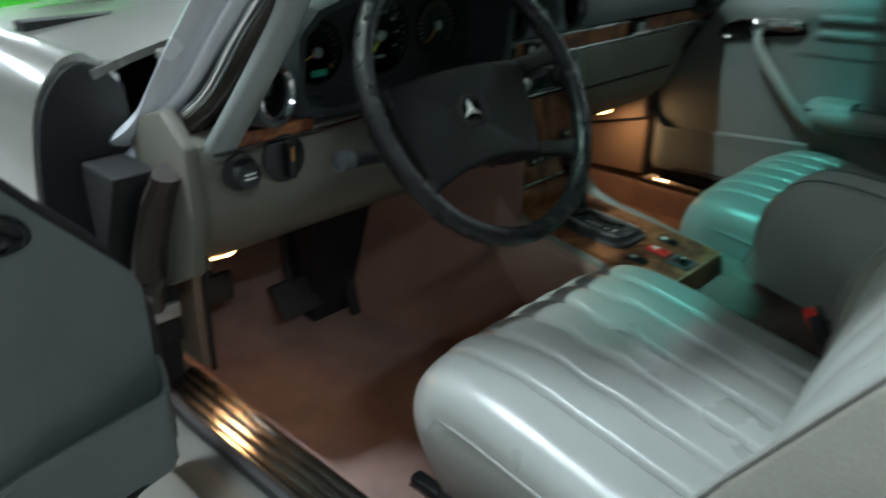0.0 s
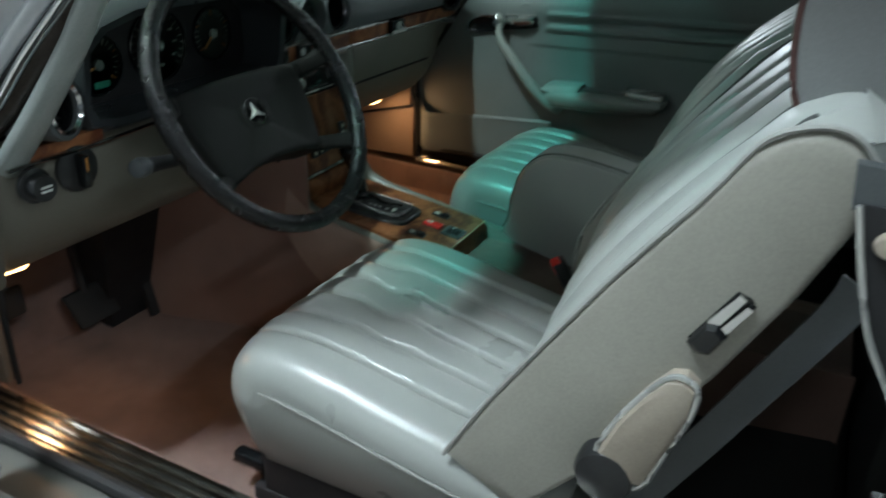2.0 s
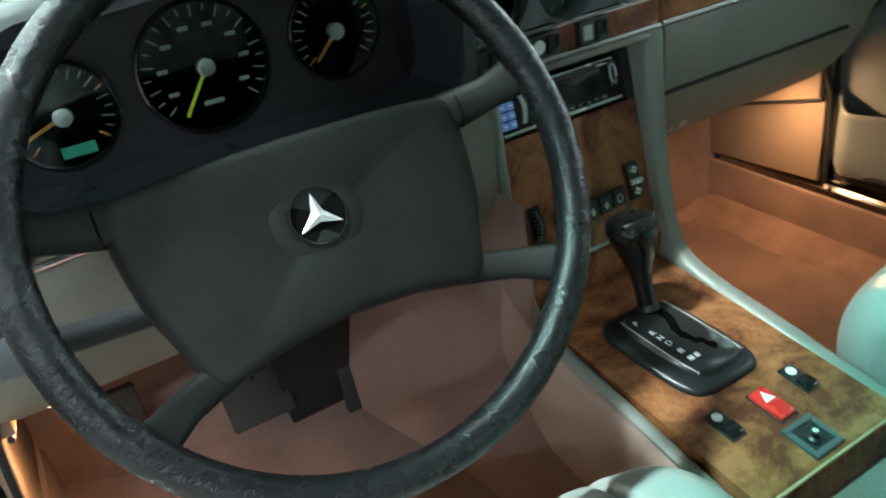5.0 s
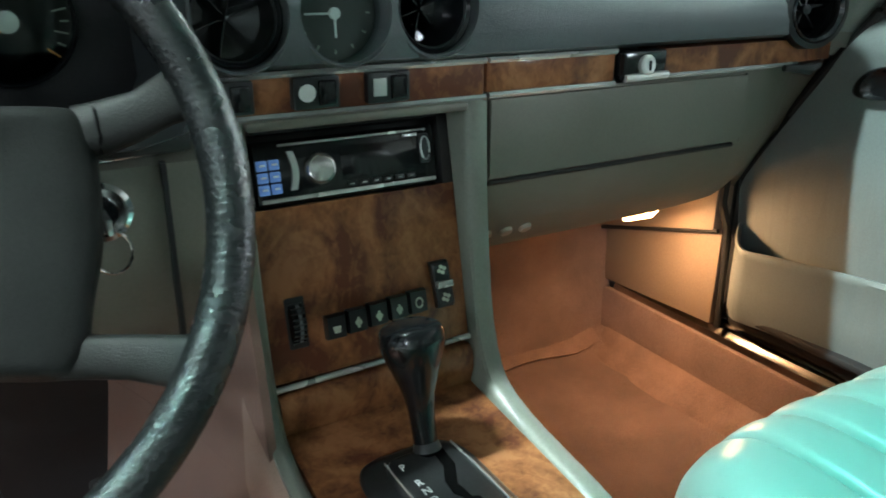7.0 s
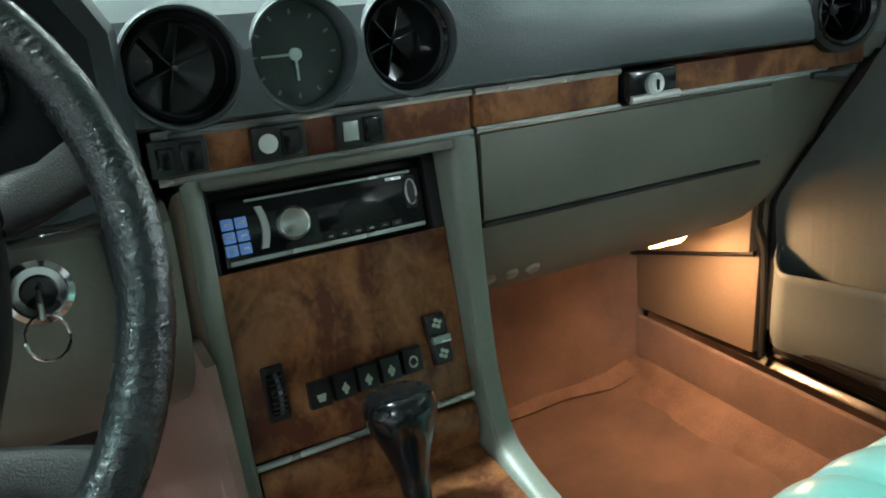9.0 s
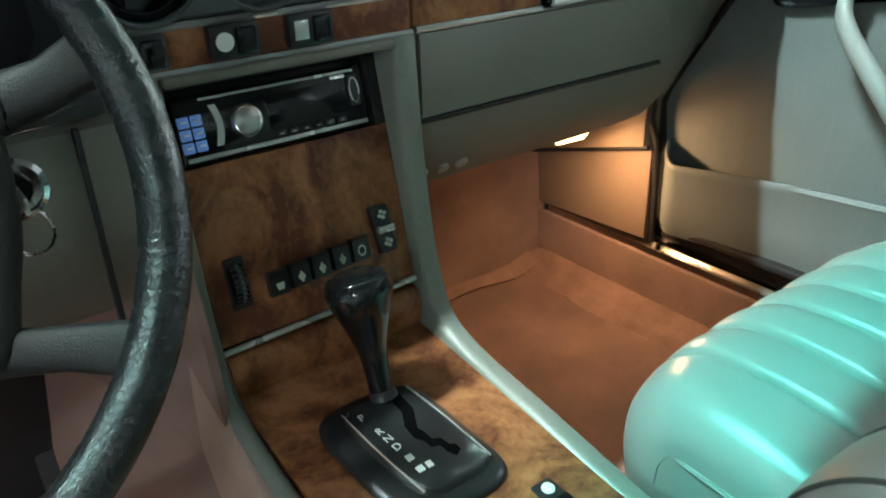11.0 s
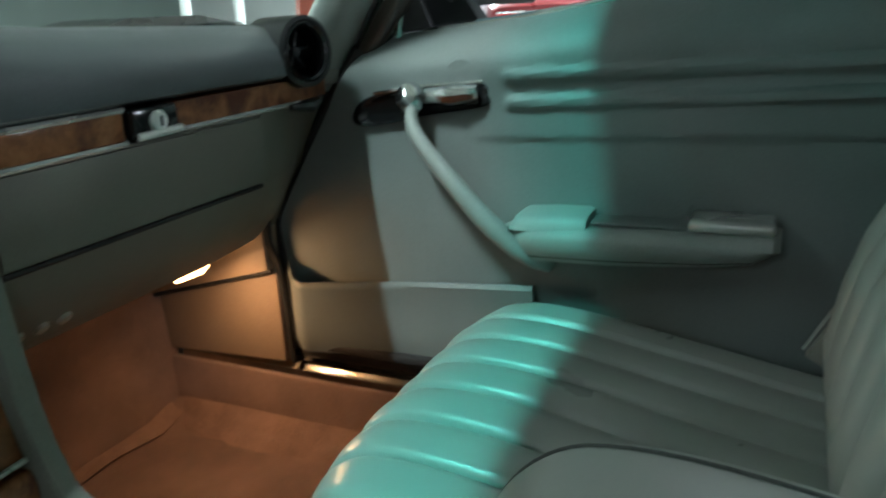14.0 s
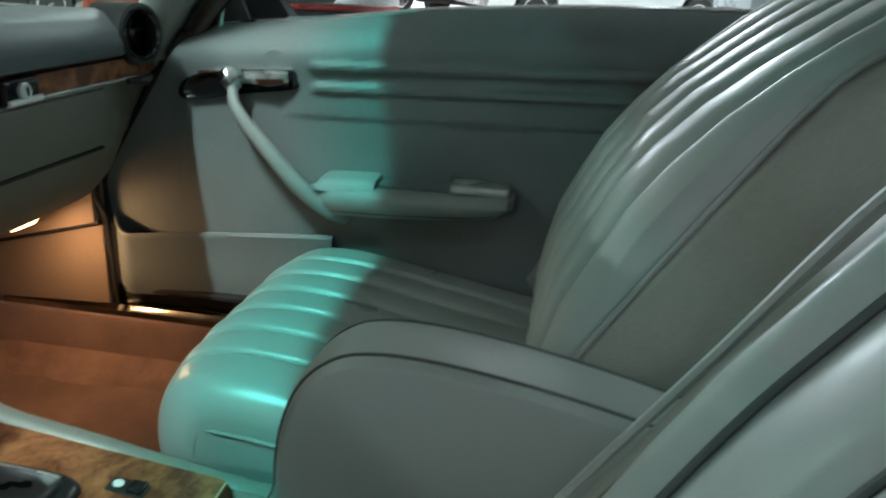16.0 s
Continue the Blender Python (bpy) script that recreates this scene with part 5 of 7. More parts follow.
# ---- centre console ----
con = thing("centre_console", (0, 0, 0.20), "centre console in burl wood with grey vinyl flanks", "console")
NEAR = [(0.156, 0.802), (0.148, 0.700), (0.136, 0.612), (0.122, 0.560), (0.100, 0.525), (0.050, 0.506), (-0.038, 0.492), (-0.142, 0.474), (-0.30, 0.452), (-0.62, 0.436)]
for sx in (-1, 1):
    path = [Vector((0, y, z)) for y, z in NEAR]
    sm = smooth_path(path, 5)
    rings = []
    for p in sm:
        y, z = p.y, p.z
        lowz = 0.335
        fwd = max(0.0, (z - 0.53) / 0.27)
        yb, zb = (0.30, z - 0.02) if z > 0.60 else (y + 0.02 + 0.18 * max(0, (z - 0.50) / 0.10), lowz)
        w = 0.118
        rings.append([(sx * (w - 0.013), yb, zb), (sx * (w - 0.013), y + 0.006, z - 0.004), (sx * (w - 0.008), y - 0.002 * fwd, z + 0.001), (sx * (w + 0.002), y - 0.004 * fwd, z + 0.002), (sx * (w + 0.011), y - 0.002 * fwd, z - 0.001), (sx * (w + 0.014), y + 0.008, z - 0.008), (sx * (w + 0.016), yb, zb) if sx > 0 else (sx * (w + 0.014), lerp(y, yb, 0.06), lerp(z, zb, 0.06))])
    if sx > 0:
        part("flank", loft(rings), CONSOLE_VINYL, con, "pale grey-green vinyl console flank", smooth=50)
        part("side_panel", prism([(0.30, 0.80), (0.158, 0.80), (0.145, 0.66), (0.125, 0.56), (0.09, 0.50), (-0.14, 0.468), (-0.62, 0.43), (-0.62, 0.33), (0.0, 0.33), (0.20, 0.36), (0.34, 0.42), (0.34, 0.80)], "x", 0.107, 0.129, 0.003), CONSOLE_VINYL, con)
    else:
        part("flank", loft([[Vector((p[0], p[1], p[2])) for p in (r[0], r[1], r[2], (-0.117, r[3][1], r[3][2]), (-0.122, r[4][1] + 0.001, r[4][2] - 0.001), (-0.122, r[0][1], r[0][2]))] for r in rings]), CONSOLE_VINYL, con, "pale grey-green vinyl console edge", smooth=50)
        part("side_panel", loft([[Vector(p) for p in ((-0.110, r[0][1], min(r[0][2], 0.36)), (-0.112, r[4][1] + 0.006, r[4][2] - 0.008), (-0.1215, r[4][1] + 0.004, r[4][2] - 0.004), (-0.128, r[4][1] + 0.007, r[4][2] - 0.008), (-0.132, r[4][1] + 0.018, r[4][2] - 0.022), (-0.134, max(r[0][1], r[4][1] + 0.03), min(r[0][2], r[4][2] - 0.05, 0.60)))] for r in rings]), TUNNEL_VINYL, con, "pinkish brown tunnel covering", smooth=60)
# upright wood face, leaning with its foot to the rear


def up(x, z, h=0.0):
    """A place on the upright face: x across, z height, h proud of it."""
    return Vector((x, 0.152 + (z - 0.630) * 0.225, z)) + h * Vector((0, -0.976, 0.22))


def up_box(x0, x1, z0, z1, h0, h1, r=0.001, seg=2):
    bm = bmesh.new()
    vs = [bm.verts.new(up(x, z, h)) for h in (h0, h1) for x, z in ((x0, z0), (x1, z0), (x1, z1), (x0, z1))]
    for f in ((0, 1, 2, 3), (4, 5, 6, 7), (0, 1, 5, 4), (1, 2, 6, 5), (2, 3, 7, 6), (3, 0, 4, 7)):
        bm.faces.new([vs[i] for i in f])
    bmesh.ops.recalc_face_normals(bm, faces=bm.faces)
    return bevel(bm, r, seg)


part("fascia", up_box(-0.104, 0.104, 0.565, 0.720, -0.012, 0.0), WOOD, con, "glossy burl wood fascia")
part("fascia_back", up_box(-0.104, 0.104, 0.718, 0.803, -0.05, -0.035), BLACK_MATTE, con, "black radio surround")
for x0, x1 in ((-0.1055, -0.0985), (0.0935, 0.1050)):
    part("radio_cheek", up_box(x0, x1, 0.712, 0.794, -0.046, -0.0015), BLACK_MATTE, con, "black cheek of the radio opening")
part("radio_brow", up_box(-0.1055, 0.1050, 0.7845, 0.794, -0.046, -0.003), BLACK_MATTE, con, "black brow over the radio")
part("fascia_top", box(-0.107, 0.107, 0.150, 0.20, 0.7945, 0.803, 0.003), LOWER_DASH, con)
part("fascia_trim", tube([up(-0.104, 0.5605, 0.0015), up(0.104, 0.5640, 0.0015)], 0.0030, 8), SILVER_TRIM, con, "bright strip below the fascia")
part("ash_tray", loft([[up(x, 0.5565, -0.001), up(x, 0.554, 0.004), up(x, 0.550, 0.0065), up(x, 0.543, 0.0070), up(x, 0.532, 0.005), up(x, 0.515, -0.004), up(x, 0.495, -0.012), up(x, 0.495, -0.03), up(x, 0.5565, -0.03)] for x in (-0.103, 0.103)]), WOOD, con, "burl wood ashtray front")
# Black plate behind the caps paints the shadow in their gaps.
part("button_shadow_plate", up_box(-0.050, 0.0545, 0.599, 0.615, -0.002, 0.0015, 0.002), BLACK_MATTE, con, "black plate for the shadow between the buttons")


def up_poly(points, h0, h1):
    """A flat shape on the upright face from (x, z) corners."""
    return loft([[up(x, z, h) for x, z in points] for h in (h0, h1)])


def disc(cx, cz, rx, rz, n=12):
    return [(cx + rx * math.cos(2 * math.pi * i / n), cz + rz * math.sin(2 * math.pi * i / n)) for i in range(n)]


for i in range(5):
    bx, bz = -0.0412 + 0.02185 * i, 0.6070 + 0.0014 * i
    cap = [(-0.0094, -0.0108), (0.0094, -0.0108), (0.0094, 0.0108), (-0.0094, 0.0108)]
    k = part("push_button", bevel(loft([[up(bx + x * f, bz + z * f - drop, h) for x, z in cap] for f, drop, h in ((1.0, 0.0, -0.002), (1.0, 0.0, 0.007), (0.93, 0.0, 0.0095))]), 0.0014, 2), BLACK, con, "square black push button")
    if i == 0:
        mark = up_poly([(bx - 0.0042, bz + 0.001), (bx - 0.0028, bz - 0.0052), (bx + 0.0028, bz - 0.0052), (bx + 0.0042, bz + 0.001)], 0.0092, 0.0101)
    elif i < 4:
        mark = join(up_poly(disc(bx, bz - 0.0015, 0.0036, 0.0030, 8), 0.0092, 0.0101), up_poly([(bx - 0.0014, bz - 0.0062), (bx + 0.0014, bz - 0.0062), (bx + 0.0010, bz + 0.0034), (bx - 0.0010, bz + 0.0034)], 0.0092, 0.0103))
    else:
        mark = tube([up(bx + 0.0038 * math.cos(q), bz - 0.001 + 0.0046 * math.sin(q), 0.0098) for q in [j * math.pi / 6 for j in range(12)]], 0.0009, 6, closed=True)
    part("button_mark", mark, PICTO, k, "pale pictogram")
rk = part("rocker", loft([[up(x0 + 0.0765 - (z - 0.624) * 0.08, z, h) for x0, h in ((-0.0096, -0.002), (-0.0096, hh - 0.0015), (-0.0080, hh), (0.0080, hh), (0.0096, hh - 0.0015), (0.0096, -0.002))] for z, hh in ((0.6005, 0.006), (0.604, 0.0085), (0.615, 0.0075), (0.624, 0.0065), (0.633, 0.0075), (0.643, 0.0085), (0.6465, 0.006))]), BLACK, con, "black fan rocker with pale marks")
part("rocker_bar", up_box(0.0680, 0.0865, 0.6205, 0.6275, 0.005, 0.0115, 0.0016), SILVER_TRIM, rk, "bright bar across the rocker")
for q, cx in ((0.6385, 0.0755), (0.6105, 0.0775)):
    petals = [up_poly(disc(cx + 0.0031 * math.cos(w), q + 0.0031 * math.sin(w), 0.0020, 0.0020, 8), 0.0070, 0.0091) for w in (0.3, 1.87, 3.44, 5.01)]
    part("rocker_mark", join(*petals), PICTO, rk, "pale fan pictogram")
tw = part("thumb_wheel", up_box(-0.0855, -0.0665, 0.5935, 0.6405, -0.002, 0.0022, 0.0025), BLACK_MATTE, con, "black ribbed thumb wheel")
part("wheel_disc", revolve([(0.0195, -0.0075), (0.0235, -0.0062), (0.0238, 0.0), (0.0235, 0.0062), (0.0195, 0.0075)], up(-0.0760, 0.617, -0.0125), (1, 0, 0), 32), BLACK_GLOSS, tw, "rounded glossy wheel")
part("wheel_band", revolve([(0.0236, -0.0022), (0.0242, 0.0), (0.0236, 0.0022)], up(-0.0750, 0.617, -0.0125), (1, 0, 0), 32), DASH_PAD, tw, "grey centre band")
for j in range(9):
    q = -0.85 + 0.2125 * j
    part("wheel_rib", box(-0.0820, -0.0700, -0.0006, 0.0006, -0.0006, 0.0006, 0, m=Matrix.Translation(up(0.0, 0.617 + 0.0239 * math.sin(q), -0.0125 + 0.0239 * math.cos(q)))), BLACK, tw)

# radio
rad = thing("car_radio", up(0, 0.75, -0.03), "black car radio with blue-lit keys and silver knob", "radio")
part("sleeve", up_box(-0.0985, 0.098, 0.7175, 0.7835, -0.045, -0.020, 0.003), BLACK, rad)
rb = part("faceplate", up_box(-0.094, 0.090, 0.722, 0.778, -0.030, -0.004, 0.004), BLACK_GLOSS, rad, "glossy black faceplate")
part("lower_trim", up_box(-0.090, 0.087, 0.7245, 0.7285, -0.006, -0.0025, 0.0008), SILVER_TRIM, rb, "silver edge strip")
part("upper_trim", up_box(-0.070, 0.080, 0.7725, 0.7750, -0.006, -0.0028, 0.0006), SILVER_TRIM, rb, "silver edge strip")
part("display", up_box(-0.012, 0.066, 0.7365, 0.7665, -0.006, -0.0032, 0.001), BLACK_GLOSS, rb)
for r in range(3):
    for c in range(2):
        kx, kz = -0.0868 + 0.0112 * c, 0.7368 + 0.0105 * r
        part("key", up_box(kx - 0.0047, kx + 0.0047, kz - 0.0044, kz + 0.0044, -0.006, -0.0015, 0.0010), BLUE_KEY, rb, "blue-lit key")
        part("key_mark", up_box(kx - 0.0022, kx + 0.0026, kz - 0.0006, kz + 0.0012, -0.0015, -0.0011, 0), WHITE_MARK, rb)
part("knob_plate", loft([[up(-0.0600 + 0.0035 * math.sin(q * 3.2) + o, 0.734 + 0.034 * q, h) for o, h in ((-0.0035, -0.006), (-0.0030, -0.0018), (0.0030, -0.0018), (0.0035, -0.006))] for q in [j / 10 for j in range(11)]]), SILVER_TRIM, rb, "curved silver grip strip")
part("volume_knob", revolve([(0.0148, 0.0), (0.0148, 0.008), (0.0130, 0.011), (0.0115, 0.0098), (0.004, 0.0112), (0.0, 0.0112)], up(-0.0340, 0.7500, -0.005), (0, -0.976, 0.22), 32), ALLOY, rb, "brushed silver volume knob")
for q in range(6):
    part("preset_key", up_box(-0.008 + 0.0125 * q, 0.002 + 0.0125 * q, 0.7300, 0.7345, -0.006, -0.0025, 0.0008), BLACK, rb)
    part("preset_mark", up_box(-0.005 + 0.0125 * q, -0.001 + 0.0125 * q, 0.7316, 0.7326, -0.003, -0.0022, 0), SILVER_TRIM, rb)
part("socket_cover", up_box(0.071, 0.083, 0.742, 0.770, -0.006, -0.002, 0.002), BLACK, rb)
part("socket_ring", tube([up(0.077 + 0.0048 * math.cos(a), 0.756 + 0.011 * math.sin(a), -0.0015) for a in [q * math.pi / 8 for q in range(16)]], 0.0009, 6, closed=True), SILVER_TRIM, rb)
part("brand_bar", up_box(0.055, 0.070, 0.7685, 0.7712, -0.005, -0.003, 0), SILVER_TRIM, rb, "plain pale bar")


def top(x, y, h=0.0):
    """A place on the sloping top plate."""
    z = 0.497 + (y + 0.02) * 0.115
    return Vector((x, y, z + h))


def top_box(x0, x1, y0, y1, h0, h1, r=0.001, taper=0.0):
    bm = bmesh.new()
    vs = [bm.verts.new(top(x, y, h)) for h, s in ((h0, 0), (h1, taper)) for x, y in ((x0 + s, y0 + s), (x1 - s, y0 + s), (x1 - s, y1 - s), (x0 + s, y1 - s))]
    for f in ((0, 1, 2, 3), (4, 5, 6, 7), (0, 1, 5, 4), (1, 2, 6, 5), (2, 3, 7, 6), (3, 0, 4, 7)):
        bm.faces.new([vs[i] for i in f])
    bmesh.ops.recalc_face_normals(bm, faces=bm.faces)
    return bevel(bm, r, 2)


tp = part("top_plate", loft([[top(x, 0.150, 0), top(x, -0.196, 0), top(x, -0.203, -0.003), top(x, -0.207, -0.010), top(x, -0.212, -0.062), top(x, -0.19, -0.066), top(x, 0.150, -0.03)] for x in (-0.103, 0.103)]), WOOD, con, "burl wood console top")
part("plate_edge", tube([top(-0.10, -0.2035, -0.0015), top(0.10, -0.2035, -0.0015)], 0.0018, 6), material("pale_wood_edge", (0.5, 0.33, 0.19), 0.35), tp, "pale wood edge")
for bx in (-0.056, 0.057):
    s = part("window_switch", top_box(bx - 0.0105, bx + 0.0105, -0.139, -0.099, -0.003, 0.0022, 0.002), BLACK, con, "black window switch with a pale dot")
    part("switch_rocker", top_box(bx - 0.009, bx + 0.009, -0.137, -0.121, 0.0, 0.006, 0.002), BLACK_GLOSS, s)
    part("switch_dot", revolve([(0.0056, 0.0), (0.0056, 0.001), (0.0045, 0.0015), (0.0, 0.0015)], top(bx, -0.109, 0.0025), (0, -0.115, 1), 18), WHITE_MARK, s, "pale round dot")
hz = part("hazard_switch", top_box(-0.008, 0.015, -0.148, -0.107, -0.003, 0.0050, 0.002), RED_SWITCH, con, "red hazard switch with a pale triangle")
b3 = bmesh.new()
vs = [b3.verts.new(top(*p)) for p in ((-0.004, -0.126, 0.0062), (0.011, -0.126, 0.0062), (0.0035, -0.112, 0.0062))]
b3.faces.new(vs)
part("triangle_mark", b3, WHITE_MARK, hz)
part("hazard_shadow_gap", top_box(-0.010, 0.017, -0.150, -0.104, -0.004, 0.0010, 0.001), BLACK_MATTE, hz)
mj = part("mirror_switch", join(top_box(-0.020, 0.022, -0.198, -0.191, -0.002, 0.004, 0.0015), top_box(-0.020, 0.022, -0.163, -0.156, -0.002, 0.004, 0.0015), top_box(-0.020, -0.013, -0.191, -0.163, -0.002, 0.004, 0.0015), top_box(0.015, 0.022, -0.191, -0.163, -0.002, 0.004, 0.0015)), DASH_PAD, con, "dark square mirror control")
part("switch_well", top_box(-0.014, 0.016, -0.192, -0.162, -0.002, 0.0012, 0), BLACK_MATTE, mj)
part("joystick", revolve([(0.008, 0.0), (0.007, 0.003), (0.004, 0.005), (0.0045, 0.011), (0.0, 0.0125)], top(-0.001, -0.180, 0.001), (0, -0.1, 1), 14), BLACK, mj)
part("joystick_mark", revolve([(0.003, 0.0), (0.002, 0.001), (0.0, 0.0012)], top(-0.001, -0.180, 0.0128), (0, -0.1, 1), 10), WHITE_MARK, mj)

# selector gate and lever
gate = thing("gear_selector", top(0, -0.02, 0), "black automatic gear selector with gated slot", "gear lever")


def soft_ring(cx, cy, a, b, p, h, n=44):
    """A rounded rectangle on the top plate, sheared to fit the camera's view."""
    out = []
    for i in range(n):
        t = 2 * math.pi * i / n
        c, q = math.cos(t), math.sin(t)
        x, y = a * math.copysign(abs(c) ** (2 / p), c), b * math.copysign(abs(q) ** (2 / p), q)
        out.append(top(cx + x - 0.085 * y, cy + y, h))
    return out


def lettering(text, size, place, m):
    """Flat letters in the built-in font, as a mesh."""
    data = bpy.data.curves.new("lettering", "FONT")
    data.body, data.size, data.align_x, data.align_y, data.extrude = text, size, "CENTER", "CENTER", 0.0003
    ob = bpy.data.objects.new("lettering", data)
    scene.collection.objects.link(ob)
    bpy.context.view_layer.update()
    me = bpy.data.meshes.new_from_object(ob.evaluated_get(bpy.context.evaluated_depsgraph_get()))
    bm = bmesh.new()
    bm.from_mesh(me)
    bpy.data.objects.remove(ob)
    bpy.data.meshes.remove(me)
    bpy.data.curves.remove(data)
    bm.transform(Matrix.Translation(place) @ m)
    return bm


part("base_boot", loft([soft_ring(-0.013, -0.011, a, b, p, h) for a, b, p, h in ((0.0545, 0.074, 4.5, 0.0005), (0.0545, 0.074, 4.5, 0.0035), (0.0525, 0.072, 4.5, 0.0062), (0.047, 0.067, 4.2, 0.0078), (0.036, 0.058, 4, 0.0080))]), BLACK, gate, "soft black plinth", smooth=60)
pl = part("gate_plate", loft([soft_ring(-0.006, -0.009, a, b, p, h) for a, b, p, h in ((0.0425, 0.063, 3.6, 0.004), (0.0400, 0.0608, 4.2, 0.0085), (0.0345, 0.0575, 6, 0.0117), (0.0330, 0.0565, 8, 0.0122))]), BLACK, gate, "black gate plate with white range marks", smooth=60)
for xx in (-0.0335, 0.0335):
    part("plate_edge", tube([top(-0.006 + xx * (1 + 0.05 * math.cos(y * 27 + 0.2)) - 0.085 * (y + 0.009), y, 0.0118) for y in [-0.062 + 0.0108 * i for i in range(11)]], 0.0011, 6), SILVER_TRIM, pl)
slot = ((0.000, 0.046), (0.000, 0.020), (-0.008, 0.004), (-0.009, -0.012), (-0.004, -0.019), (-0.003, -0.028), (0.004, -0.030), (0.005, -0.040), (0.009, -0.047), (0.016, -0.043), (0.0155, -0.036), (0.011, -0.034), (0.0095, -0.024), (0.003, -0.021), (0.002, -0.010), (0.000, -0.004), (0.011, 0.018), (0.011, 0.046))
# Raised black slab; the darkness inside the slot is its colour.
part("gate_slot", loft([[top(x, y, h) for x, y in slot] for h in (0.0105, 0.0128)]), SLOT_BLACK, pl, "zigzag selector slot drawn as a black slab")
slant = Matrix.Rotation(math.atan(0.115), 4, "X") @ Matrix.Rotation(radians(5), 4, "Z")
for ch, mx_, my in (("P", -0.033, 0.033), ("R", -0.029, 0.011), ("N", -0.0275, 0.0), ("D", -0.0265, -0.0115)):
    part("range_letter", lettering(ch, 0.0105, top(mx_, my, 0.0128), slant), WHITE_MARK, pl, "white range letter")
for mx_, my, mw in ((-0.0248, -0.027, 0.003), (-0.0245, -0.0415, 0.0032), (-0.0155, -0.0415, 0.0026)):
    part("range_mark", top_box(mx_ - mw, mx_ + mw, my - 0.0030, my + 0.0030, 0.0115, 0.0132, 0), WHITE_MARK, pl, "white range mark")
LA = Vector((-0.008, 0.258, 1.0)).normalized()
LB = top(-0.002, 0.045, 0.008)
LEN = 0.1235
knob_prof = [(p.x, p.z) for p in smooth_path([(0.011, 0, 0.0), (0.0115, 0, 0.25), (0.0135, 0, 0.42), (0.019, 0, 0.58), (0.0255, 0, 0.72), (0.0295, 0, 0.83), (0.0298, 0, 0.89), (0.0268, 0, 0.955), (0.018, 0, 0.992), (0.009, 0, 1.003), (0.0008, 0, 1.005)], 4)]
part("lever_knob", revolve([(r, q * LEN) for r, q in knob_prof], LB, LA, 28), BLACK_GLOSS, gate, "glossy black pear-shaped knob")
part("lever_gaiter", revolve([(0.013, 0.0), (0.012, 0.006), (0.009, 0.010)], top(-0.002, 0.045, 0.0125), (0, 0.3, 1), 16), BLACK, gate)

gate.location.x += 0.004

# ---- centre armrest between the seats ----
ar = thing("armrest_cushion", (0.095, -0.45, 0.43), "grey vinyl fold-down armrest with piped side panel", "armrest")
side = [(-0.278, 0.47), (-0.272, 0.52), (-0.277, 0.575), (-0.294, 0.625), (-0.322, 0.657), (-0.36, 0.672), (-0.43, 0.672), (-0.54, 0.655), (-0.66, 0.625), (-0.70, 0.60), (-0.70, 0.47), (-0.48, 0.435)]
ring_s = smooth_path([(0, y, z) for y, z in side], 4, closed=True)
cen = Vector((0, -0.48, 0.555))
rings = []
for x, s in ((0.042, 0.90), (0.044, 0.945), (0.052, 0.975), (0.066, 0.995), (0.095, 1.0), (0.122, 0.995), (0.136, 0.975), (0.143, 0.945), (0.145, 0.90)):
    rings.append([Vector((x, cen.y + (p.y - cen.y) * s, cen.z + (p.z - cen.z) * s)) for p in ring_s])
part("cushion", loft(rings), LIGHTENED_VINYL, ar, "grey vinyl armrest cushion")
for x in (0.0575, 0.1295):
    part("piping", tube([Vector((x, cen.y + (p.y - cen.y) * 0.986, cen.z + (p.z - cen.z) * 0.986)) for p in ring_s], 0.0018, 6, closed=True), SEAM, ar, "dark welt piping")

# ---- seats ----
GROOVES = (-0.165, -0.099, -0.033, 0.033, 0.099, 0.165)


def flute(x, depth=0.0115, width=0.0048, puff=0.0045):
    """Sunk stitch lines and the soft swell between them."""
    g = max(math.exp(-((x - q) / width) ** 2) for q in GROOVES)
    swell = puff * abs(math.cos(math.pi * x / 0.066)) if abs(x) < 0.165 else puff * 0.6
    return -depth * g + swell


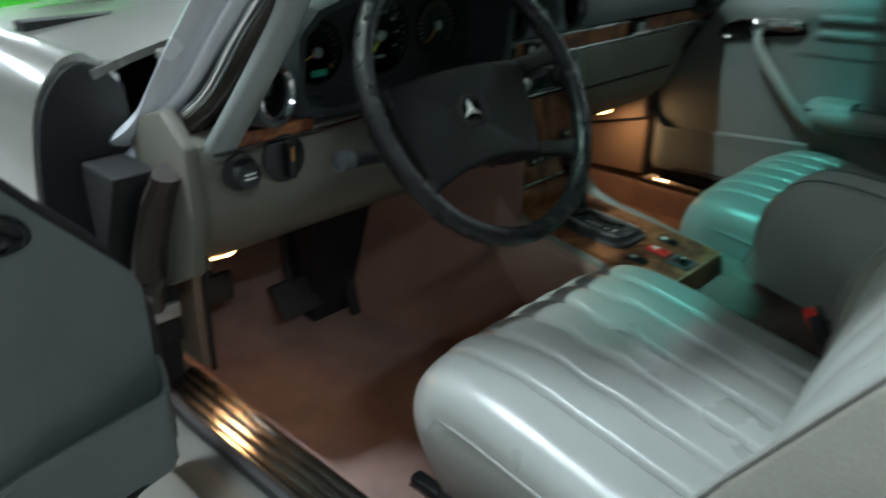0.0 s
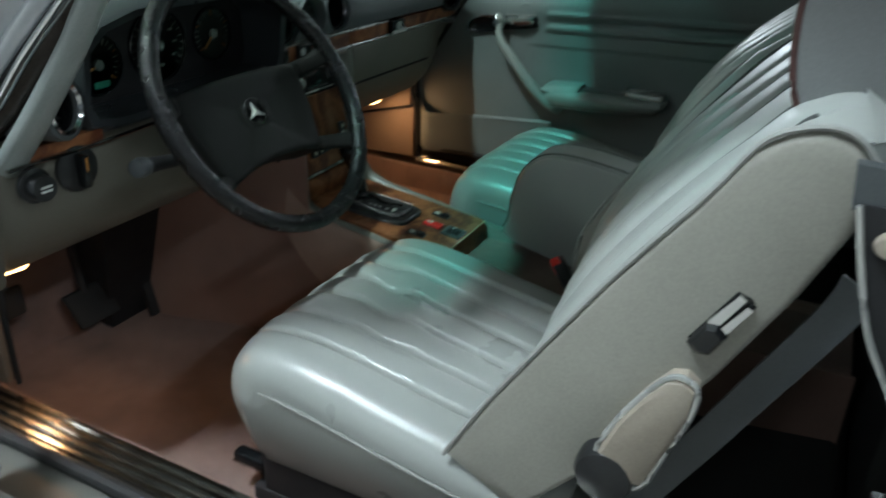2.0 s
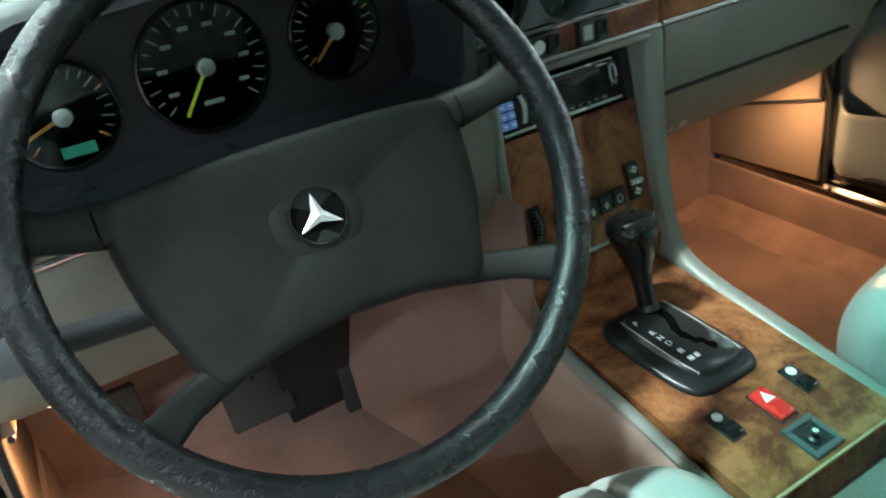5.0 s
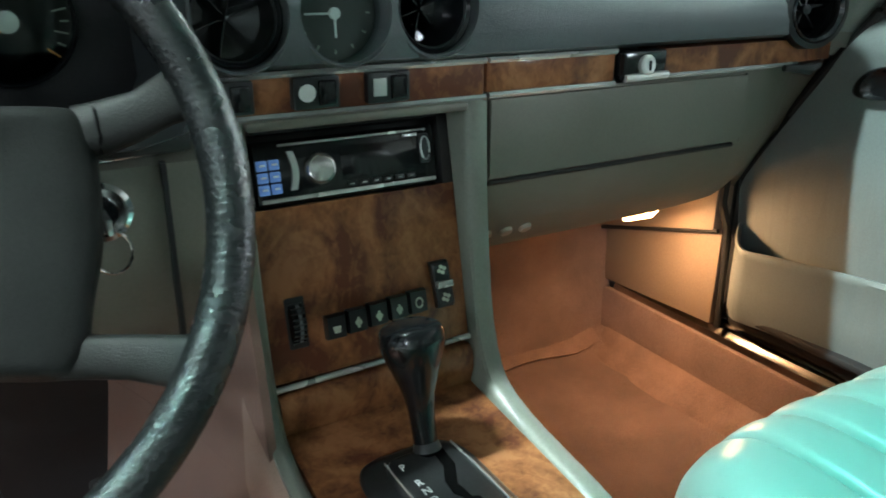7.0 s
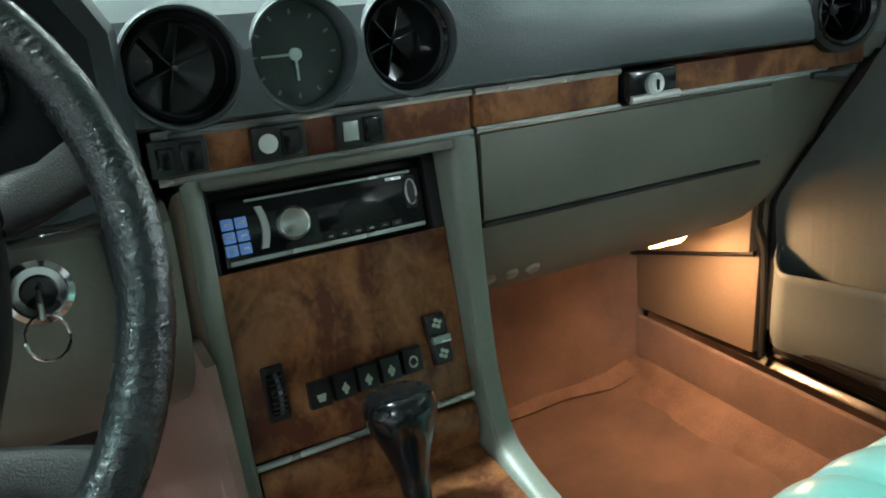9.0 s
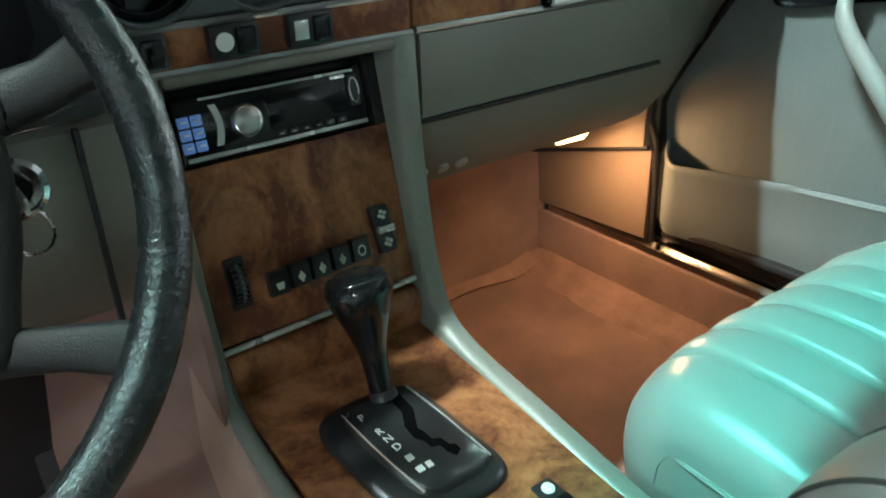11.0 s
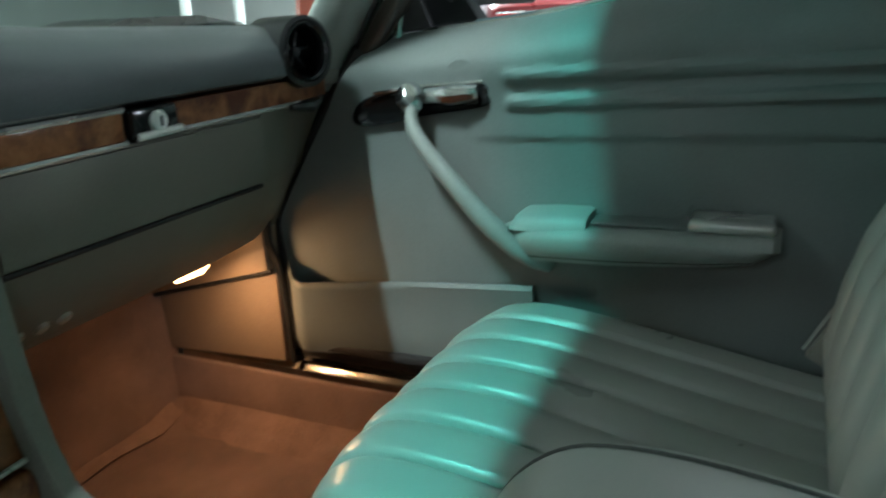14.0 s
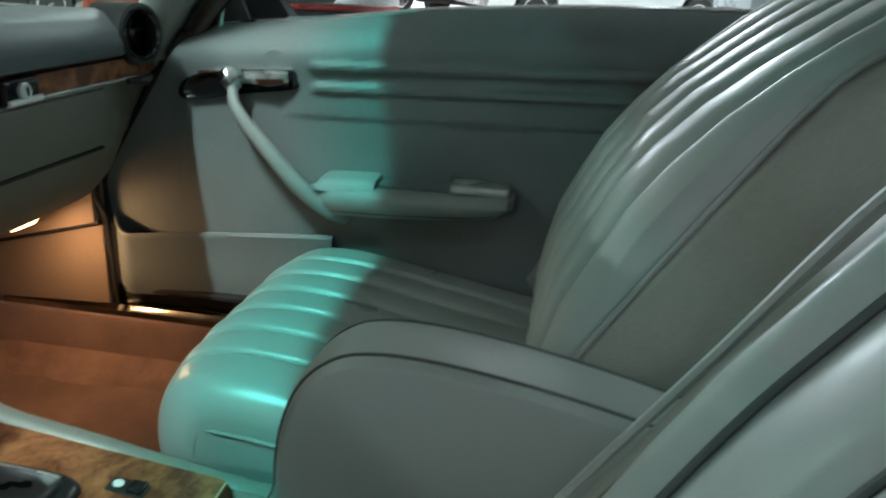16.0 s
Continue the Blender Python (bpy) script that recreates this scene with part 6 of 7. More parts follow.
def car_seat(name, cx, y0, sx, label, hip, front, edge, rise=0.0, fall=0.045, top=1.0, twist=0.0, bolster=0.0, crown=2, pleat=1.0, hollow=0.0):
    """A seat whose cushion's nose is at y0; sx is its outer side."""
    s = thing(name, (cx, y0 - 0.30, 0.20), label, "car seat", "front seats")
    W = 0.250
    prof = smooth_path([(0, y0 - 0.030, 0.262), (0, y0 - 0.014, 0.33), (0, y0 - 0.002, 0.392), (0, y0, 0.432), (0, y0 - 0.009, 0.470), (0, y0 - 0.034, 0.501), (0, y0 - 0.075, 0.517), (0, y0 - 0.16, 0.516), (0, y0 - 0.30, 0.492), (0, y0 - 0.44, 0.468), (0, y0 - 0.55, 0.46)], 7)
    prof = [Vector((0, p.y, p.z + rise * min(1.0, max(0.0, (p.z - 0.34) / 0.10)))) for p in prof]
    nrm = []
    for i in range(len(prof)):
        t = (prof[min(i + 1, len(prof) - 1)] - prof[max(i - 1, 0)]).normalized()
        nrm.append(Vector((0, -t.z, t.y)) * -1)
    n_ = len(prof) - 1

    def plan(y):
        return min(1.0, max(0.0, (y - (y0 - 0.16)) / 0.14))

    def cushion(u, v):
        i = u * n_
        k = min(int(i), n_ - 1)
        p, n = prof[k].lerp(prof[k + 1], i - k), nrm[k].lerp(nrm[k + 1], i - k)
        r = 0.042
        far = lerp(-1, 1, v) * (W - r + r * math.pi / 2 + 0.010)
        turn = max(0.0, abs(far) - (W - r)) / r
        x, drop = far, 0.0
        if turn > math.pi / 2:
            x, drop = math.copysign(W, far), r + (turn - math.pi / 2) * r
        elif turn > 0:
            x = math.copysign(W - r + r * math.sin(turn), far)
            drop = r * (1 - math.cos(turn))
        amount = min(1.0, max(0.0, (u - 0.31) / 0.20))
        bow = 0.018 * (1 - (x / W) ** 2) * (1 - amount * 0.65)
        q = p + n * (flute(x) * amount - drop + bow * 0.6 + 0.0012 * noise.noise((x * 16, p.y * 10, cx)) + 0.0003 * amount * noise.noise((x * 60, p.y * 25, cx + 5)))
        if hollow:
            # sat-in dip that runs slantwise over the cushion, with raised folds beside it
            s_ = (p.y - (y0 - 0.17)) - 0.55 * (x + 0.02) + 0.02 * noise.noise((x * 9, p.y * 9, 2))
            here = math.exp(-((x - 0.03) / 0.13) ** 2) * math.exp(-((p.y - (y0 - 0.20)) / 0.13) ** 2)
            q = q + Vector((0, 0, hollow * here * (0.55 * math.exp(-((s_ - 0.042) / 0.020) ** 2) + 0.7 * math.exp(-((s_ + 0.045) / 0.024) ** 2) - 1.1 * math.exp(-(s_ / 0.026) ** 2))))
        x *= 1 - 0.26 * max(0.0, min(1.0, (0.455 - p.z) / 0.19)) ** 1.3 * (u < 0.5)
        return Vector((cx + x, q.y - 0.030 * max(0.0, (abs(x) - (W - 0.12)) / 0.12) ** 2.2 * plan(q.y), q.z))

    cu = part("cushion", thicken(grid(cushion, 70, 220), 0.012), VINYL, s, "grey fluted vinyl cushion")
    # Dark tubes put the shade of the stitched creases into the grooves.
    for q in GROOVES:
        v = 0.5 + 0.5 * q / (W - 0.042 + 0.042 * math.pi / 2 + 0.010)
        part("crease_shade", tube([cushion(0.34 + 0.66 * i / 40, v) + Vector((0, 0.0004, 0.0008)) for i in range(41)], 0.0022, 6), SEAM, cu)
    rim = [prof[i] - nrm[i] * 0.043 for i in range(0, n_ + 1, 2)]
    sides = []
    for inset, zb in ((0.001, 0.447), (0.0105, 0.405), (0.026, 0.358), (0.046, 0.312), (0.066, 0.272)):
        sides.append((W - inset, [(p.y - 0.030 * plan(p.y) - 0.25 * inset, max(p.z, zb)) for p in rim] + [(y0 - 0.54, zb), (y0 - 0.06, zb - 0.003)]))
    part("cushion_side", loft([[(cx - w, y, z) for y, z in ring] for w, ring in sides] + [[(cx + w, y, z) for y, z in ring] for w, ring in reversed(sides)]), VINYL, s, "grey vinyl cushion side")
    for q in (-1, 1):
        part("cushion_piping", tube(smooth_path([(cx + q * (W - 0.010), y0 - 0.075, 0.461 + rise), (cx + q * (W - 0.001), y0 - 0.10, 0.464 + rise), (cx + q * (W + 0.001), y0 - 0.16, 0.460 + rise), (cx + q * (W + 0.001), y0 - 0.30, 0.436 + rise), (cx + q * W, y0 - 0.52, 0.398 + rise)], 5), 0.0024, 6), PIPING, s, "welt piping")
    # backrest in its own leaning frame: x across, h up, d towards the front
    rec = radians(32)
    foot = Vector((cx, y0 - hip, 0.455))
    U, D = Vector((0, -math.sin(rec), math.cos(rec))), Vector((0, math.cos(rec), math.sin(rec)))

    def width(h):
        return at_curve([(0, 0.236), (0.1, 0.246), (0.5, 0.244), (0.58, 0.242), (0.60, 0.240), (0.62, 0.236), (0.635, 0.229), (0.645, 0.218), (0.652, 0.203), (0.657, 0.178), (0.66, 0.14)], h)[0]

    def depth(h):
        return at_curve([(0, 0.052), (0.10, 0.062), (0.25, 0.062), (0.47, 0.058), (0.56, 0.052), (0.60, 0.046), (0.62, 0.041), (0.637, 0.033), (0.648, 0.025), (0.655, 0.017), (0.66, 0.006)], h)[0]

    def swell(h):
        return at_curve(front, h)[0]

    hs = [-0.03, 0.0, 0.03, 0.07, 0.12, 0.18, 0.24, 0.30, 0.36, 0.42, 0.48, 0.53, 0.57, 0.585, 0.60, 0.612, 0.622, 0.630, 0.637, 0.643, 0.648, 0.652, 0.655, 0.6575, 0.66]
    rings, inner, seams = [], [], [[] for q in GROOVES]
    for h in hs:
        w, d = width(h), depth(h)
        up = h if h < 0.56 else 0.56 + (h - 0.56) * top
        ring = []
        nf = 180
        for i in range(nf + 1):
            x = lerp(-1, 1, i / nf) * w
            e = abs(x) / w
            bol = bolster * min(1, max(0, (abs(x) - 0.185) / 0.04)) * (1 if h < 0.56 else 0.4)
            f = swell(h) + twist * x / w + bol - fall * max(0, (e - 0.86) / 0.14) ** 2.0
            amt = min(1, h / 0.05) * min(1, max(0, (0.645 - h) / 0.06))
            f += pleat * flute(x * 0.205 / max(w, 0.18), 0.015 - 0.006 * max(0, (h - 0.36) / 0.25), 0.0085, 0.0100 - 0.006 * max(0, (h - 0.36) / 0.25)) * amt + 0.002 * noise.noise((x * 16, h * 14, cx))
            f += (0.014 if crown == 4 else 0.024) * math.sin(math.pi * min(max(h - 0.02, 0) / 0.50, 1)) * (1 - e ** crown)
            ring.append(foot + Vector((x, 0, 0)) + U * up + D * f)
        if 0.0 <= h <= 0.62:
            for row, q in zip(seams, GROOVES):
                i = (q * max(w, 0.18) / 0.205 / w + 1) / 2 * nf
                row.append(ring[int(i)].lerp(ring[int(i) + 1], i - int(i)) + D * 0.0014)
        for i in range(21):
            x = lerp(1, -1, i / 20) * w
            e = abs(x) / w
            ring.append(foot + Vector((x, 0, 0)) + U * up - D * (d * 1.5 - min(0.03, d * 0.6) * max(0, (e - 0.8) / 0.2) ** 2))
        rings.append(ring)
    br = part("backrest", loft(rings), LIGHTENED_VINYL, s, "grey fluted vinyl backrest", smooth=70)
    # Backrest creases get their shade from dark tubes too.
    for row in seams:
        part("crease_shade", tube(smooth_path(row, 3), 0.0027, 6), SEAM, br)
    for q in (-1, 1):
        rim_d = edge + twist * (1 + q)
        rg = []
        for off, sc in ((-0.010, 1.0), (0.004, 1.0), (0.0085, 0.985), (0.0110, 0.955), (0.0122, 0.90)):
            ring = []
            for h, d in ((0.02, edge - 0.010), (0.14, rim_d - 0.002), (0.36, rim_d - 0.002), (0.50, rim_d - 0.010), (0.560, max(0.034, 0.62 * edge)), (0.590, max(0.020, 0.36 * edge)), (0.608, 0.000), (0.612, -0.022), (0.604, -0.046), (0.56, -0.072), (0.48, -0.086), (0.36, -0.097), (0.18, -0.095), (0.03, -0.075)):
                hh, dd = 0.30 + (h - 0.30) * sc, -0.025 + (d + 0.025) * sc
                ring.append(foot + Vector((q * (0.240 + off), 0, 0)) + U * hh + D * dd)
            rg.append(ring)
        sp = part("side_cap", loft(rg), VINYL_SIDE, s, "smooth grey side of the backrest", smooth=60)
        part("side_piping", tube(smooth_path([foot + Vector((q * 0.2485, 0, 0)) + U * h + D * d for h, d in ((0.02, edge - 0.008), (0.14, rim_d), (0.36, rim_d), (0.50, rim_d - 0.008), (0.562, max(0.036, 0.63 * edge)), (0.593, max(0.021, 0.37 * edge)), (0.611, 0.000), (0.615, -0.022), (0.607, -0.047))], 5), 0.0034, 6), PIPING, sp, "welt piping")
    # headrest
    hc = foot + U * 0.664 + D * 0.014
    rh = radians(-6)
    HU, HD = Vector((0, -math.sin(rh), math.cos(rh))), Vector((0, math.cos(rh), math.sin(rh)))
    rings = []
    for x, k in ((-0.140, 0.80), (-0.138, 0.88), (-0.130, 0.945), (-0.118, 0.98), (-0.07, 1.0), (0.0, 1.005), (0.07, 1.0), (0.118, 0.98), (0.130, 0.945), (0.138, 0.88), (0.140, 0.80)):
        ring = []
        for i in range(40):
            a = 2 * math.pi * i / 40
            ca, sa = math.cos(a), math.sin(a)
            p = 2.5
            rr = (abs(ca / 0.073) ** p + abs(sa / 0.110) ** p) ** (-1 / p)
            ring.append(hc + Vector((x, 0, 0)) + HD * (rr * ca * k) + HU * (rr * sa * k))
        rings.append(ring)
    hd = part("headrest", loft(rings), HEAD_VINYL, s, "dark grey padded headrest")
    for q in (-1, 1):
        part("headrest_piping", tube([hc + Vector((q * 0.133, 0, 0)) + HD * (0.94 * (abs(math.cos(a) / 0.073) ** 2.5 + abs(math.sin(a) / 0.110) ** 2.5) ** (-0.4) * math.cos(a)) + HU * (0.94 * (abs(math.cos(a) / 0.073) ** 2.5 + abs(math.sin(a) / 0.110) ** 2.5) ** (-0.4) * math.sin(a)) for a in [2 * math.pi * i / 40 for i in range(40)]], 0.0038, 6, closed=True), DARK_PIPING, hd, "dark red welt piping")
    for q in (-0.06, 0.06):
        part("headrest_post", tube([foot + Vector((q, 0, 0)) + U * 0.58, hc + Vector((q, 0, 0)) - HU * 0.06], 0.007, 8), CHROME, s)
    # recliner and tilt levers on the outer side
    def at_side(h, d, o):
        return foot + Vector((sx * (0.250 + 0.8 * o), 0, 0)) + U * (0.412 + (h - 0.424) * 0.80) + D * (-0.060 + (d + 0.060) * 0.78)

    lv = part("tilt_latch", bevel(loft([[at_side(h, d, o) for h, d in ring] for o, ring in (
        (0.0, ((0.380, -0.044), (0.376, -0.060), (0.384, -0.076), (0.470, -0.071), (0.474, -0.060), (0.470, -0.042))),
        (0.006, ((0.381, -0.045), (0.377, -0.060), (0.385, -0.075), (0.468, -0.070), (0.472, -0.060), (0.468, -0.043))))]), 0.002, 1), BLACK_GLOSS, s, "black backrest latch")
    part("latch_grip", bevel(loft([[at_side(0.402 + h * k, -0.060 + d * k, o) for h, d in ((-0.022, 0.014), (-0.026, -0.002), (-0.016, -0.016), (0.018, -0.014), (0.022, 0.004), (0.014, 0.015))] for o, k in ((0.004, 1.0), (0.014, 1.0), (0.020, 0.72))]), 0.0025, 2), BLACK_GLOSS, lv)
    for d, h0, h1, w in ((-0.0505, 0.418, 0.470, 0.0065), (-0.0655, 0.414, 0.466, 0.0050)):
        part("latch_lever", bevel(loft([[at_side(h0, d - w, o), at_side(h1, d - w * 0.8, o), at_side(h1, d + w * 0.8, o), at_side(h0, d + w, o)] for o in (0.004, 0.013)]), 0.003, 2), CHROME, lv, "chrome latch lever")
    lc = foot + Vector((sx * 0.262, 0, 0)) + U * 0.262 - D * 0.088
    cv = part("hinge_cover", loft([[lc + Vector((sx * o, 0, 0)) + U * (h * k) + D * (d * k) for h, d in ((0.078, 0.025), (0.089, 0.014), (0.088, -0.002), (0.062, -0.017), (0.010, -0.031), (-0.048, -0.044), (-0.066, -0.020), (-0.054, 0.014), (0.0, 0.026), (0.045, 0.028))] for o, k in ((-0.02, 1.0), (0.006, 1.0), (0.014, 0.94), (0.017, 0.82))]), KICK, s, "cream hinge cover with chrome edge")
    part("cover_edge", tube(smooth_path([lc + Vector((sx * 0.010, 0, 0)) + U * h + D * d for h, d in ((0.078, 0.025), (0.089, 0.014), (0.088, -0.002), (0.062, -0.017), (0.010, -0.031), (-0.048, -0.044), (-0.066, -0.020), (-0.054, 0.014), (0.0, 0.026), (0.045, 0.028))], 4, closed=True), 0.0036, 8, closed=True), SILVER_TRIM, cv, "chrome cover edge")
    part("recliner_knob", revolve([(0.034, -0.02), (0.034, 0.010), (0.030, 0.018), (0.012, 0.022), (0.0, 0.021)], foot + Vector((sx * 0.262, 0, 0)) + U * 0.192 - D * 0.098, (sx, 0, 0), 28), BLACK, s, "round black recliner knob")
    for q in (-0.19, 0.19):
        part("seat_rail", box(cx + q - 0.018, cx + q + 0.018, y0 - 0.55, y0 - 0.03, 0.215, 0.245, 0.003), BLACK_MATTE, s)
        part("seat_stand", box(cx + q - 0.014, cx + q + 0.014, y0 - 0.50, y0 - 0.05, 0.24, 0.335, 0.004), BLACK_MATTE, s)
    hx = cx + sx * 0.186
    sh = part("slide_handle", box(hx - 0.013, hx + 0.013, y0 - 0.045, y0 + 0.020, 0.262, 0.288, 0.008, 3), BLACK_GLOSS, s, "black seat slide handle")
    part("handle_trim", tube([(hx - 0.0125, y0 + 0.018, 0.270), (hx - 0.0125, y0 - 0.040, 0.270)], 0.0022, 6), CHROME, sh)
    part("handle_stem", tube([(hx, y0 - 0.03, 0.268), (hx, y0 - 0.05, 0.235), (hx, y0 - 0.12, 0.225)], 0.007, 8), BLACK_MATTE, sh)
    return s


BACK = [(-0.03, -0.010), (0.0, 0.030), (0.03, 0.058), (0.085, 0.092), (0.18, 0.118), (0.32, 0.132), (0.44, 0.117), (0.55, 0.085), (0.60, 0.062), (0.635, 0.040), (0.652, 0.022), (0.66, 0.008)]
car_seat("driver_seat", -0.387, -0.088, -1, "grey fluted vinyl driver seat with chrome levers", 0.409, [(-0.03, -0.03), (0.0, -0.014), (0.05, 0.004), (0.107, 0.024), (0.18, 0.042), (0.25, 0.052), (0.32, 0.057), (0.38, 0.057), (0.47, 0.054), (0.55, 0.046), (0.60, 0.036), (0.635, 0.022), (0.652, 0.010), (0.66, 0.0)], 0.044, 0.012, 0.035, 0.72, 0.024, 0.015, 4, 0.5, 0.009)
car_seat("passenger_seat", 0.412, -0.060, 1, "grey fluted vinyl passenger seat, glossy and creased", 0.480, BACK, 0.090, 0.026, 0.016, crown=4)

# ---- belts ----
bk = thing("belt_buckle", (-0.118, -0.46, 0.43), "black seat belt buckle with a red button", "belt buckle", "seat belts")
bmx = look((-0.125, -0.50, 0.45), (-0.165, -0.43, 0.60))
part("buckle_body", box(-0.016, 0.016, -0.012, 0.012, -0.115, -0.02, 0.004, m=bmx), BLACK, bk)
part("buckle_button", box(-0.013, 0.013, -0.0135, 0.004, -0.117, -0.095, 0.002, m=bmx), RED_SWITCH, bk, "red release button")
part("buckle_stalk", tube([bmx @ Vector((0, 0, -0.03)), bmx @ Vector((0, 0, 0.06))], 0.008, 8, flat=0.5), BLACK_MATTE, bk)
bt = thing("shoulder_belt", (-0.70, -0.90, 0.40), "dark seat belt webbing hung from a grey bracket", "seat belt", "seat belts")
part("webbing", loft([[p + Vector((0.002, 0.022, 0)), p + Vector((0.002, -0.022, 0)), p + Vector((-0.001, -0.022, 0)), p + Vector((-0.001, 0.022, 0))] for p in smooth_path([(-0.70, -0.868, 0.935), (-0.70, -0.880, 0.89), (-0.70, -0.900, 0.83), (-0.702, -0.935, 0.765), (-0.705, -0.960, 0.68), (-0.71, -0.975, 0.50), (-0.71, -0.98, 0.38)], 6)]), BLACK_MATTE, bt)
part("webbing_edge", tube(smooth_path([(-0.704, -0.846, 0.935), (-0.704, -0.858, 0.89), (-0.704, -0.878, 0.83), (-0.706, -0.913, 0.765), (-0.709, -0.938, 0.68), (-0.714, -0.953, 0.50), (-0.714, -0.958, 0.38)], 6), 0.003, 6), SILVER_TRIM, bt, "pale webbing edge")
part("lap_webbing", loft([[p + Vector((0.0015, 0.016, 0.008)), p + Vector((0.0015, -0.016, -0.008)), p + Vector((-0.0015, -0.016, -0.008)), p + Vector((-0.0015, 0.016, 0.008))] for p in smooth_path([(-0.600, -0.872, 0.825), (-0.600, -0.862, 0.790), (-0.600, -0.815, 0.695), (-0.602, -0.770, 0.605), (-0.606, -0.725, 0.520), (-0.610, -0.690, 0.440)], 5)]), DASH_PAD, bt, "grey lap webbing")
part("bracket", loft([[(-0.672, -0.838, 0.962), (-0.698, -0.838, 0.965), (-0.70, -0.868, 0.965), (-0.675, -0.87, 0.962)], [(-0.675, -0.842, 0.925), (-0.696, -0.842, 0.928), (-0.698, -0.875, 0.928), (-0.677, -0.88, 0.925)]]), DASH_PAD, bt, "grey belt bracket")
part("bracket_knob", revolve([(0.010, 0.0), (0.011, 0.006), (0.008, 0.011), (0.0, 0.012)], (-0.700, -0.874, 0.908), (-1, 0.2, 0), 14), KICK, bt, "cream bracket knob")
solo("loose_cable", tube(smooth_path([(0.150, -0.055, 0.40), (0.148, -0.035, 0.437), (0.152, -0.015, 0.425), (0.150, -0.010, 0.36), (0.158, -0.03, 0.25), (0.165, -0.05, 0.215)], 5), 0.004, 6), BLACK, "thin black cable looped beside the console", "cable")

# ---- vehicles in the hall ----
def wheel_part(parent, x, y, r, sx, rimmat, spokes=5):
    w = part("tyre", revolve([(r * 0.62, -0.10), (r * 0.93, -0.11), (r, -0.08), (r * 1.0, 0.0), (r, 0.08), (r * 0.93, 0.11), (r * 0.62, 0.10)], (x, y, r), (sx, 0, 0), 32), RUBBER, parent)
    part("rim", revolve([(r * 0.64, -0.09), (r * 0.66, 0.10), (r * 0.60, 0.105), (r * 0.56, 0.06), (r * 0.54, 0.02), (0.0, 0.01)], (x, y, r), (sx, 0, 0), 32), SATIN, w, "bright wheel rim")
    m = frame_of((x + sx * 0.06, y, r), (sx, 0, 0))
    for k in range(spokes):
        part("rim_spoke", box(r * 0.08, r * 0.58, -r * 0.10, r * 0.10, -0.02, 0.025, 0.01, m=m @ Matrix.Rotation(2 * math.pi * k / spokes, 4, "Z")), SATIN, w)
    part("hub_cap", revolve([(r * 0.16, 0.0), (r * 0.14, 0.05), (0.0, 0.06)], (x + sx * 0.05, y, r), (sx, 0, 0), 16), rimmat, w)


def shell(width, stations, inset=0.06):
    """A body lofted from stations (y, low, shoulder, top, half-width scale)."""
    rings = []
    for y, lo, mid, hi, k in stations:
        w = width / 2 * k
        rings.append([(-w + inset, y, lo), (-w, y, lo + 0.08), (-w, y, mid), (-w + inset * 0.5, y, hi - 0.04), (-w + inset * 1.8, y, hi), (0, y, hi + 0.02), (w - inset * 1.8, y, hi), (w - inset * 0.5, y, hi - 0.04), (w, y, mid), (w, y, lo + 0.08), (w - inset, y, lo)])
    return bevel(loft(rings), 0.012, 2, 25)


def arches(body_ob, width, r, ys):
    for y in ys:
        carve(body_ob, tube([(-width, y, r + 0.02), (width, y, r + 0.02)], r * 1.14, 28, up=(0, 0, 1)))


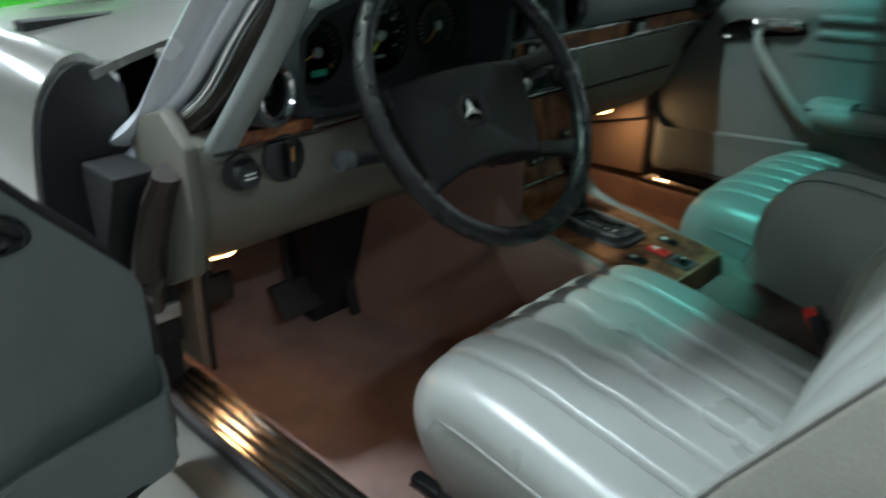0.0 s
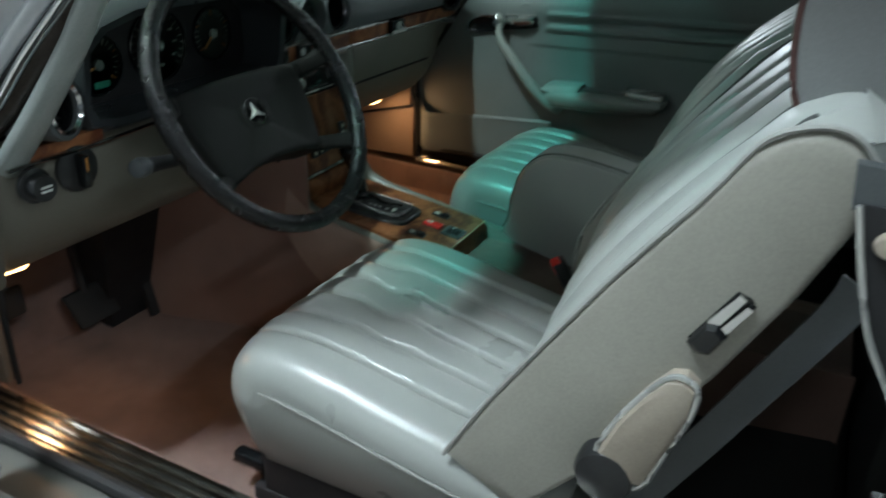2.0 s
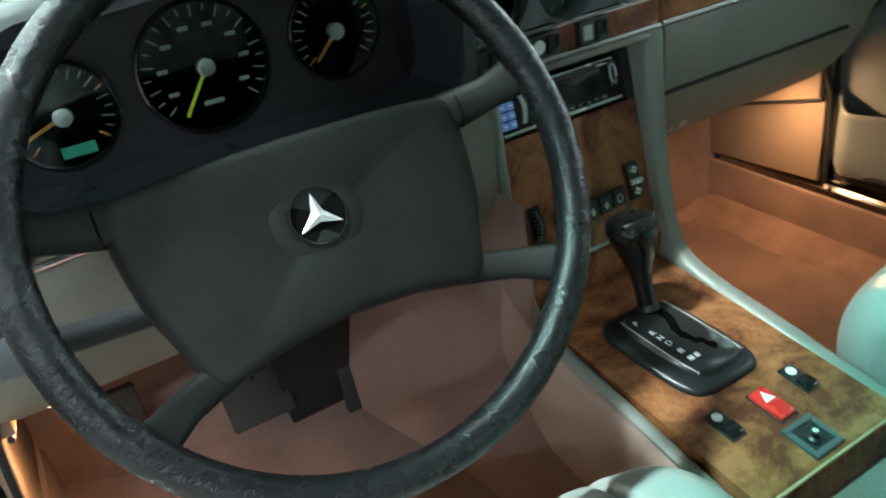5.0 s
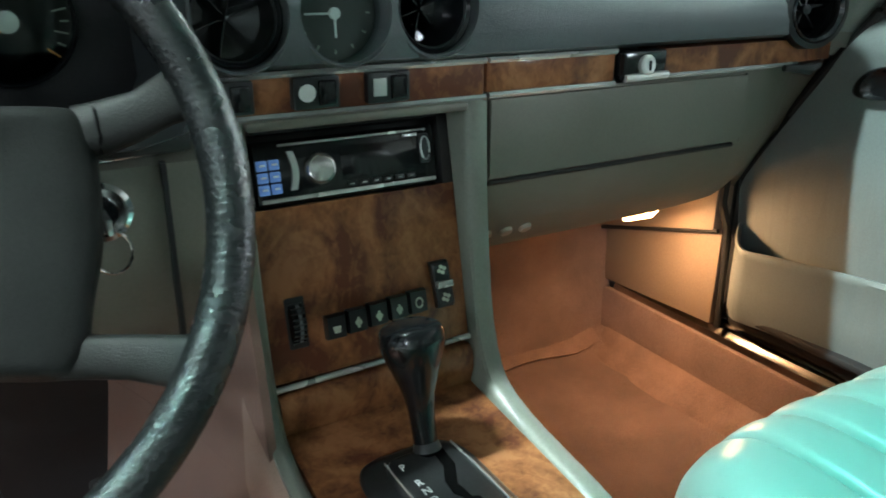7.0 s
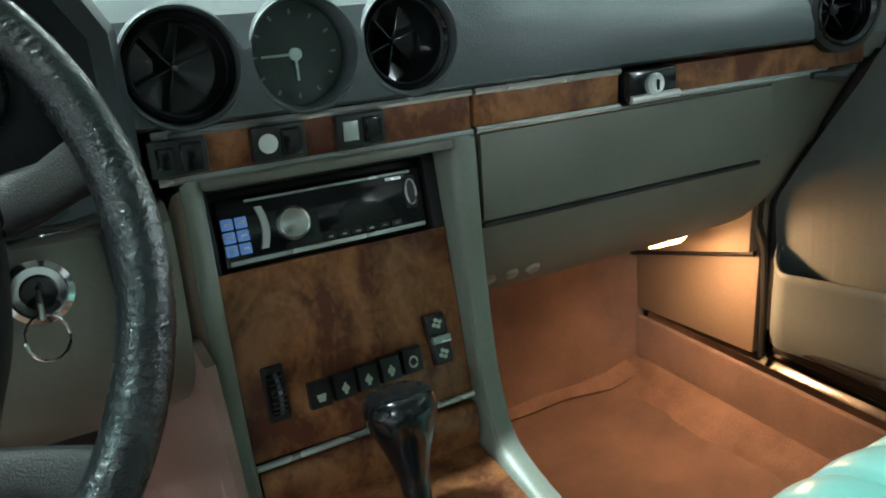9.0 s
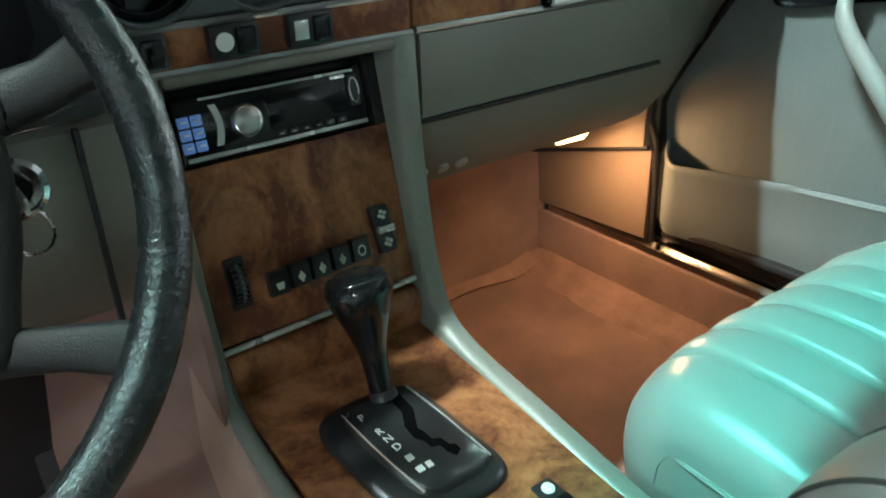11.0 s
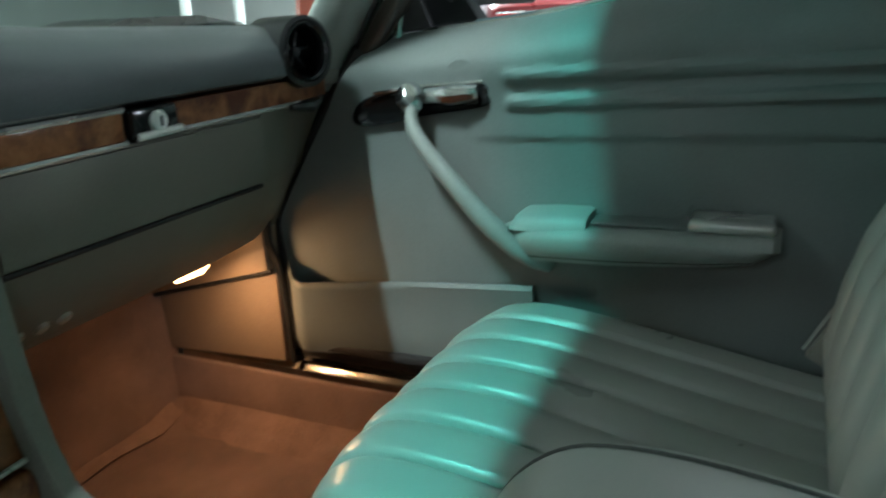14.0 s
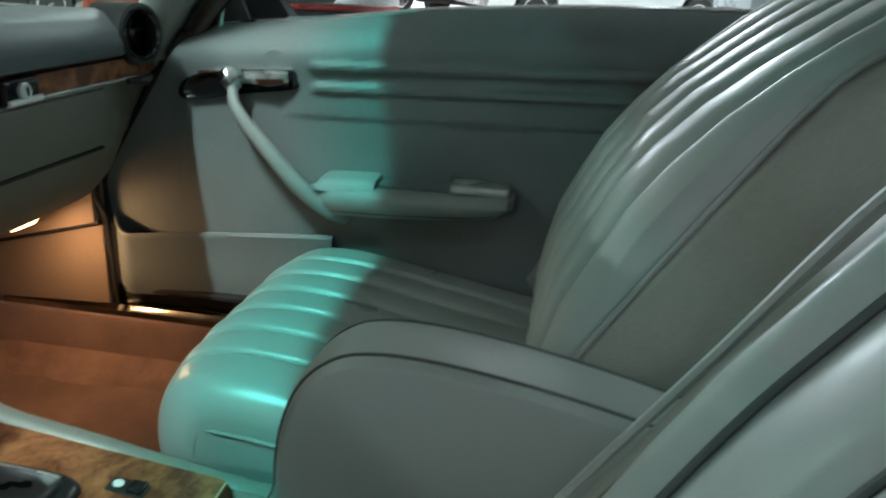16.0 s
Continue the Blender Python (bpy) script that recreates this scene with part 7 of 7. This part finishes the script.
def pickup(name, label, paint, place, hood=1.12, roof=1.78, bed=True):
    """Upright pickup of the sixties, nose towards +y."""
    t = thing(name, (0, 0, 0), label, "pickup truck", "parked vehicles")
    st = [(2.55, 0.42, 0.80, hood - 0.06, 0.95), (2.48, 0.40, 0.85, hood - 0.02, 0.98), (1.9, 0.38, 0.9, hood, 1.0), (1.1, 0.38, 0.95, hood + 0.03, 1.0), (-0.75, 0.38, 0.95, hood + 0.02, 1.0), (-0.8, 0.40, 0.95, hood + 0.02, 1.0), (-2.5, 0.42, 0.95, hood + 0.02, 0.98)]
    b = part("body", shell(1.95, st), paint, t)
    arches(b, 1.2, 0.37, (1.62, -1.55))
    cab = part("cab", bevel(loft([[(-w, y0, hood), (w, y0, hood), (w, y1, hood), (-w, y1, hood)] if k == 0 else [(-w, y0, roof), (w, y0, roof), (w, y1, roof), (-w, y1, roof)] for k, w, y0, y1 in ((0, 0.92, 1.0, -0.76), (1, 0.78, 0.62, -0.66))]), 0.07, 3), paint, t)
    part("windscreen", loft([[(-0.80, 0.985, hood + 0.08), (0.80, 0.985, hood + 0.08), (0.80, 0.955, hood + 0.08), (-0.80, 0.955, hood + 0.08)], [(-0.70, 0.735, roof - 0.10), (0.70, 0.735, roof - 0.10), (0.70, 0.70, roof - 0.10), (-0.70, 0.70, roof - 0.10)]]), WINDOW, cab)
    for sx in (-1, 1):
        part("side_window", loft([[(sx * 0.914, 0.80, hood + 0.08), (sx * 0.914, -0.55, hood + 0.08), (sx * 0.89, -0.55, hood + 0.08), (sx * 0.89, 0.80, hood + 0.08)], [(sx * 0.812, 0.56, roof - 0.12), (sx * 0.812, -0.52, roof - 0.12), (sx * 0.79, -0.52, roof - 0.12), (sx * 0.79, 0.56, roof - 0.12)]]), WINDOW, cab)
        hl = part("headlight", revolve([(0.11, 0.0), (0.10, 0.03), (0.0, 0.045)], (sx * 0.72, 2.56, 0.82), (0, 1, 0), 20), CHROME, t, "round chrome headlight")
        part("lens", revolve([(0.085, 0.035), (0.05, 0.052), (0.0, 0.058)], (sx * 0.72, 2.56, 0.82), (0, 1, 0), 20), SILVER_TRIM, hl)
        part("turn_lamp", box(sx * 0.50 - 0.05, sx * 0.50 + 0.05, 2.555, 2.60, 0.80, 0.85, 0.01), material("amber_lamp", (0.7, 0.22, 0.05), 0.3), t)
        part("mirror", box(sx * 1.08 - 0.08, sx * 1.08 + 0.08, 0.78, 0.83, hood + 0.10, hood + 0.32, 0.02), BLACK, t, "black door mirror")
        part("mirror_arm", tube([(sx * 0.92, 0.80, hood + 0.12), (sx * 1.05, 0.80, hood + 0.16)], 0.012, 6), BLACK, t)
        for y in (1.62, -1.55):
            wheel_part(t, sx * 0.84, y, 0.37, sx, ALLOY)
        part("side_trim", box(sx * 0.975 - 0.008, sx * 0.975 + 0.008, -2.4, 1.15, 0.70, 0.73, 0.004), CHROME, t)
    gr = part("grille", box(-0.86, 0.86, 2.52, 2.57, 0.66, 0.97, 0.03), CHROME, t, "chrome grille with dark slots")
    for i in range(4):
        part("grille_slot", box(-0.60, 0.60, 2.568, 2.58, 0.695 + 0.066 * i, 0.725 + 0.066 * i, 0.004), BLACK, gr)
    part("bumper", bevel(loft([[(x, 2.60 + dy - 0.10 * (abs(x) / 0.98) ** 4, z) for dy, z in ((0, 0.42), (0.09, 0.45), (0.09, 0.57), (0, 0.60))] for x in (-0.98, -0.9, -0.5, 0, 0.5, 0.9, 0.98)]), 0.01), paint if name == "red_pickup" else SILVER_TRIM, t, "wide front bumper")
    part("bonnet_lip", box(-0.85, 0.85, 2.50, 2.56, hood - 0.10, hood - 0.06, 0.01), CHROME, t)
    part("chassis", box(-0.80, 0.80, -2.4, 2.4, 0.30, 0.42, 0.02), BLACK_MATTE, t)
    t.matrix_world = place
    return t


def saloon(name, label, paint, place, length=4.9, hood=0.90, roof=1.36, width=1.86, trim=True, category="car"):
    """Long low car with its nose towards +y."""
    t = thing(name, (0, 0, 0), label, category, "parked vehicles")
    L = length / 2
    st = [(L, 0.42, 0.62, hood - 0.20, 0.86), (L - 0.10, 0.34, 0.64, hood - 0.10, 0.94), (L - 0.8, 0.26, 0.66, hood - 0.02, 1.0), (0.75, 0.24, 0.68, hood, 1.0), (-0.9, 0.24, 0.68, hood + 0.02, 1.0), (-L + 0.5, 0.26, 0.68, hood + 0.03, 0.99), (-L + 0.08, 0.34, 0.66, hood, 0.95), (-L, 0.42, 0.64, hood - 0.06, 0.92)]
    b = part("body", shell(width, st, 0.07), paint, t)
    arches(b, 1.1, 0.33, (L - 0.95, -L + 1.05))
    w0, w1 = width / 2 - 0.10, width / 2 - 0.30
    cab = part("roof", bevel(loft([[(-w0, 0.85, hood - 0.01), (w0, 0.85, hood - 0.01), (w0, -1.35, hood + 0.01), (-w0, -1.35, hood + 0.01)], [(-w1, 0.20, roof), (w1, 0.20, roof), (w1, -0.75, roof), (-w1, -0.75, roof)]]), 0.06, 3), paint, t)
    part("windscreen", loft([[(-w0 + 0.08, 0.86, hood + 0.04), (w0 - 0.08, 0.86, hood + 0.04), (w0 - 0.08, 0.82, hood + 0.04), (-w0 + 0.08, 0.82, hood + 0.04)], [(-w1 + 0.03, 0.30, roof - 0.06), (w1 - 0.03, 0.30, roof - 0.06), (w1 - 0.03, 0.26, roof - 0.06), (-w1 + 0.03, 0.26, roof - 0.06)]]), WINDOW, cab)
    part("rear_window", loft([[(-w0 + 0.10, -1.34, hood + 0.05), (w0 - 0.10, -1.34, hood + 0.05), (w0 - 0.10, -1.30, hood + 0.05), (-w0 + 0.10, -1.30, hood + 0.05)], [(-w1 + 0.03, -0.83, roof - 0.06), (w1 - 0.03, -0.83, roof - 0.06), (w1 - 0.03, -0.79, roof - 0.06), (-w1 + 0.03, -0.79, roof - 0.06)]]), WINDOW, cab)
    for sx in (-1, 1):
        part("side_window", loft([[(sx * (w0 + 0.002), 0.66, hood + 0.04), (sx * (w0 + 0.002), -1.1, hood + 0.05), (sx * (w0 - 0.03), -1.1, hood + 0.05), (sx * (w0 - 0.03), 0.66, hood + 0.04)], [(sx * (w1 + 0.045), 0.22, roof - 0.08), (sx * (w1 + 0.045), -0.78, roof - 0.08), (sx * (w1 + 0.01), -0.78, roof - 0.08), (sx * (w1 + 0.01), 0.22, roof - 0.08)]]), WINDOW, cab)
        for y in (L - 0.95, -L + 1.05):
            wheel_part(t, sx * (width / 2 - 0.13), y, 0.33, sx, CHROME if trim else ALLOY)
        part("headlight", revolve([(0.085, 0.0), (0.08, 0.03), (0.0, 0.05)], (sx * 0.62, L - 0.02, 0.62), (0, 1, 0), 18), CHROME, t)
        part("tail_lamp", box(sx * 0.55 - 0.22, sx * 0.55 + 0.22, -L - 0.012, -L + 0.02, 0.66, 0.76, 0.01), material("red_lens", (0.45, 0.02, 0.02), 0.2), t, "red tail lamp")
        part("door_line", box(sx * (width / 2 - 0.002) - 0.006, sx * (width / 2 - 0.002) + 0.006, 0.70, 0.712, 0.32, hood - 0.06, 0.0), BLACK_MATTE, t)
        part("door_handle", box(sx * (width / 2 + 0.004) - 0.012, sx * (width / 2 + 0.004) + 0.012, -0.55, -0.40, hood - 0.18, hood - 0.15, 0.005), CHROME, t)
    part("grille", box(-0.48, 0.48, L - 0.03, L + 0.015, 0.52, 0.70, 0.01), BLACK, t)
    for y, d in ((L, 1), (-L, -1)):
        part("bumper", bevel(loft([[(x, y + d * (0.04 + dy) - d * 0.16 * (abs(x) / 0.92) ** 4, z) for dy, z in ((0, 0.40), (0.07, 0.43), (0.07, 0.53), (0, 0.56))] for x in (-0.92, -0.8, -0.4, 0, 0.4, 0.8, 0.92)]), 0.01), CHROME, t, "chrome bumper")
    if trim:
        part("rear_panel", box(-0.78, 0.78, -L - 0.006, -L + 0.02, 0.63, 0.79, 0.01), SILVER_TRIM, t)
    part("plate", box(-0.16, 0.16, -L - 0.03, -L - 0.015, 0.58, 0.66, 0.004), WHITE_MARK, t, "plain white plate")
    part("chassis", box(-0.75, 0.75, -L + 0.3, L - 0.3, 0.20, 0.30, 0.02), BLACK_MATTE, t)
    t.matrix_world = place
    return t


def paint(name, c, coat=0.9, rough=0.3):
    return material(name, c, rough, 0.05, var=0.04, scale=2, fine=300, coat=coat)


WHITE_P, RED_P, MAROON_P, GREEN_P = paint("white_paint", (0.80, 0.80, 0.79)), paint("red_paint", (0.50, 0.045, 0.03)), paint("maroon_paint", (0.24, 0.018, 0.02)), paint("lime_green_paint", (0.07, 0.72, 0.035))
TAN_P, GREY_P, BLUE_P, ORANGE_P, BLACK_P = paint("tan_paint", (0.42, 0.24, 0.08)), paint("grey_paint", (0.22, 0.25, 0.25)), paint("blue_paint", (0.03, 0.06, 0.25)), paint("faded_orange_red_paint", (0.42, 0.065, 0.035), 0.5, 0.4), paint("black_paint", (0.02, 0.02, 0.022))


def nose_at(x, y, heading):
    """Pose for a vehicle at (x, y) whose nose points heading degrees left of +y."""
    return Matrix.Translation((x, y, 0)) @ Matrix.Rotation(radians(heading), 4, "Z")


pickup("white_pickup", "white sixties pickup truck with alloy wheels", WHITE_P, nose_at(15.0, -0.92, 24), 1.16, 1.92)
pickup("red_pickup", "red sixties pickup truck with matching bumper", RED_P, nose_at(17.8, 0.95, 60), 1.02, 1.62)
saloon("maroon_saloon", "dark red two-door saloon with chrome rear bumper", MAROON_P, nose_at(13.1, 3.85, -66))
pickup("tan_panel_truck", "tan brown panel truck parked by the wall", TAN_P, nose_at(18.6, 2.7, 40), 1.15, 2.05)
saloon("grey_estate_car", "grey-painted long estate car", GREY_P, nose_at(11.6, -5.2, 8), 5.2, 1.25, 1.75)
saloon("green_muscle_car", "bright lime green muscle car", GREEN_P, nose_at(1.75, 4.55, -132), 4.8, 0.90, 1.30, trim=False)
saloon("blue_car", "dark blue car parked at the far wall", BLUE_P, nose_at(19.0, 5.2, 60), 4.6)
# Next two are flattened to stay low in the camera's view.
saloon("black_roadster", "black car with chrome trim, half hidden", BLACK_P, nose_at(7.0, 6.6, -100), 4.2, 0.78, 0.93)
saloon("white_coupe", "white coupe standing behind the green car", WHITE_P, nose_at(4.4, 8.2, -120), 4.6, 0.80, 0.98)

# upright red van, scaled to 0.66 and placed to fit the camera's view
van = thing("red_van", (0, 0, 0), "faded orange-red van seen from behind, shrunk to fit the camera's view", "van", "parked vehicles")
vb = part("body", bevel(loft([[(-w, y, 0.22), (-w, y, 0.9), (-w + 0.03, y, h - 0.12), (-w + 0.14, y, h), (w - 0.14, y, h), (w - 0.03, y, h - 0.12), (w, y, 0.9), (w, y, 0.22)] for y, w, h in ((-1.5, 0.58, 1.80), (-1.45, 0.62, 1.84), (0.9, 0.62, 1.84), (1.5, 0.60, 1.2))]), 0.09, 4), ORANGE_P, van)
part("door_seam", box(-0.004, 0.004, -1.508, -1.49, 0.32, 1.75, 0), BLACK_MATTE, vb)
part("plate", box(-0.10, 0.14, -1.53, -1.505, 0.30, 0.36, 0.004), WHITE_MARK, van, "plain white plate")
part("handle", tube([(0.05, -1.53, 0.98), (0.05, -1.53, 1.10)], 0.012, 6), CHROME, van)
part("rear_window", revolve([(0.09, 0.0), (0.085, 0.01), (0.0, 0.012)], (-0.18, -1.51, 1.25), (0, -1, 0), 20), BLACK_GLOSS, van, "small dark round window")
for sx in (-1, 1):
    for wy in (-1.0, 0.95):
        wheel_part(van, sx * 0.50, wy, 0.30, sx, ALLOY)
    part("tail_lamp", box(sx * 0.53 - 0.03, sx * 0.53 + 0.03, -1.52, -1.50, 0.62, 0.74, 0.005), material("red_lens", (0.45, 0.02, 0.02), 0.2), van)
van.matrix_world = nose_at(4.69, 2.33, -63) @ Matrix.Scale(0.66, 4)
